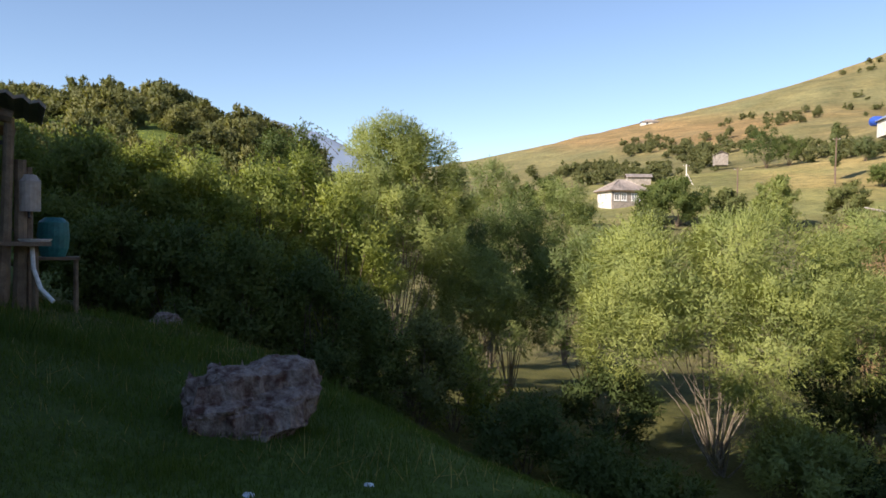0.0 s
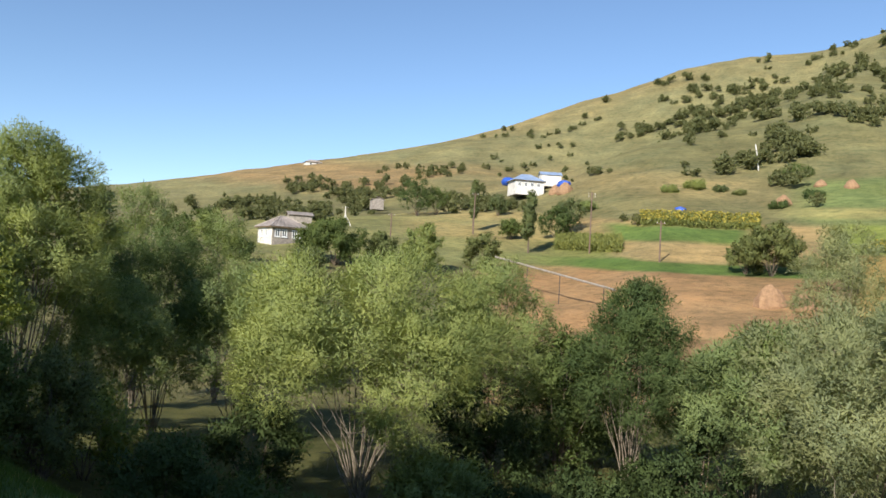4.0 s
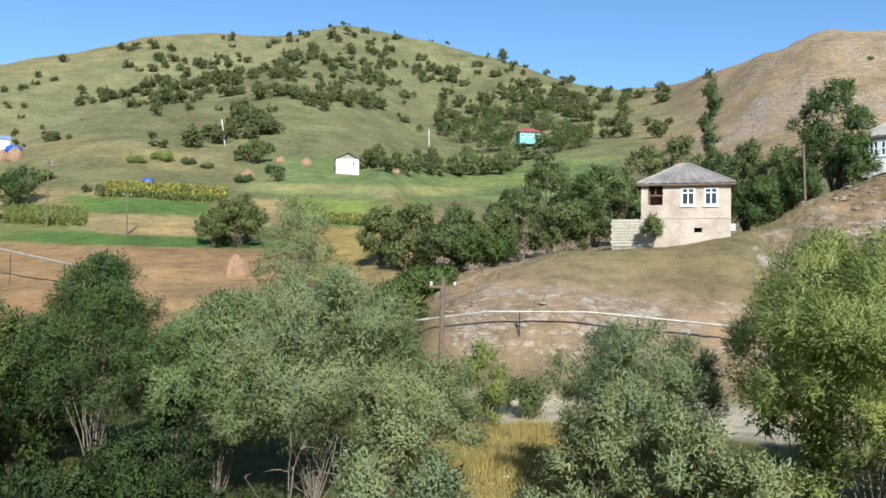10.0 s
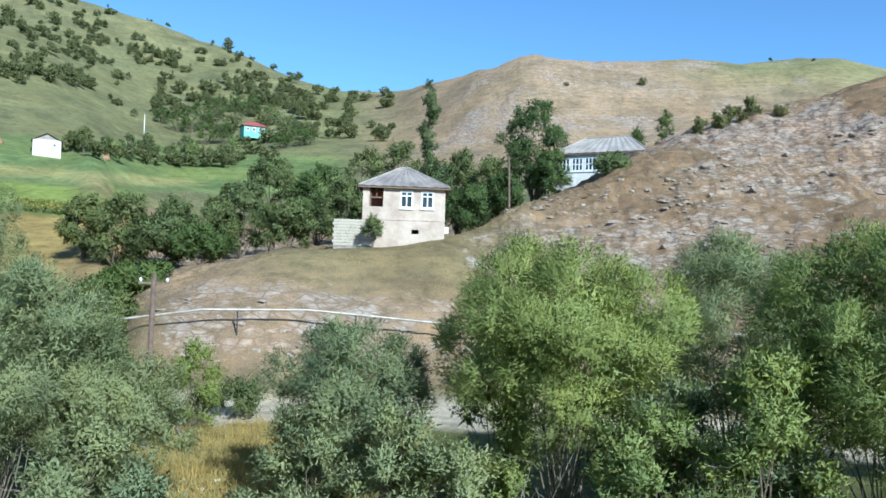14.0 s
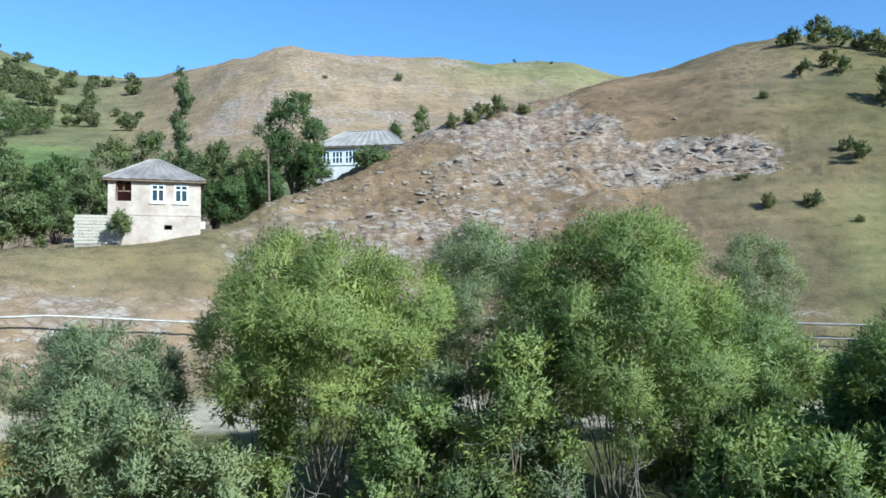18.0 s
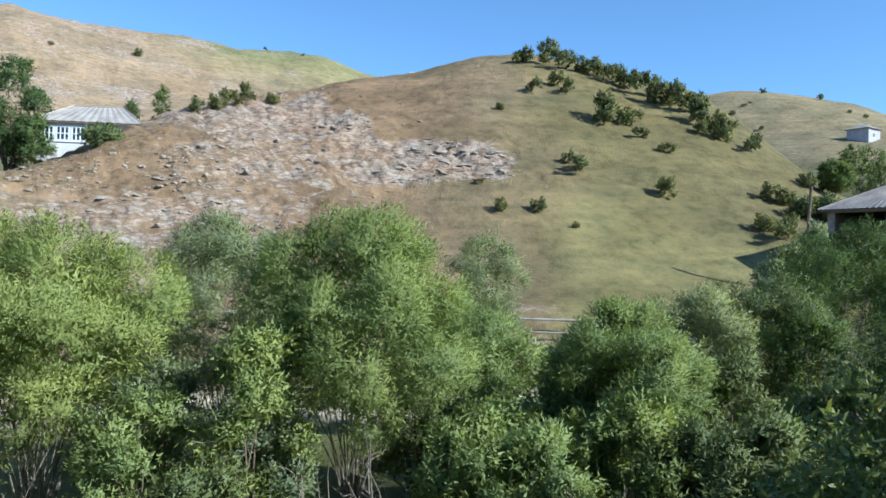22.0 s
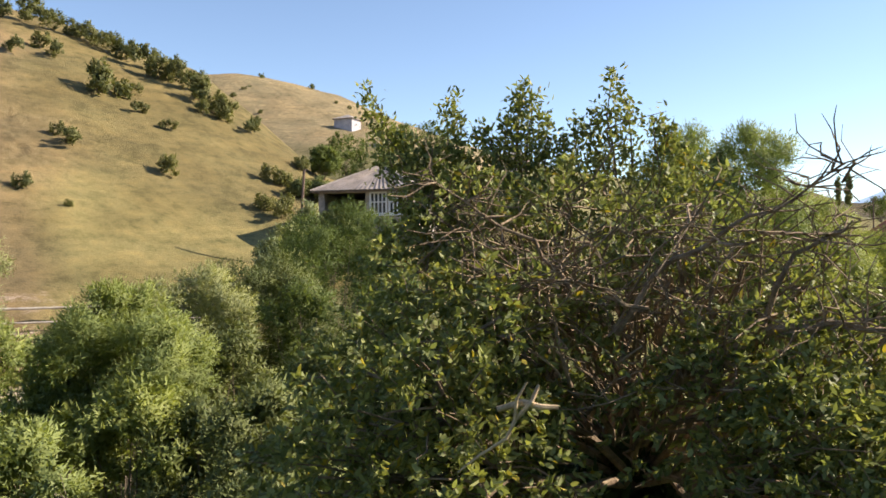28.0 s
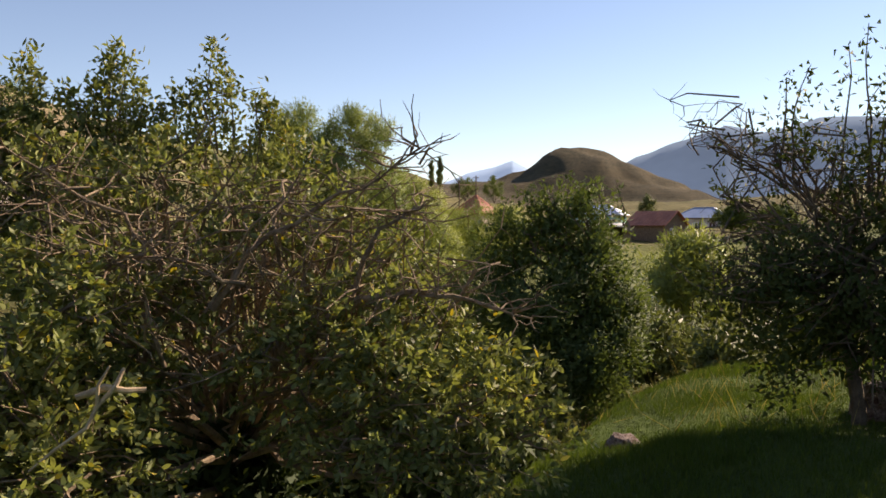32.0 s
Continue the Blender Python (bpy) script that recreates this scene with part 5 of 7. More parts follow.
for k in range(13):
    yaw = 29.6 - 0.86 * k + 0.25 * math.sin(k * 2.3)
    tree_to(yaw, on_slope(yaw, 7.3), 8.5 + 0.5 * math.sin(k * 1.7), 0.52, seed=870 + k, mat=M_SHRUB if k % 3 else M_BRIGHT, leaves=2600, label="small orchard tree in a row above the mown field", **GROVE)
for k, (yaw, foot, top, half) in enumerate([(23.2, 9.2, 10.5, 0.9), (22.3, 9.3, 11.0, 0.9), (21.5, 9.4, 11.3, 0.8), (20.6, 9.5, 11.8, 0.9), (19.4, 10.2, 12.0, 0.9), (18.3, 10.6, 12.0, 0.8), (17.0, 10.2, 11.6, 0.9), (15.8, 9.6, 10.8, 0.9),
                                            (14.8, 8.8, 10.0, 0.9), (21.2, 8.6, 10.0, 0.8), (20.2, 8.7, 10.0, 0.8), (16.2, 8.6, 9.6, 0.8), (24.2, 9.6, 10.6, 0.6)]):
    tree_to(yaw, on_slope(yaw, foot), top, half, seed=890 + k, mat=M_DARKLEAF, leaves=3400, label="dark broadleaf tree round the red-roofed house", **GROVE)
for k, (yaw, r, top, half) in enumerate([(-55.4, 66, 3.2, 1.3), (-57.2, 63, 2.9, 1.4), (-54.0, 62, 1.8, 1.3), (-58.8, 66, 2.6, 1.2), (-52.8, 60, 0.6, 1.2)]):
    tree_to(yaw, r, top, half, seed=910 + k, mat=M_SHRUB if k % 2 else M_WILLOW_GREY, leaves=7000, label="rough scrub in front of the roofed house", **GROVE)


make_tree("sapling", "small young tree in the turf before the plastered house", "tree", stand(9.5, 71.5), 2.9, 0.95, 77, M_SHRUB, M_BARK_PALE, leaves=1500, leaf=(0.22, 0.05), lobes=5, stems=1, clear=0.3, clump=0.3, thick=1.6)


def poplar(yaw, r, top, half, seed):
    at = stand(yaw, r)
    h = EYE.z + r * math.tan(radians(top)) - at.z
    w = r * math.tan(radians(half))
    rng, rn = np.random.default_rng(seed), random.Random(seed)
    t = thing("poplar_tree", at, "slender upright poplar with a narrow crown", "tree", "poplars")
    wood = bmesh.new()
    tube(wood, wander(rn, Vector((0, 0, -0.3)), Vector((0, 0, h * 0.97)), 6, 0.15), [0.028 * h * (1 - q / 6.5) * 0.6 for q in range(7)], 6)
    part("trunk", wood, M_BARK, t)
    balls = [(rn.uniform(-0.4, 0.4) * w, rn.uniform(-0.4, 0.4) * w, h * f, w * (0.74 if f < 0.85 else 0.42)) for f in np.linspace(0.3, 0.96, 13)]
    pos, way, out, scale = crown_points(rng, balls, 11000, 0.45, -0.3)
    ob = new("crown", leaf_mesh("crown", pos, way, 0.32 * scale, 0.085 * scale, M_SHRUB, rng, out))
    ob.parent = t
    return t


for k, (yaw, r, top, half) in enumerate([(5.7, 128, 13.8, 0.6), (54.9, 150, 6.6, 0.42), (-92.0, 290, 4.9, 0.2), (-91.4, 300, 4.7, 0.16), (58.9, 175, 7.2, 0.25)]):
    poplar(yaw, r, top, half, 950 + k)


# ---- bushes scattered over the slopes ----
def bush_mesh(seed, mat, leaves=700, size=(0.17, 0.065)):
    rng, rn = np.random.default_rng(seed), random.Random(seed)
    balls = [(rn.uniform(-0.5, 0.5), rn.uniform(-0.5, 0.5), rn.uniform(0.4, 0.95), rn.uniform(0.35, 0.55)) for _ in range(5)]
    pos, way, out, scale = crown_points(rng, balls, leaves, 0.14, 0.0, 0.4, 6)
    pos[:, 2] = np.maximum(pos[:, 2], 0.02)
    return leaf_mesh("bush", pos, way, size[0] * scale, size[1] * scale, mat, rng, out)


BUSHES = [bush_mesh(40 + k, M_BUSH) for k in range(6)]
NEAR_BUSHES = [bush_mesh(50 + k, M_BUSH, 1700, (0.12, 0.042)) for k in range(6)]
rnd = random.Random(77)


def scatter(count, yaws, rs, size, squeeze=1.0):
    """Plan places for bushes, thinned into drifts."""
    out = []
    while len(out) < count:
        a, r = rnd.uniform(*yaws), rnd.uniform(*rs)
        p = bearing(a, r)
        if rnd.random() < np.clip(0.5 + 1.1 * grain(np.array([p.x]), np.array([p.y]), 34, 51)[0], 0.06, 1) ** squeeze:
            out.append((p.x, p.y, rnd.uniform(*size) * rnd.choice((0.7, 1.0, 1.0, 1.3))))
    return out


spots = (scatter(190, (11, 46), (285, 478), (1.9, 3.4)) + scatter(40, (35, 50), (410, 495), (2.2, 3.6)) + scatter(36, (58, 82), (215, 330), (1.8, 3.4)) + scatter(40, (30, 60), (215, 330), (1.0, 2.2))
         + scatter(55, (8, 22), (230, 420), (1.8, 3.4)) + scatter(14, (-24, 6), (240, 360), (0.8, 1.5)) + scatter(170, (93.5, 118), (62, 172), (1.6, 2.8), 0.35) + scatter(90, (95, 117), (110, 176), (1.5, 2.7), 0.4)
         + scatter(14, (-62, -50), (230, 320), (0.8, 1.8)) + scatter(10, (18, 34), (495, 530), (1.6, 2.4)))


def thicket(rows):
    """Groups of bushes along a line on the slope: from bearing and elevation, to bearing and elevation, spread, how many, size."""
    for a0, e0, a1, e1, wide, count, s in rows:
        for k in range(count):
            f = (k + rnd.uniform(0.1, 0.9)) / count
            yaw = a0 + (a1 - a0) * f + rnd.gauss(0, 0.25)
            p = bearing(yaw, on_slope(yaw, e0 + (e1 - e0) * f + rnd.uniform(-1, 1) * wide))
            spots.append((p.x, p.y, s * rnd.uniform(0.75, 1.25)))


def lone(rows):
    """Single bushes that stand out: bearing, elevation of the foot, size."""
    for yaw, el, s in rows:
        p = bearing(yaw, on_slope(yaw, el))
        spots.append((p.x, p.y, s))


# the long hill in the north: a dark belt climbing beside the spur, then the groups on its face
thicket([(49.0, 10.9, 38.6, 13.0, 0.35, 44, 3.1), (46.2, 13.0, 38.4, 14.2, 0.3, 18, 2.6), (39.0, 10.6, 36.4, 9.4, 0.5, 16, 3.4), (41.8, 8.5, 38.2, 9.6, 0.4, 9, 3.0), (37.0, 11.9, 28.4, 11.6, 0.4, 22, 3.3),
         (36.2, 13.8, 27.6, 14.6, 1.1, 46, 2.8), (36.6, 15.6, 33.6, 16.2, 0.3, 8, 2.4), (29.5, 13.9, 22.0, 14.0, 0.9, 24, 2.3), (24.4, 11.2, 14.4, 12.0, 1.0, 40, 3.4), (58.5, 10.4, 50.4, 11.6, 0.4, 16, 2.2)])
thicket([(72.2, 5.9, 69.4, 6.4, 0.45, 16, 2.6), (69.4, 5.6, 63.4, 6.4, 0.6, 30, 2.7), (63.2, 7.3, 59.6, 8.1, 0.3, 15, 2.3), (77.0, 4.3, 72.8, 4.9, 0.4, 16, 2.6), (72.2, 4.4, 69.4, 4.0, 0.4, 11, 2.4),
         (69.0, 4.9, 65.6, 4.9, 0.2, 12, 1.9), (59.5, 5.2, 55.5, 5.4, 0.3, 10, 2.2), (58.4, 8.2, 52.0, 9.6, 0.7, 16, 1.9), (66.4, 7.6, 63.0, 7.8, 0.2, 5, 2.2)])
# the hill across the stream: the hedge along its crest and the loose bushes below
lone([(-34.8, 4.0, 0.9), (-37.4, 4.2, 1.0), (-40.1, 6.8, 1.5), (-39.4, 7.6, 0.9), (-45.9, 5.4, 1.4), (-42.8, 10.2, 2.9), (-36.9, 12.6, 1.4), (-34.4, 11.4, 0.7), (-38.6, 13.2, 1.6), (-39.3, 12.6, 1.5),
      (-35.6, 14.7, 1.5), (-36.5, 14.7, 1.5), (-37.8, 14.5, 2.3), (-38.9, 14.1, 2.1), (-40.4, 13.9, 2.0), (-41.4, 13.5, 2.0), (-42.4, 13.1, 2.0), (-43.6, 12.8, 2.3), (-44.6, 12.2, 2.2), (-45.6, 11.6, 2.3)])
lone([(-46.6, 11.2, 2.3), (-47.6, 10.8, 2.0), (-48.6, 10.0, 2.2), (-50.0, 9.0, 2.0), (-49.4, 9.6, 1.9), (-51.4, 8.2, 1.6), (-43.9, 10.6, 1.0), (-44.4, 9.4, 1.0), (-46.2, 8.4, 1.0), (-48.2, 9.6, 1.2),
      (-52.8, 5.0, 1.3), (-53.8, 4.6, 1.5), (-54.6, 4.0, 1.6), (-52.4, 3.0, 1.4), (-53.4, 2.2, 1.6), (-55.2, 5.6, 1.5), (-40.0, 3.0, 0.5), (-33.0, 6.0, 0.5), (-13.2, 10.4, 1.3), (-14.4, 10.8, 1.5),
      (-15.6, 11.0, 1.6), (-16.8, 11.2, 1.4), (-18.2, 11.5, 1.1)])
# round the fields and the red-roofed house
lone([(29.6, 7.2, 3.2), (28.4, 7.1, 2.8), (27.2, 7.1, 3.3), (26.0, 7.1, 3.1), (24.8, 7.0, 3.4), (23.6, 7.0, 3.1), (22.6, 6.9, 3.6), (21.4, 6.9, 3.9), (20.4, 6.9, 3.4), (28.9, 7.6, 2.6), (25.4, 7.5, 2.9),
      (38.0, 7.6, 3.4), (37.0, 7.5, 3.0), (36.0, 6.2, 2.0), (44.0, 8.0, 2.4), (8.6, 12.2, 3.4), (70.9, 3.0, 1.8), (47.5, 4.6, 1.5), (48.3, 4.8, 1.3), (20.0, 9.2, 3.4), (17.2, 8.9, 4.0), (16.0, 9.1, 4.4),
      (18.9, 8.8, 2.8), (19.6, 9.6, 3.6), (17.6, 10.0, 3.6), (15.2, 9.8, 3.8), (14.2, 9.4, 4.0), (12.6, 9.6, 3.6)])
spots.sort(key=lambda s: math.hypot(s[0], s[1]))
heights = terrain([s[0] for s in spots], [s[1] for s in spots])
far_co, far_n = [], 0
for k, ((x, y, s), z) in enumerate(zip(spots, heights)):
    me = BUSHES[(k * 7 + k // 5) % 6]
    if k < 290:
        ob = new("bush", NEAR_BUSHES[(k * 7 + k // 5) % 6])
        ob.matrix_world = pose(x, y, z - 0.1, 0, 0, rnd.uniform(0, 360)) @ Matrix.Diagonal((s, s, s * rnd.uniform(0.85, 1.25), 1))
        tagged(ob, "dark green bush dotted on a grassy hillside", "bush", "hillside bushes")
    else:
        v = np.empty(len(me.vertices) * 3)
        me.vertices.foreach_get("co", v)
        a = rnd.uniform(0, 6.28)
        v = v.reshape(-1, 3) * np.array([s, s, s * rnd.uniform(0.8, 1.15)])
        far_co.append(np.column_stack([v[:, 0] * math.cos(a) - v[:, 1] * math.sin(a) + x, v[:, 0] * math.sin(a) + v[:, 1] * math.cos(a) + y, v[:, 2] + z - 0.1]))
co = np.vstack(far_co)
far = mesh_object("far_bushes", co.tolist(), np.arange(len(co)).reshape(-1, 3).tolist(), M_BUSH)
tagged(far, "scattered dark bushes on the far hillside", "bushes", kind="stuff")


# ---- houses ----
def box(bm, x0, x1, y0, y1, z0, z1):
    v = [bm.verts.new((x, y, z)) for z in (z0, z1) for x, y in ((x0, y0), (x1, y0), (x1, y1), (x0, y1))]
    for f in ((3, 2, 1, 0), (4, 5, 6, 7), (0, 1, 5, 4), (1, 2, 6, 5), (2, 3, 7, 6), (3, 0, 4, 7)):
        bm.faces.new([v[k] for k in f])


def pierced(bm, length, height, thick, holes, place):
    """A wall from x 0 to length with openings (x0, x1, z0, z1) right through; place maps (x, depth, z) to a point."""
    xs = sorted({0.0, length, *(v for h in holes for v in h[:2])})
    zs = sorted({0.0, height, *(v for h in holes for v in h[2:])})
    for a, b in zip(xs, xs[1:]):
        for c, d in zip(zs, zs[1:]):
            if any(h[0] - 1e-6 <= a and b <= h[1] + 1e-6 and h[2] - 1e-6 <= c and d <= h[3] + 1e-6 for h in holes):
                continue
            v = [bm.verts.new(place(x, y, z)) for y in (0, thick) for x, z in ((a, c), (b, c), (b, d), (a, d))]
            for f in ((0, 1, 2, 3), (7, 6, 5, 4), (0, 4, 5, 1), (1, 5, 6, 2), (2, 6, 7, 3), (3, 7, 4, 0)):
                bm.faces.new([v[k] for k in f])
    bmesh.ops.remove_doubles(bm, verts=bm.verts, dist=1e-4)


def sides(w, d):
    """Maps of the four walls: front, right, back, left (x along the wall as seen from outside)."""
    return {"front": lambda x, y, z: (x - w / 2, -d / 2 + y, z), "right": lambda x, y, z: (w / 2 - y, x - d / 2, z),
            "back": lambda x, y, z: (w / 2 - x, d / 2 - y, z), "left": lambda x, y, z: (-w / 2 + y, d / 2 - x, z)}


def slab(bm, a, b, c, d, thick):
    """A roof plane of some thickness over four corners."""
    n = (Vector(b) - Vector(a)).cross(Vector(d) - Vector(a)).normalized() * thick
    v = [bm.verts.new(Vector(p) + o) for o in (Vector(), n) for p in (a, b, c, d)]
    for f in ((3, 2, 1, 0), (4, 5, 6, 7), (0, 1, 5, 4), (1, 2, 6, 5), (2, 3, 7, 6), (3, 0, 4, 7)):
        bm.faces.new([v[k] for k in f])


def roof_plane(name, a, b, c, d, mat, parent, ribs=0):
    """One roof plane as a single sheet, corrugated where it has ribs."""
    bm = bmesh.new()
    a, b, c, d = (Vector(p) for p in (a, b, c, d))
    n = (b - a).cross(d - a).normalized()
    cols = max(1, ribs * 4)
    lift = (0.0, 0.03, 0.06, 0.03)
    grid = [[(a.lerp(b, k / cols).lerp(d.lerp(c, k / cols), f)) + n * (lift[k % 4] + t if ribs else t) for k in range(cols + 1)] for t in (0.0, 0.05) for f in (0.0, 1.0)]
    v = [[bm.verts.new(p) for p in row] for row in grid]
    for k in range(cols):
        bm.faces.new((v[2][k], v[2][k + 1], v[3][k + 1], v[3][k]))
        bm.faces.new((v[0][k + 1], v[0][k], v[1][k], v[1][k + 1]))
        bm.faces.new((v[0][k], v[0][k + 1], v[2][k + 1], v[2][k]))
        bm.faces.new((v[1][k + 1], v[1][k], v[3][k], v[3][k + 1]))
    for k in (0, cols):
        bm.faces.new((v[0][k], v[2][k], v[3][k], v[1][k]) if k == 0 else (v[2][k], v[0][k], v[1][k], v[3][k]))
    return part(name, bm, mat, parent)


def window(parent, place, x0, x1, z0, z1, bars=2, transom=0.0):
    """A window in an opening: frame with mullions, panes set back."""
    f = bmesh.new()
    e, w, h = 0.09, x1 - x0 + 0.16, z1 - z0 + 0.16
    xs = [0.17] + [v for k in range(1, bars) for v in (0.08 + (x1 - x0) * k / bars - 0.06, 0.08 + (x1 - x0) * k / bars + 0.06)] + [w - 0.17]
    zs = [0.17] + ([0.08 + (z1 - z0) * transom - 0.06, 0.08 + (z1 - z0) * transom + 0.06] if transom else []) + [h - 0.17]
    cells = [(xs[i], xs[i + 1], zs[j], zs[j + 1]) for i in range(0, len(xs), 2) for j in range(0, len(zs), 2)]
    pierced(f, w, h, 0.13, cells, lambda x, y, z: place(x0 - 0.08 + x, y - 0.04, z0 - 0.08 + z))
    win = part("window", f, M_FRAME, parent, "white painted window frame")
    g = bmesh.new()
    v = [g.verts.new(place(x, y, z)) for y in (0.10, 0.12) for x, z in ((x0, z0), (x1, z0), (x1, z1), (x0, z1))]
    for q in ((0, 1, 2, 3), (7, 6, 5, 4), (0, 4, 5, 1), (1, 5, 6, 2), (2, 6, 7, 3), (3, 7, 4, 0)):
        g.faces.new([v[k] for k in q])
    part("pane", g, M_GLASS, win, "dark glass pane")
    g = bmesh.new()
    v = [g.verts.new(place(x, y, z)) for y in (-0.12, 0.0) for x, z in ((x0 - 0.14, z0 - 0.2), (x1 + 0.14, z0 - 0.2), (x1 + 0.14, z0 - 0.085), (x0 - 0.14, z0 - 0.085))]
    for q in ((0, 1, 2, 3), (7, 6, 5, 4), (0, 4, 5, 1), (1, 5, 6, 2), (2, 6, 7, 3), (3, 7, 4, 0)):
        g.faces.new([v[k] for k in q])
    part("sill", g, M_FRAME, win)
    return win


def house(label, yaw, r, base, w, d, h, rise, turn, wall_mat, roof_mat, wins=(), roof="hip", eave=0.5, ridge=0.3, holes=(), ribs=0, plinth=1.5, category="house", gable_mat=None, side_mat=None):
    """A house whose front faces the terrace when turn is 0. base: elevation of its foot. wins: (side, x0, x1, z0, z1, bars, transom)."""
    p = aim(yaw, base, r)
    top = thing("house", p, label, category, turn=yaw + turn)
    place = sides(w, d)
    for side, length in (("front", w), ("right", d - 0.6), ("back", w), ("left", d - 0.6)):
        shift = 0.0 if length == w else 0.3
        fn = place[side]
        cut = [(x0 - shift, x1 - shift, z0 + plinth, z1 + plinth) for s, x0, x1, z0, z1, *_ in (*wins, *holes) if s == side]
        bm = bmesh.new()
        pierced(bm, length, h + plinth, 0.3, cut, lambda x, y, z, fn=fn, shift=shift: fn(x + shift, y, z - plinth))
        part("wall", bm, side_mat if side_mat and side in ("left", "right") else wall_mat, top)
    bm = bmesh.new()
    box(bm, -w / 2 + 0.3, w / 2 - 0.3, -d / 2 + 0.3, d / 2 - 0.3, -0.1, 0.0)
    part("floor_slab", bm, M_DARK, top)
    bm = bmesh.new()
    box(bm, -w / 2 + 0.3, w / 2 - 0.3, -d / 2 + 0.3, d / 2 - 0.3, h - 0.15, h - 0.02)
    part("ceiling_slab", bm, M_DARK, top)
    for s, x0, x1, z0, z1, bars, transom in wins:
        window(top, place[s], x0, x1, z0, z1, bars, transom)
    a, b, z, t = w / 2 + eave, d / 2 + eave, h + 0.02, h + rise
    if roof == "hip":
        q = ridge * w / 2
        roof_plane("roof", (-a, -b, z), (a, -b, z), (q, 0, t), (-q, 0, t), roof_mat, top, ribs)
        roof_plane("roof", (a, b, z), (-a, b, z), (-q, 0, t), (q, 0, t), roof_mat, top, ribs)
        roof_plane("roof", (a, -b, z), (a, b, z), (q, 0.02, t), (q, -0.02, t), roof_mat, top, ribs)
        roof_plane("roof", (-a, b, z), (-a, -b, z), (-q, -0.02, t), (-q, 0.02, t), roof_mat, top, ribs)
        for c1, c2 in (((-a, -b, z), (-q, 0, t)), ((a, -b, z), (q, 0, t)), ((a, b, z), (q, 0, t)), ((-a, b, z), (-q, 0, t)), ((-q, 0, t), (q, 0, t))):
            up = Vector((0, 0, 0.09))
            if r < 180 and (Vector(c1) - Vector(c2)).length > 0.1:
                cap = bmesh.new()
                tube(cap, [Vector(c1) + up, Vector(c2) + up], [0.09, 0.09], 5)
                part("ridge_cap", cap, M_SHEET_PALE if roof_mat in (M_SHEET, M_SHEET_PALE) else roof_mat, top)
    else:
        # gable ends at the front and back (roof "front") or at the sides (roof "side")
        if roof == "front":
            roof_plane("roof", (-a, b, z - 0.2), (-a, -b, z - 0.2), (0, -b, t), (0, b, t), roof_mat, top, ribs)
            roof_plane("roof", (a, -b, z - 0.2), (a, b, z - 0.2), (0, b, t), (0, -b, t), roof_mat, top, ribs)
            ends = [[(-w / 2, s * (d / 2 - 0.12), h), (w / 2, s * (d / 2 - 0.12), h), (0, s * (d / 2 - 0.12), t - 0.15)] for s in (-1, 1)]
        else:
            roof_plane("roof", (-a, -b, z - 0.2), (a, -b, z - 0.2), (a, 0, t), (-a, 0, t), roof_mat, top, ribs)
            roof_plane("roof", (a, b, z - 0.2), (-a, b, z - 0.2), (-a, 0, t), (a, 0, t), roof_mat, top, ribs)
            ends = [[(s * (w / 2 - 0.12), -d / 2, h), (s * (w / 2 - 0.12), d / 2, h), (s * (w / 2 - 0.12), 0, t - 0.15)] for s in (-1, 1)]
        for tri in ends:
            bm = bmesh.new()
            f = bm.faces.new([bm.verts.new(v) for v in tri])
            off = Vector((0, 0.1, 0)) if roof == "front" else Vector((0.1, 0, 0))
            ex = bmesh.ops.extrude_face_region(bm, geom=[f])
            bmesh.ops.translate(bm, vec=off, verts=[v for v in ex["geom"] if isinstance(v, bmesh.types.BMVert)])
            part("gable", bm, gable_mat or wall_mat, top)
    for x0, x1, y0, y1 in ((-a, a, -b, -b + 0.1), (-a, a, b - 0.1, b), (-a, -a + 0.1, -b + 0.1, b - 0.1), (a - 0.1, a, -b + 0.1, b - 0.1)):
        if roof == "hip":
            eaves = bmesh.new()
            box(eaves, x0, x1, y0, y1, z - 0.14, z - 0.02)
            part("eaves_board", eaves, M_WOOD, top, "dark wooden eaves board")
    return top


# grey-lilac puts the shade of the hill house's front into its pale walls
M_SHADED_WALL = plain("shade_toned_plaster", (0.50, 0.47, 0.50), (0.38, 0.35, 0.38), 0.8, 0.9, 0.01, 12.0)
M_STONE_PALE = plain("pale_building_stone", (0.60, 0.53, 0.42), (0.40, 0.34, 0.27), 1.6, 0.95, 0.02, 12.0)
# the two-storey plastered house on the spur
spur_house = house("two-storey cream plastered house with grey hipped roof and corner loggia", 7.35, 76, 1.75, 7.5, 7.0, 5.55, 2.15, 0, M_PLASTER, M_SHEET,
                   wins=[("front", 3.45, 4.5, 3.75, 5.2, 2, 0.72), ("front", 5.35, 6.4, 3.75, 5.2, 2, 0.72)],
                   holes=[("front", 0.6, 1.85, 3.75, 5.5), ("front", 4.5, 5.15, 1.35, 1.75), ("left", 4.6, 6.2, 3.75, 5.5)], ribs=9, eave=0.42, ridge=0.12)
bm = bmesh.new()
box(bm, -3.44, -1.6, -1.2, -1.0, 2.9, 5.5)
box(bm, -1.62, -1.45, -3.2, -1.0, 2.9, 5.5)
box(bm, -3.44, -1.6, -3.2, -1.0, 2.8, 2.9)
part("loggia_room", bm, M_TILE, spur_house, "faded reddish loggia back wall")
bm = bmesh.new()
box(bm, -3.05, -2.0, -3.3, -3.24, 4.55, 4.66)
box(bm, -3.1, -3.0, -3.3, -3.22, 3.75, 5.45)
box(bm, -2.55, -2.47, -3.3, -3.22, 4.6, 5.45)
part("loggia_rail", bm, M_WOOD, spur_house, "brown wooden rail and posts")
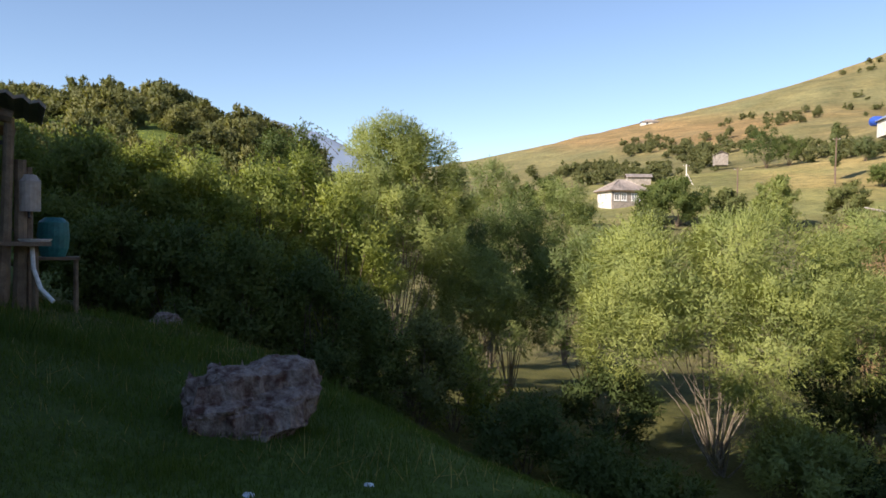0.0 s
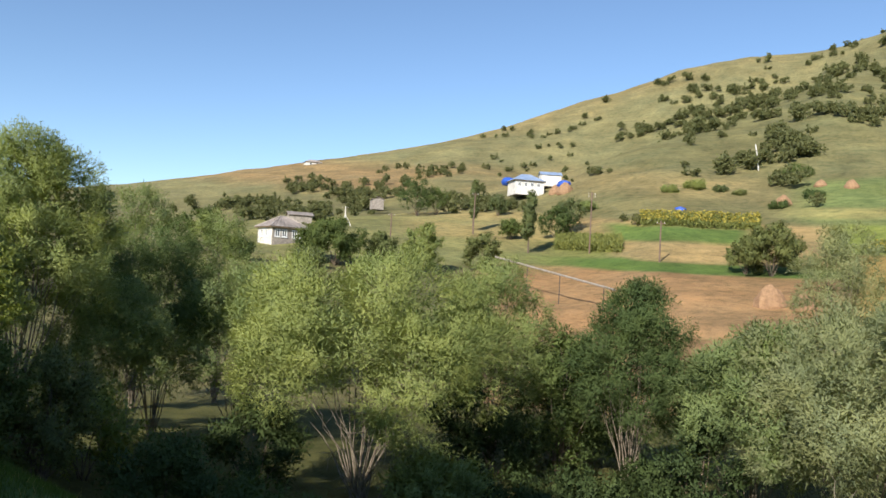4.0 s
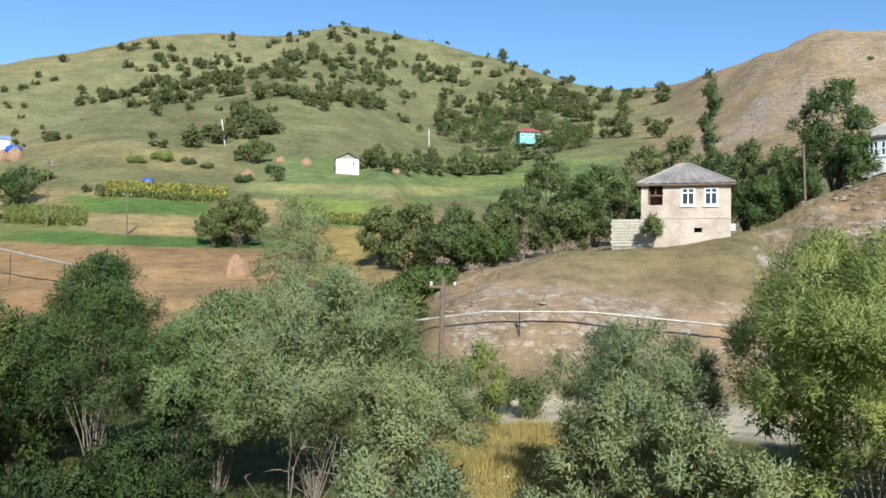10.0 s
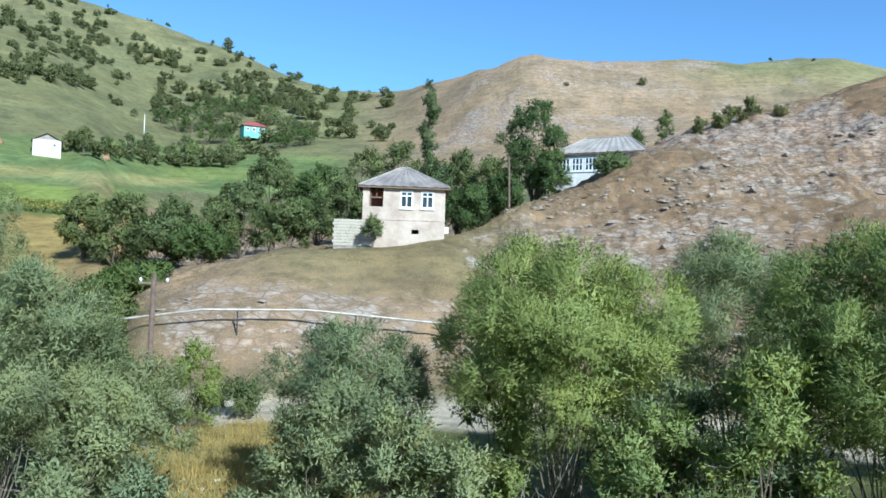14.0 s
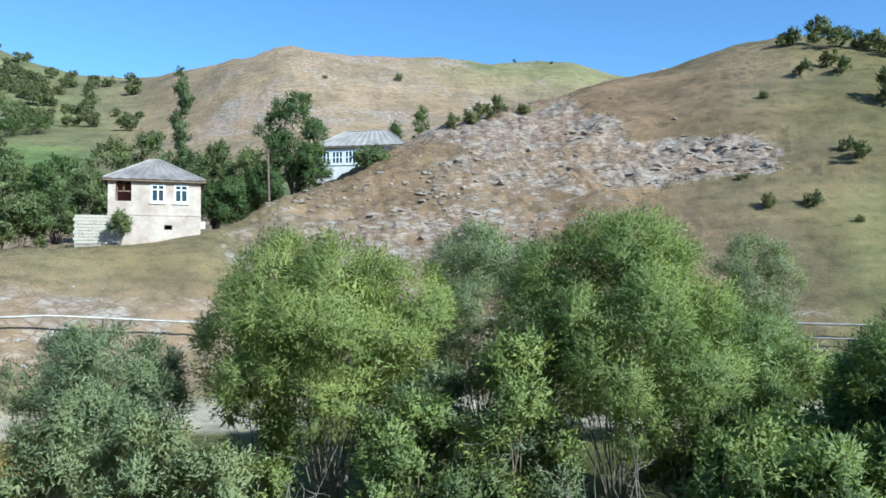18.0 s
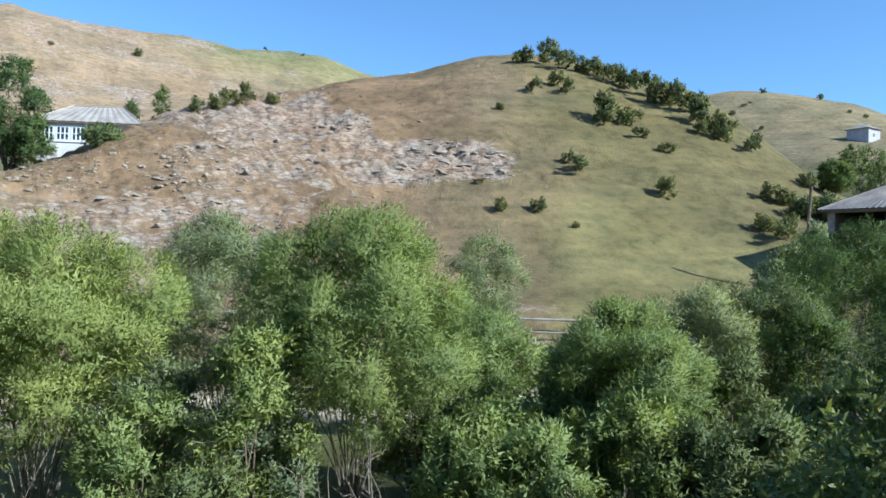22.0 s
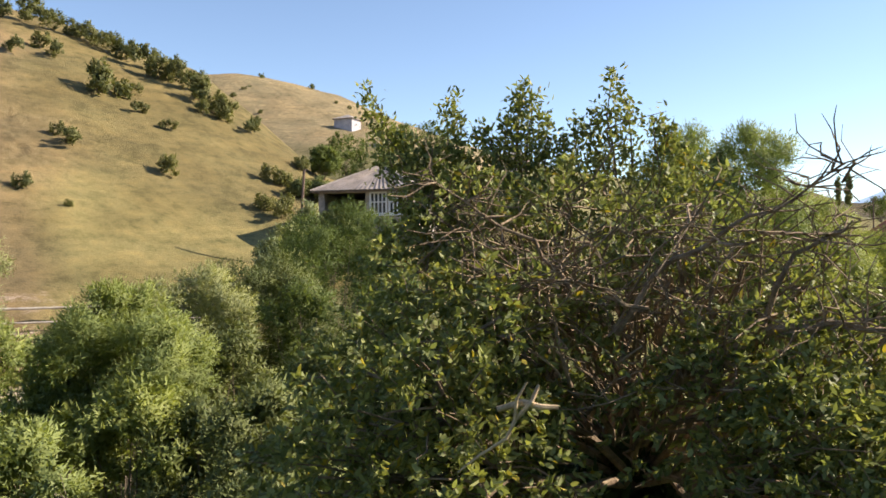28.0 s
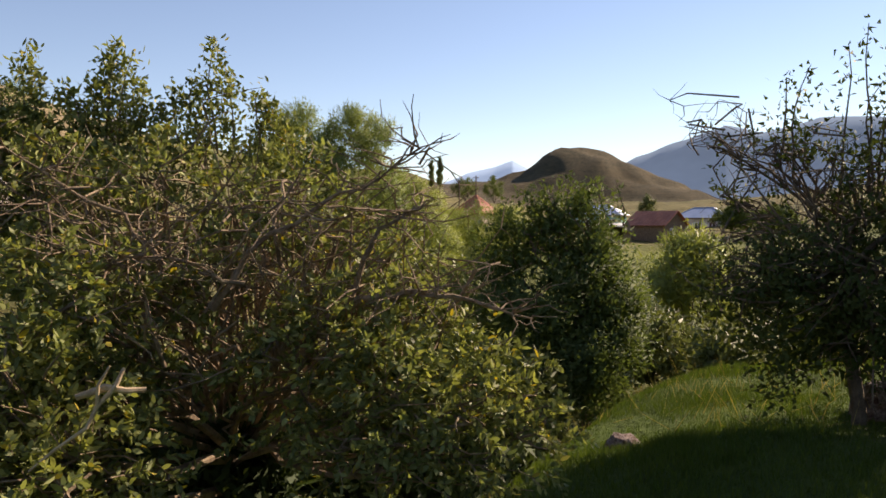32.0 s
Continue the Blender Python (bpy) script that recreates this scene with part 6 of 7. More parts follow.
bm = bmesh.new()
box(bm, 3.75, 4.15, -3.2, -2.7, 1.5, 2.1)
part("wall_box", bm, M_WHITE, spur_house, "white box on the side wall")
bm = bmesh.new()
box(bm, -3.79, 3.79, -3.545, -3.5, 2.55, 2.67)
part("string_course", bm, M_PLASTER, spur_house)
# low stone yard wall beside it, course by course
yard = thing("stone_wall", aim(10.9, 2.0, 72.8), "low rough stone yard wall in pale courses", "wall", turn=7.35)
rnd = random.Random(31)
blocks = []
for k in range(3):
    bm = bmesh.new()
    bmesh.ops.create_cube(bm, size=1.0)
    for v in bm.verts:
        v.co += Vector((rnd.uniform(-0.08, 0.08), rnd.uniform(-0.04, 0.04), rnd.uniform(-0.06, 0.06)))
    me = bpy.data.meshes.new("stone")
    bm.to_mesh(me)
    bm.free()
    me.materials.append(M_STONE_PALE)
    blocks.append(me)
bm = bmesh.new()
box(bm, -1.75, 1.75, -0.12, 0.12, -1.0, 2.2)
part("core", bm, M_STONEWALL, yard)
for row in range(9):
    x = -1.75 - 0.1 * (row % 2)
    while x < 1.7:
        wide = rnd.uniform(0.28, 0.5)
        ob = new("stone", blocks[rnd.randrange(3)])
        ob.parent = yard
        ob.matrix_basis = pose(x + wide / 2, rnd.uniform(-0.03, 0.03), row * 0.27, 0, 0, 0) @ Matrix.Diagonal((wide - 0.03, 0.4, 0.25, 1))
        x += wide
house("two-storey stone and white house with grey hipped roof", 72.4, 150, 1.1, 6.8, 6.8, 5.1, 2.1, 24, M_STONEWALL, M_SHEET,
      wins=[("front", 0.5 + 1.35 * k + (0.6 if k > 1 else 0), 1.4 + 1.35 * k + (0.6 if k > 1 else 0), 3.4, 4.6, 2, 0) for k in range(4)] + [("left", 1.4 + 2.2 * k, 2.4 + 2.2 * k, 3.4, 4.6, 2, 0) for k in range(2)],
      ribs=8, ridge=0.2, plinth=3.0, side_mat=M_WHITE)
house("white house with long pale sheet roof and glazed veranda", -7.0, 104, 7.0, 11.5, 7.5, 3.0, 2.5, -16, M_WHITE, M_SHEET_PALE,
      wins=[("front", 0.6, 2.0, 0.9, 2.5, 3, 0.5), ("front", 2.3, 3.7, 0.9, 2.5, 3, 0.5), ("front", 4.0, 5.4, 0.9, 2.5, 3, 0.5), ("front", 6.4, 7.8, 0.9, 2.5, 3, 0.5)], ribs=12, ridge=0.5, eave=0.4)
house("house with corrugated grey hipped roof and glazed veranda", -60.7, 80, 2.0, 9.6, 9.0, 3.1, 2.75, -20, M_STONEWALL, M_SHEET,
      wins=[("front", 5.3, 6.9, 0.9, 2.9, 4, 0.55), ("front", 7.2, 8.8, 0.9, 2.9, 4, 0.55), ("right", 0.8, 2.4, 0.9, 2.9, 4, 0.55), ("right", 3.4, 5.0, 0.9, 2.9, 4, 0.55)],
      holes=[("front", 0.6, 4.8, 0.7, 2.9)], ribs=22, ridge=0.05, eave=0.6)
house("small whitewashed house with a dark gabled roof", 31.1, 190, 7.1, 5.4, 5.0, 2.3, 1.4, 0, M_WHITE, M_WOOD, wins=[("front", 3.8, 4.4, 0.9, 1.6, 1, 0)], roof="front", gable_mat=M_STONEWALL, eave=0.35)
house("pale house with light blue sheet roof on the slope", 55.3, 232, 6.7, 8.6, 7.5, 2.6, 2.2, 18, M_WHITE, M_BLUE,
      wins=[("front", 0.8 + 1.9 * k, 1.7 + 1.9 * k, 0.9, 2.0, 2, 0) for k in range(4)], ribs=8, ridge=0.3)
house("long low shed with light blue roof", 53.6, 240, 7.4, 6.0, 4.5, 2.0, 1.0, 10, M_WHITE, M_BLUE, roof="side", eave=0.3)
house("pale hilltop house with a low white roof", 70.6, 452, 7.45, 9.0, 8.0, 2.6, 1.8, 10, M_WHITE, M_SHEET_PALE, wins=[("front", 2, 3.2, 1, 2.2, 1, 0), ("front", 5.6, 6.8, 1, 2.2, 1, 0)])
house("turquoise house with a red sheet roof among trees", 18.2, 272, 9.35, 7.0, 6.0, 2.5, 1.7, 14, M_TEAL, M_RED, wins=[("front", 0.7 + 2.1 * k, 1.7 + 2.1 * k, 0.8, 1.9, 2, 0) for k in range(3)], ridge=0.5)
house("low white outbuilding beside the red-roofed house", 16.4, 276, 9.3, 3.0, 3.0, 1.6, 0.6, 0, M_WHITE, M_SHEET_PALE, roof="side", eave=0.3)
house("small pale hut with a grey roof", 65.9, 232, 5.15, 3.4, 3.2, 1.5, 0.8, 12, M_STONEWALL, M_SHEET_PALE, roof="front", eave=0.3)
house("low grey farm shed behind the stone house", 71.3, 190, 3.6, 5.2, 4.0, 1.5, 0.7, 8, M_STONEWALL, M_SHEET, roof="side", eave=0.4)
house("pale two-storey house with pyramid roof on the hill, walls toned for shade", -58.3, 262, 8.6, 6.4, 6.4, 3.8, 1.7, -28, M_SHADED_WALL, M_SHEET_PALE, wins=[("right", 2.2, 3.4, 1.2, 2.6, 2, 0)], ridge=0.05)
house("small cream farm building beside a slope", -70.3, 200, 6.1, 6.0, 5.0, 2.6, 1.4, -10, M_PLASTER, M_SHEET_PALE)
for yaw, r, el, s in ((56.6, 236, 7.3, 1.7), (52.6, 232, 7.2, 1.9), (44.6, 178, 5.7, 1.1)):
    at = aim(yaw, el, r)
    bm = bmesh.new()
    bmesh.ops.create_uvsphere(bm, u_segments=14, v_segments=8, radius=1.0)
    for v in bm.verts:
        k = 1 + 0.25 * noise.noise(v.co * 2 + Vector((r, 0, 0)))
        v.co = Vector((v.co.x * s * 1.4 * k, v.co.y * s * k, max(v.co.z, -1.0) * s * 0.8 * k))
    me = bpy.data.meshes.new("tarpaulin")
    bm.to_mesh(me)
    bm.free()
    me.materials.append(M_BLUE_DEEP)
    ob = new("tarpaulin", me)
    ob.matrix_world = Matrix.Translation(at)
    tagged(ob, "bright blue tarpaulin over a stack beside farm buildings", "tarpaulin", "blue tarpaulins")
# the farmsteads at the east end of the valley
house("turquoise house with a light blue hipped roof", -103.2, 168, -0.5, 10.0, 8.0, 3.6, 2.1, -14, M_TEAL, M_BLUE, wins=[("front", 1 + 2.4 * k, 2.2 + 2.4 * k, 1.3, 2.8, 2, 0) for k in range(4)], ridge=0.45, ribs=8)
house("brown plank barn with terracotta gabled roof", -107.2, 124, -1.3, 6.4, 6.0, 3.0, 2.0, -32, M_WOOD, M_TILE, wins=[("right", 1.4, 2.6, 1.2, 2.4, 2, 0)], roof="side", ribs=10, eave=0.45)
house("dark open barn with a flat white sheet roof", -104.4, 132, -1.1, 8.0, 5.0, 2.6, 0.35, -10, M_WOOD, M_WHITE, holes=[("front", 0.6, 3.4, 0.1, 2.3), ("front", 4.2, 7.2, 0.1, 2.3)], roof="side", eave=0.3)
house("white house with light blue roof behind a willow", -110.3, 150, -0.7, 8.5, 7.0, 3.2, 1.8, -12, M_WHITE, M_BLUE, wins=[("front", 1 + 2.4 * k, 2.2 + 2.4 * k, 1.0, 2.4, 2, 0) for k in range(3)], ridge=0.4)
house("cream house with a steep terracotta hipped roof", -94.6, 140, -0.6, 5.6, 5.6, 3.6, 3.2, -30, M_PLASTER, M_TILE, wins=[("front", 2.2, 3.2, 1.2, 2.4, 2, 0)], ridge=0.05, ribs=8)
hut = thing("privy", aim(-105.2, -1.2, 118), "small wooden hut with a pointed roof", "hut", turn=-105)
bm = bmesh.new()
box(bm, -0.55, 0.55, -0.55, 0.55, -0.5, 1.7)
part("wall", bm, M_WOOD, hut)
bm = bmesh.new()
bmesh.ops.create_cone(bm, segments=4, radius1=1.15, radius2=0.05, depth=1.7, cap_ends=True, matrix=Matrix.Translation((0, 0, 2.5)) @ Matrix.Rotation(radians(45), 4, "Z"))
part("roof", bm, M_WOOD, hut, "dark pointed roof")


# ---- poles, wires, pipes ----
def pole(yaw, r, top_el, label, lean=0.0, arms=1, brace=None, mat=M_POLE, radius=0.12):
    at = stand(yaw, r)
    h = EYE.z + r * math.tan(radians(top_el)) - at.z
    t = thing("utility_pole", at, label, "pole", "utility poles", turn=yaw)
    bm = bmesh.new()
    tube(bm, [Vector((0, 0, -0.4)), Vector((lean * 0.5, 0, h * 0.5)), Vector((lean, 0, h))], [radius * 1.25, radius * 1.1, radius], 8)
    part("post", bm, mat, t)
    for k in range(arms):
        bm = bmesh.new()
        box(bm, lean - 0.65, lean + 0.65, -0.05, 0.05, h - 0.45 - 0.5 * k, h - 0.35 - 0.5 * k)
        part("crossarm", bm, M_WOOD, t)
        for x in (-0.55, 0.55):
            bm = bmesh.new()
            bmesh.ops.create_uvsphere(bm, u_segments=8, v_segments=6, radius=0.07, matrix=Matrix.Translation((lean + x, 0, h - 0.26 - 0.5 * k)) @ Matrix.Diagonal((1, 1, 1.5, 1)))
            part("insulator", bm, M_WHITE, t, "white porcelain insulator")
    if brace:
        bm = bmesh.new()
        tube(bm, [Vector((brace[0], brace[1], -0.3)), Vector((0.05, 0, h * brace[2]))], [radius * 0.9, radius * 0.75], 8)
        part("brace", bm, mat, t, "leaning wooden brace")
    return at + Vector((0, 0, h))


tops = [pole(24.3, 37.5, -0.5, "brown wooden utility pole with a leaning brace", 0.1, 1, (2.0, -1.2, 0.5)),
        pole(45.8, 130, 4.95, "thin wooden pole standing in a field", 0.0, 1), pole(50.6, 146, 6.8, "wooden utility pole with crossarms by the corn", 0.0, 2),
        pole(39.6, 222, 10.2, "pale leaning pole on the hillside", -1.0, 0, None, M_WHITE, 0.16), pole(58.9, 168, 6.4, "wooden pole beside a poplar", 0.1, 1),
        pole(68.1, 178, 4.9, "pale concrete pole with struts", 0.0, 1, (1.6, 0, 0.6), M_WHITE, 0.12), pole(64.8, 150, 4.6, "thin pole in the meadow", 0.0, 1),
        pole(25.3, 262, 10.1, "pale pole above an orchard row", 0.0, 0, None, M_WHITE, 0.14), pole(22.4, 160, 5.2, "short pole at a field edge", 0.0, 0),
        pole(-54.9, 72, 5.9, "leaning wooden pole beside the house", 0.45, 0), pole(-0.2, 94, 8.6, "wooden pole in front of tall trees", -0.2, 0),
        pole(-94.6, 175, 3.6, "wooden pole beside the red-roofed house", 0.0, 1), pole(-93.4, 180, 3.3, "thin dark wooden pole far away", 0.0, 1)]


def wire(a, b, sag, name="wire"):
    bm = bmesh.new()
    pts = [a.lerp(b, f) - Vector((0, 0, sag * 4 * f * (1 - f))) for f in np.linspace(0, 1, 13)]
    tube(bm, pts, [0.012] * 13, 4)
    me = bpy.data.meshes.new(name)
    bm.to_mesh(me)
    bm.free()
    me.materials.append(M_BLACK)
    return tagged(new(name, me), "thin dark overhead wire between poles", "wire", "overhead wires")


for a, b in ((1, 2), (2, 4), (4, 6), (6, 5)):
    wire(tops[a], tops[b], 1.2)


def pipeline(name, label, points, radius, mat, post_every, parent_group):
    """A pipe along bearings, distances and elevations, on small posts."""
    way = [aim(yaw, el, r) for yaw, r, el in points]
    t = thing(name, way[0], label, "pipe", parent_group)
    bm = bmesh.new()
    tube(bm, [p - way[0] for p in way], [radius] * len(way), 8)
    part("pipe", bm, mat, t)
    run = 0.0
    for a, b in zip(way, way[1:]):
        run += (b - a).length
        if run > post_every:
            run = 0.0
            g = ground_at(b.x, b.y)
            bm = bmesh.new()
            tube(bm, [Vector((b.x, b.y, min(g, b.z) - 0.4)) - way[0], b - way[0]], [0.05, 0.05], 5)
            part("post", bm, M_BLACK, t)
    return t


def along(a, b, n):
    return [tuple(np.array(a) * (1 - f) + np.array(b) * f) for f in np.linspace(0, 1, n)]


pipeline("gas_pipe", "pale steel gas pipe running along the rock face", along((27.0, 55.2, -3.7), (22, 54.6, -3.0), 5) + along((21, 54.5, -2.85), (14, 54.6, -2.75), 7) + along((13, 54.6, -2.8), (3, 55, -3.55), 9)
         + along((2, 55, -3.55), (-20, 56, -3.3), 14) + along((-21.5, 56, -3.35), (-50, 58, -3.5), 18), 0.085, M_PIPE, 7.5, "pipes")
pipeline("gas_pipe", "second thin pipe below the first along the slope", along((-30, 55.6, -4.3), (-50, 57.6, -4.4), 14), 0.06, M_PIPE, 9.0, "pipes")
pipeline("irrigation_pipe", "rusty pale pipeline crossing the bare field", along((57.2, 117, 1.9), (48.7, 92, 0.0), 12), 0.14, M_PIPE, 8.0, "pipes")


# ---- rocks ----
def rock_mesh(name, seed, mat, flat=0.6, cuts=2, rough=0.28):
    bm = bmesh.new()
    bmesh.ops.create_icosphere(bm, subdivisions=cuts, radius=1.0)
    for v in bm.verts:
        n = noise.noise(v.co * 1.3 + Vector((seed * 7.1, 0, 0))) + 0.5 * noise.noise(v.co * 3.1 + Vector((0, seed * 3.3, 0)))
        v.co *= 1 + rough * (n + 0.22 * noise.noise(v.co * 8.0 + Vector((seed, 0, 0))))
        step = round(v.co.z * 2.2) / 2.2
        v.co.z = (v.co.z * 0.5 + step * 0.5) * flat
    me = bpy.data.meshes.new(name)
    bm.to_mesh(me)
    bm.free()
    me.materials.append(mat)
    return me


def block_mesh(name, seed, mat):
    """An angular block of bedrock: the hull of a few points."""
    rn = random.Random(seed)
    bm = bmesh.new()
    for k in range(16):
        d = Vector((rn.gauss(0, 1), rn.gauss(0, 1), rn.gauss(0, 1))).normalized() * rn.uniform(0.75, 1.1)
        bm.verts.new((d.x, d.y, max(-0.5, min(0.6, d.z * 0.8))))
    bmesh.ops.convex_hull(bm, input=bm.verts)
    bmesh.ops.delete(bm, geom=[v for v in bm.verts if not v.link_faces], context="VERTS")
    me = bpy.data.meshes.new(name)
    bm.to_mesh(me)
    bm.free()
    me.materials.append(mat)
    return me


ROCKS = [block_mesh("outcrop", 10 + k, M_ROCK) for k in range(6)]
rnd = random.Random(9)
for k in range(250):
    # outcrops on the spur and on the rocky half of the hill
    if k < 18:
        a = rnd.uniform(-6, 24)
        r = rnd.uniform(53, 62)
    elif k < 180:
        a = rnd.uniform(-30, -3)
        r = on_slope(a, rnd.uniform(0.5, 6.0 + 0.35 * (-a - 3)))
    else:
        a, e = (rnd.uniform(-35.5, -25), rnd.uniform(6.8, 9.0)) if k % 2 else (rnd.uniform(-23.5, -13), rnd.uniform(6.2, 11))
        r = on_slope(a, e)
    p = stand(a, r)
    s = rnd.uniform(0.2, 0.5) * (0.9 if k < 180 else 1.35)
    ob = new("outcrop", ROCKS[k % 6])
    ob.matrix_world = pose(p.x, p.y, p.z - 0.25 * s, rnd.uniform(-12, 12), 10 + rnd.uniform(-14, 14), a + rnd.uniform(-30, 30)) @ Matrix.Diagonal((s * rnd.uniform(1.0, 2.4), s, s * rnd.uniform(0.6, 1.0), 1))
    tagged(ob, "weathered grey rock outcrop in dry turf", "rock", "rock outcrops")
chips, faces = [], []
small = block_mesh("chip", 3, M_ROCK)
v0 = np.array([v.co[:] for v in small.vertices])
f0 = np.array([p.vertices[:] for p in small.polygons])
place = []
for k in range(5200):
    a = rnd.uniform(-37, 25)
    lo, hi = (53, 62) if a > 0 else (58, 100 + 45 * min(1, -a / 25))
    place.append((a, rnd.uniform(lo, hi)))
xy = np.array([bearing(a, r)[:2] for a, r in place])
zz = terrain(xy[:, 0], xy[:, 1])
patchy = grain(xy[:, 0], xy[:, 1], 9, 61) - 3.0 * (rockiness(xy[:, 0], xy[:, 1]) < 0.42)
for (x, y), z, q in zip(xy, zz, patchy):
    if q + rnd.uniform(-0.5, 0.5) < (1.3 if math.hypot(x, y) < 62 else 0.2):
        continue
    s = rnd.uniform(0.1, 0.34) * np.array([rnd.uniform(0.8, 2), rnd.uniform(0.8, 1.4), rnd.uniform(0.4, 0.9)])
    t = rnd.uniform(0, 6.28)
    c = v0 * s
    faces.append(f0 + len(chips) * len(v0))
    chips.append(np.column_stack([c[:, 0] * math.cos(t) - c[:, 1] * math.sin(t) + x, c[:, 0] * math.sin(t) + c[:, 1] * math.cos(t) + y, c[:, 2] + z]))
scree = mesh_object("scree", np.vstack(chips).tolist(), np.vstack(faces).tolist(), M_ROCK)
tagged(scree, "loose pale stones and ledges on the dry slope", "stones", kind="stuff")

b_at = stand(98.6, 8.3)
boulder = new("boulder", rock_mesh("boulder", 4, M_BOULDER, 0.85, 5, 0.42))
boulder.matrix_world = pose(b_at.x, b_at.y, b_at.z + 0.1, 4, -6, 120) @ Matrix.Diagonal((0.6, 0.7, 0.7, 1))
tagged(boulder, "large reddish-grey lichened boulder in the grass", "boulder")
for yaw, r, s in ((103.9, 17, 0.35), (-121.0, 8.9, 0.36), (-104.6, 7.8, 0.16)):
    at = stand(yaw, r)
    ob = new("boulder", rock_mesh("boulder", int(r * 3), M_BOULDER, 0.8, 3))
    ob.matrix_world = pose(at.x, at.y, at.z + s * 0.3, 0, 0, r * 40) @ Matrix.Scale(s, 4)
    tagged(ob, "half-buried dark stone in the grass", "stone")


# ---- hay, crops, litter ----
def haystack(yaw, r, el, radius, height):
    at = stand(yaw, r)
    bm = bmesh.new()
    bmesh.ops.create_uvsphere(bm, u_segments=20, v_segments=12, radius=1.0)
    for v in bm.verts:
        k = 1 + 0.12 * noise.noise(v.co * 2.5 + Vector((r, 0, 0)))
        taper = 1.0 if v.co.z < 0 else (1 - v.co.z) ** 0.25
        v.co = Vector((v.co.x * radius * k * taper, v.co.y * radius * k * taper, max(v.co.z, -0.3) * height * k))
    me = bpy.data.meshes.new("haystack")
    bm.to_mesh(me)
    bm.free()
    me.materials.append(M_HAY)
    ob = new("haystack", me)
    ob.matrix_world = pose(at.x, at.y, at.z)
    return tagged(ob, "rounded brown haystack on a mown field", "haystack", "haystacks")


for yaw, r, radius, height in ((38.6, 100, 1.9, 2.6), (38.0, 186, 1.9, 2.4), (34.0, 196, 1.6, 1.8), (35.8, 200, 1.5, 1.5), (52.5, 222, 2.4, 3.0), (53.2, 226, 1.8, 2.4), (27.6, 194, 1.0, 1.3), (36.6, 98, 1.4, 1.9)):
    haystack(yaw, r, 0, radius, height)


def crop(name, label, yaws, els, count, height, mat, leaf, head=None):
    """A stand of crops: leafy stalks, with heads where they have them."""
    rng = np.random.default_rng(int(yaws[0] * 10))
    a = rng.uniform(*yaws, count)
    line = np.linspace(*yaws, 24)
    near, far = (np.interp(a, line, [on_slope(q, e) for q in line]) for e in els)
    a, r = np.radians(a), near + (far - near) * rng.random(count)
    x, y = -np.sin(a) * r, np.cos(a) * r
    z = terrain(x, y)
    pos = np.column_stack([x, y, z + height * rng.random(count) * 0.8])
    way = rng.normal(size=(count, 3)) + np.array([0, 0, 1.2])
    ob = new(name, leaf_mesh(name, pos, way, leaf[0], leaf[1], mat, rng))
    tagged(ob, label, "crop", kind="stuff")
    if head:
        n = count // 11
        ob = new(name + "_heads", leaf_mesh(name + "_heads", pos[:n] * [1, 1, 0] + np.column_stack([x, y, z + height])[:n] * [0, 0, 1], rng.normal(size=(n, 3)) * [1, 1, 0.3], 0.5, 0.2, head, rng))
        tagged(ob, "yellow sunflower heads facing the morning sun", "crop", kind="stuff")


M_YELLOW = leafy("sunflower_petals", (0.52, 0.42, 0.09), (0.36, 0.28, 0.06), 0.3)
M_CORN = leafy("corn_leaves", (0.2, 0.225, 0.08), (0.12, 0.14, 0.05), 0.3)
crop("sunflowers", "rows of sunflowers in a strip field", (39.4, 47.2), (4.6, 5.3), 9000, 1.5, M_CORN, (0.6, 0.14), M_YELLOW)
crop("corn", "strip of standing green corn", (48.4, 53.0), (2.75, 3.5), 7000, 1.8, M_CORN, (0.8, 0.12))
crop("pumpkin_vines", "yellow-green garden rows below the meadow", (26.5, 33.0), (3.3, 3.9), 4000, 0.7, M_CORN, (0.6, 0.16), M_YELLOW)


def litter(yaw, r, size, mat, label):
    at = stand(yaw, r)
    bm = bmesh.new()
    bmesh.ops.create_icosphere(bm, subdivisions=2, radius=size)
    for v in bm.verts:
        v.co *= 1 + 0.5 * noise.noise(v.co * 14)
        v.co.z *= 0.6
    me = bpy.data.meshes.new("litter")
    bm.to_mesh(me)
    bm.free()
    me.materials.append(mat)
    ob = new("litter", me)
    ob.matrix_world = pose(at.x, at.y, at.z + size * 0.6)
    return tagged(ob, label, "litter", "scraps of litter")


M_PLASTIC = plain("white_plastic", (0.75, 0.80, 0.84), (0.6, 0.66, 0.72), 8.0, 0.35, 0.002, 30.0)
litter(98.1, 5.9, 0.06, M_PLASTIC, "crumpled white plastic scrap lying in grass")
litter(90.0, 6.5, 0.06, M_PLASTIC, "crumpled white plastic scrap lying in grass")
for yaw, r in ((19.5, 31), (20.5, 29.5), (18.6, 33), (21.6, 32)):
    litter(yaw, r, 0.12, M_WHITE, "pale litter on the dry field")


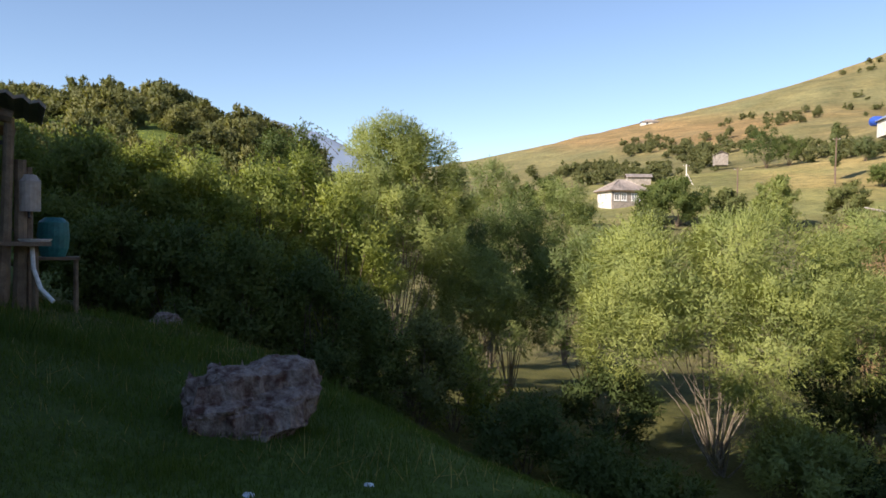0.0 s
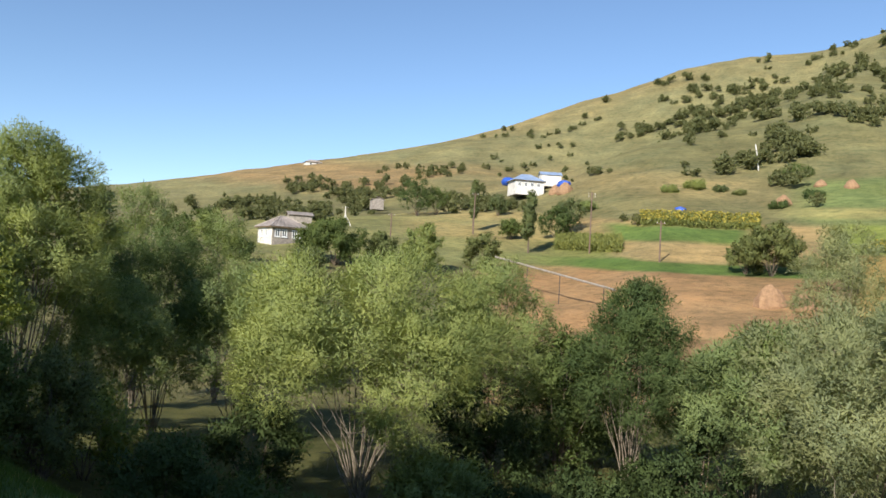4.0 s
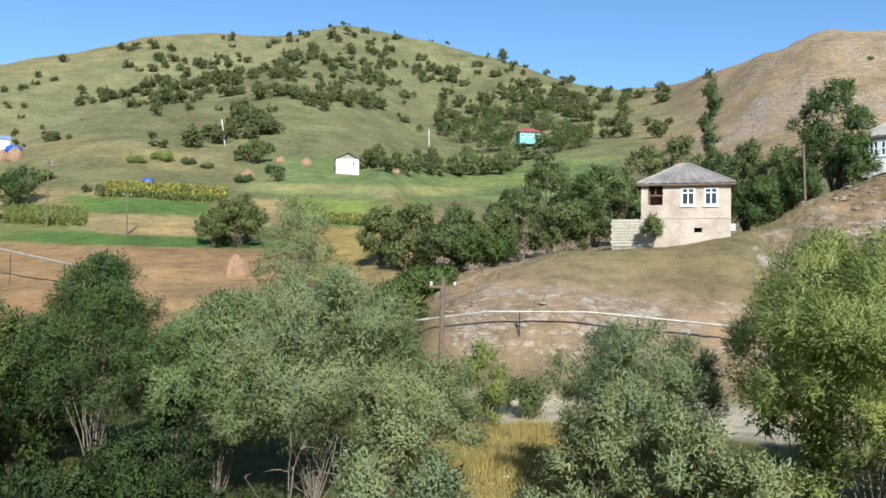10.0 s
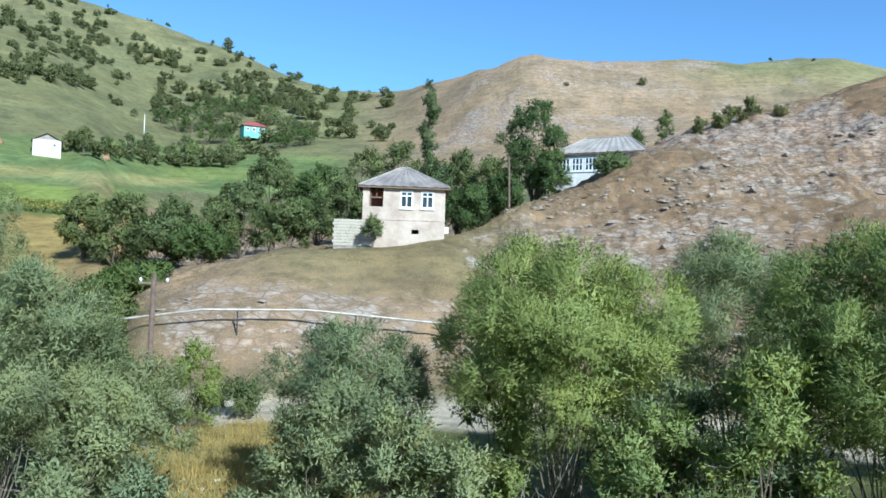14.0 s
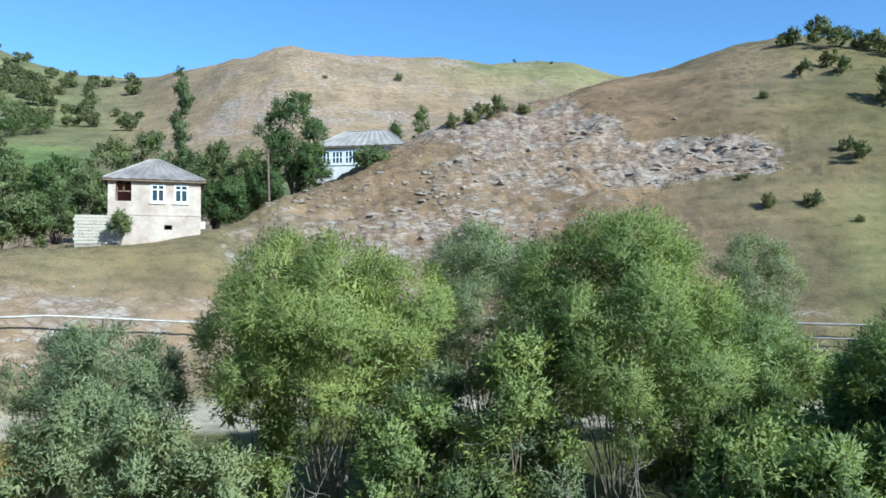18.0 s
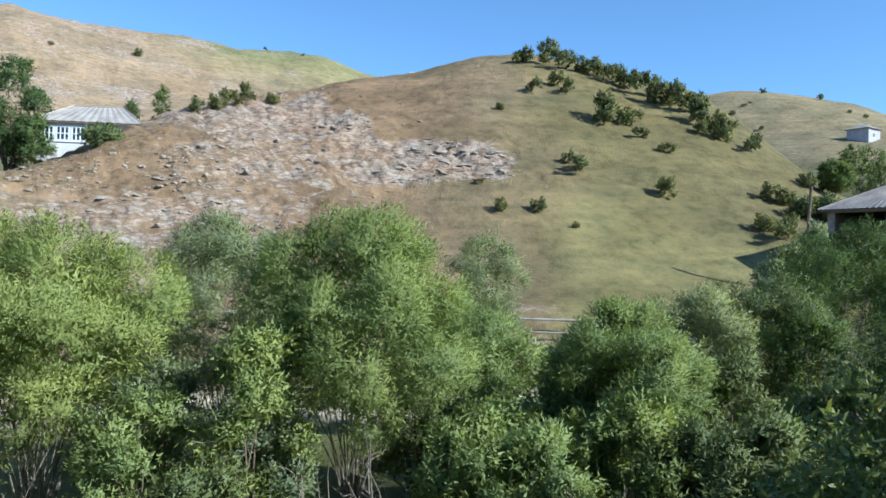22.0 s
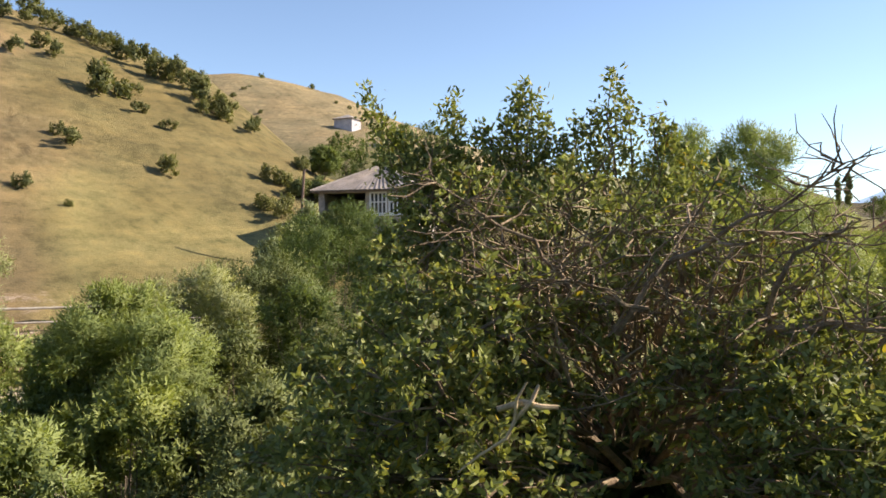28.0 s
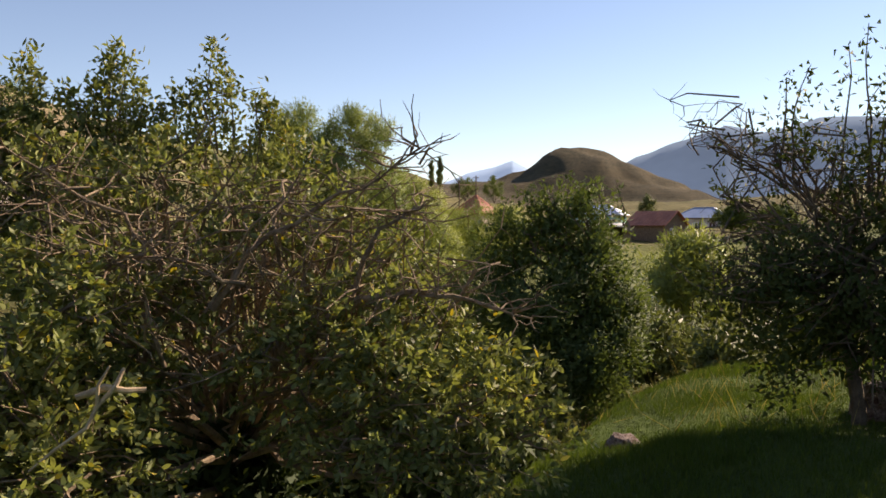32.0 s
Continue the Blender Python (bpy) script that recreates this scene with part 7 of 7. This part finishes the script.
# ---- grass ----
def grass(name, label, yaws, rs, count, height, width, mat, seed, lean=0.35):
    rng = np.random.default_rng(seed)
    a = np.radians(rng.uniform(*yaws, count))
    r = np.sqrt(rng.uniform(rs[0] ** 2, rs[1] ** 2, count))
    x, y = -np.sin(a) * r, np.cos(a) * r
    keep = grain(x, y, 0.8, seed) + rng.uniform(-0.9, 0.9, count) > -0.2
    if rs[1] > 60:
        keep &= grain(x, y, 12, seed) + rng.uniform(-0.6, 0.6, count) + 4 * np.clip((yaws[0] + 8 - np.degrees(a)) / -10, -1, 0) > 0.15
    x, y = x[keep], y[keep]
    pos = np.column_stack([x, y, terrain(x, y) - 0.01])
    way = rng.normal(size=(len(x), 3)) * lean + np.array([0, 0, 1.0])
    tall = 1 + 0.8 * np.clip(grain(x, y, 1.7, seed + 1), -0.6, 1) + 0.9 * np.clip(grain(x, y, 0.45, seed + 2) - 0.2, 0, 1)
    me = leaf_mesh(name, pos, way, height * tall, width, mat, rng)
    return tagged(new(name, me), label, "grass", kind="stuff")


grass("grass", "short green grass on the shaded yard slope", (70, 118), (3.5, 13), 120000, 0.085, 0.005, M_GRASS, 61)
grass("grass", "rough green grass towards the thicket", (84, 118), (11, 22), 50000, 0.14, 0.009, M_GRASS, 64)
grass("dry_grass", "dry straw stalks among the grass", (74, 118), (6.5, 16), 3500, 0.2, 0.004, M_STRAW, 62, 0.5)
grass("grass", "sunlit green grass on the slope", (-126, -92), (3.5, 13), 120000, 0.062, 0.0045, M_GRASS, 63)
grass("dry_grass", "dry straw stalks at the slope's edge", (-126, -98), (8, 13), 900, 0.3, 0.004, M_STRAW, 65, 0.6)
grass("dry_grass", "golden dry grass on the stream flat", (5, 26), (18, 42), 60000, 0.42, 0.02, M_STRAW, 66, 0.45)
grass("dry_grass", "tufts of dry grass on the rocky hillside", (-40, 26), (52, 100), 60000, 0.17, 0.02, M_STRAW, 67, 0.6)


# ---- the open shed with a wash stand at the west end of the yard ----
shed = thing("open_shed", (*aim(113.3, 0, 14)[:2], 0.0), "open wooden lean-to with rusty corrugated roof beside the yard", "shed", turn=112.5)
roof_plane("roof", (-3.2, -0.9, 4.42), (0.55, -0.9, 3.42), (0.55, 2.6, 3.55), (-3.2, 2.6, 4.55), M_SHEET, shed, 18)
for name, ends, w in (("beam", ((-3.0, -0.55, 4.05), (0.12, -0.55, 3.3)), 0.11), ("beam", ((-3.0, 2.2, 4.1), (0.12, 2.2, 3.35)), 0.1), ("post", ((-0.05, -0.5, 0.2), (0.08, -0.5, 3.3)), 0.085),
                      ("post", ((0.2, -0.3, 0.2), (0.22, -0.3, 2.7)), 0.1), ("post", ((-2.9, -0.5, 0.2), (-2.9, -0.5, 4.0)), 0.09), ("post", ((-0.05, 2.2, 0.2), (0.0, 2.2, 3.3)), 0.09),
                      ("rafter", ((-1.2, -0.8, 3.83), (-1.2, 2.4, 3.93)), 0.06), ("rafter", ((-0.3, -0.8, 3.6), (-0.3, 2.4, 3.7)), 0.06)):
    bm = bmesh.new()
    tube(bm, [Vector(ends[0]), Vector(ends[0]).lerp(Vector(ends[1]), 0.5) + Vector((0.02, 0.01, 0)), Vector(ends[1])], [w, w * 0.95, w * 0.9], 8)
    part(name, bm, M_WOOD, shed)
bm = bmesh.new()
box(bm, -3.1, -0.3, -0.2, 0.05, 0.1, 2.35)
part("wall", bm, M_STONEWALL, shed, "rough clay-plastered low wall")
for k in range(13):
    bm = bmesh.new()
    box(bm, -2.2 + 0.17 * k, -2.11 + 0.17 * k, 0.10, 0.13, 2.35, 3.1 + 0.03 * (k % 3))
    part("picket", bm, M_BLACK, shed)
bm = bmesh.new()
box(bm, -2.3, 0.1, 0.06, 0.10, 2.95, 3.02)
part("rail", bm, M_BLACK, shed)

basin = thing("wash_stand", (*aim(112.4, 0, 13.6)[:2], 0.0), "outdoor wash stand with tin water tank and white drain hose", "wash stand", turn=111.6)
bm = bmesh.new()
box(bm, -0.4, 0.42, -0.28, 0.22, 1.40, 1.46)
part("tabletop", bm, M_WOOD, basin)
for x in (-0.33, 0.33):
    bm = bmesh.new()
    tube(bm, [Vector((x * 0.6, 0, 0.2)), Vector((x * 0.6, 0, 1.42))], [0.05, 0.05], 6)
    part("leg", bm, M_WOOD, basin)
bm = bmesh.new()
tube(bm, [Vector((0.2, -0.02, 1.455)), Vector((0.2, -0.02, 1.50))], [0.2, 0.24], 16)
part("basin", bm, M_FRAME, basin, "white enamel basin")
bm = bmesh.new()
tube(bm, [Vector((0.12, 0.1, 1.92)), Vector((0.12, 0.1, 2.38)), Vector((0.12, 0.1, 2.48))], [0.16, 0.16, 0.1], 16)
tank = part("water_tank", bm, M_SHEET_PALE, basin, "dull tin water tank")
bm = bmesh.new()
tube(bm, [Vector((0.12, 0.02, 1.92)), Vector((0.12, -0.05, 1.82))], [0.025, 0.02], 8)
part("tap", bm, M_BLACK, tank, "dark metal tap")
bm = bmesh.new()
tube(bm, [Vector((0.12, 0.22, 0.2)), Vector((0.1, 0.22, 2.6))], [0.07, 0.06], 7)
part("back_post", bm, M_WOOD, basin)
bm = bmesh.new()
tube(bm, [Vector((0.16, -0.1, 1.38)), Vector((0.18, -0.12, 1.05)), Vector((0.28, -0.2, 0.75)), Vector((0.45, -0.3, 0.56))], [0.035] * 4, 8)
part("drain_hose", bm, M_FRAME, basin, "white plastic drain hose")
M_TEALTUB = plain("teal_plastic", (0.03, 0.20, 0.20), (0.02, 0.13, 0.14), 3.0, 0.45, 0.002, 20.0)
at = aim(110.6, 0, 15.6)
bm = bmesh.new()
tube(bm, [Vector((0, 0, 0)), Vector((0, 0, 0.2)), Vector((0, 0, 0.5)), Vector((0, 0, 0.8)), Vector((0, 0, 0.92))], [0.26, 0.33, 0.36, 0.33, 0.2], 18)
me = bpy.data.meshes.new("barrel")
bm.to_mesh(me)
bm.free()
me.materials.append(M_TEALTUB)
tub = new("barrel", me)
tub.matrix_world = pose(at.x, at.y, 1.17) @ Matrix.Scale(0.75, 4)
rack = thing("barrel_stand", (at.x, at.y, ground_at(at.x, at.y)), "rough wooden stand under a water barrel", "stand", turn=110)
high = 1.17 - ground_at(at.x, at.y)
bm = bmesh.new()
box(bm, -0.42, 0.42, -0.36, 0.36, high - 0.05, high)
part("top_board", bm, M_WOOD, rack)
for x, y in ((-0.36, -0.3), (0.36, -0.3), (0.36, 0.3), (-0.36, 0.3)):
    bm = bmesh.new()
    tube(bm, [Vector((x, y, -0.15)), Vector((x, y, high - 0.05))], [0.045, 0.04], 7)
    part("leg", bm, M_WOOD, rack)
tagged(tub, "teal plastic water barrel on a wooden stand", "barrel")
# broken pale limb lying in the apple tree
bm = bmesh.new()
rnd = random.Random(3)
way = [aim(-66.0, -15.4, 4.32), aim(-67.4, -14.3, 4.32), aim(-69.3, -13.1, 4.28), aim(-69.9, -11.8, 4.28), aim(-71.0, -10.6, 4.28), aim(-71.5, -9.4, 4.32)]
tube(bm, [p - way[0] for p in way], [0.005, 0.008, 0.01, 0.012, 0.014, 0.009], 7)
tube(bm, [aim(a, e, r) - way[0] for a, e, r in ((-68.7, -11.1, 4.32), (-70.4, -10.6, 4.3), (-71.6, -10.9, 4.3), (-72.8, -10.9, 4.32))], [0.016, 0.022, 0.017, 0.012], 7)
tube(bm, [aim(a, e, r) - way[0] for a, e, r in ((-69.9, -11.8, 4.28), (-70.0, -10.4, 4.25), (-70.7, -9.2, 4.25))], [0.011, 0.009, 0.005], 6)
me = bpy.data.meshes.new("broken_branch")
bm.to_mesh(me)
bm.free()
me.materials.append(plain("bare_wood", (0.55, 0.43, 0.28), (0.36, 0.26, 0.16), 9.0, 0.8, 0.01, 60.0))
limb = new("broken_branch", me)
limb.matrix_world = Matrix.Translation(way[0])
tagged(limb, "broken barkless pale branch caught in the apple tree", "branch")
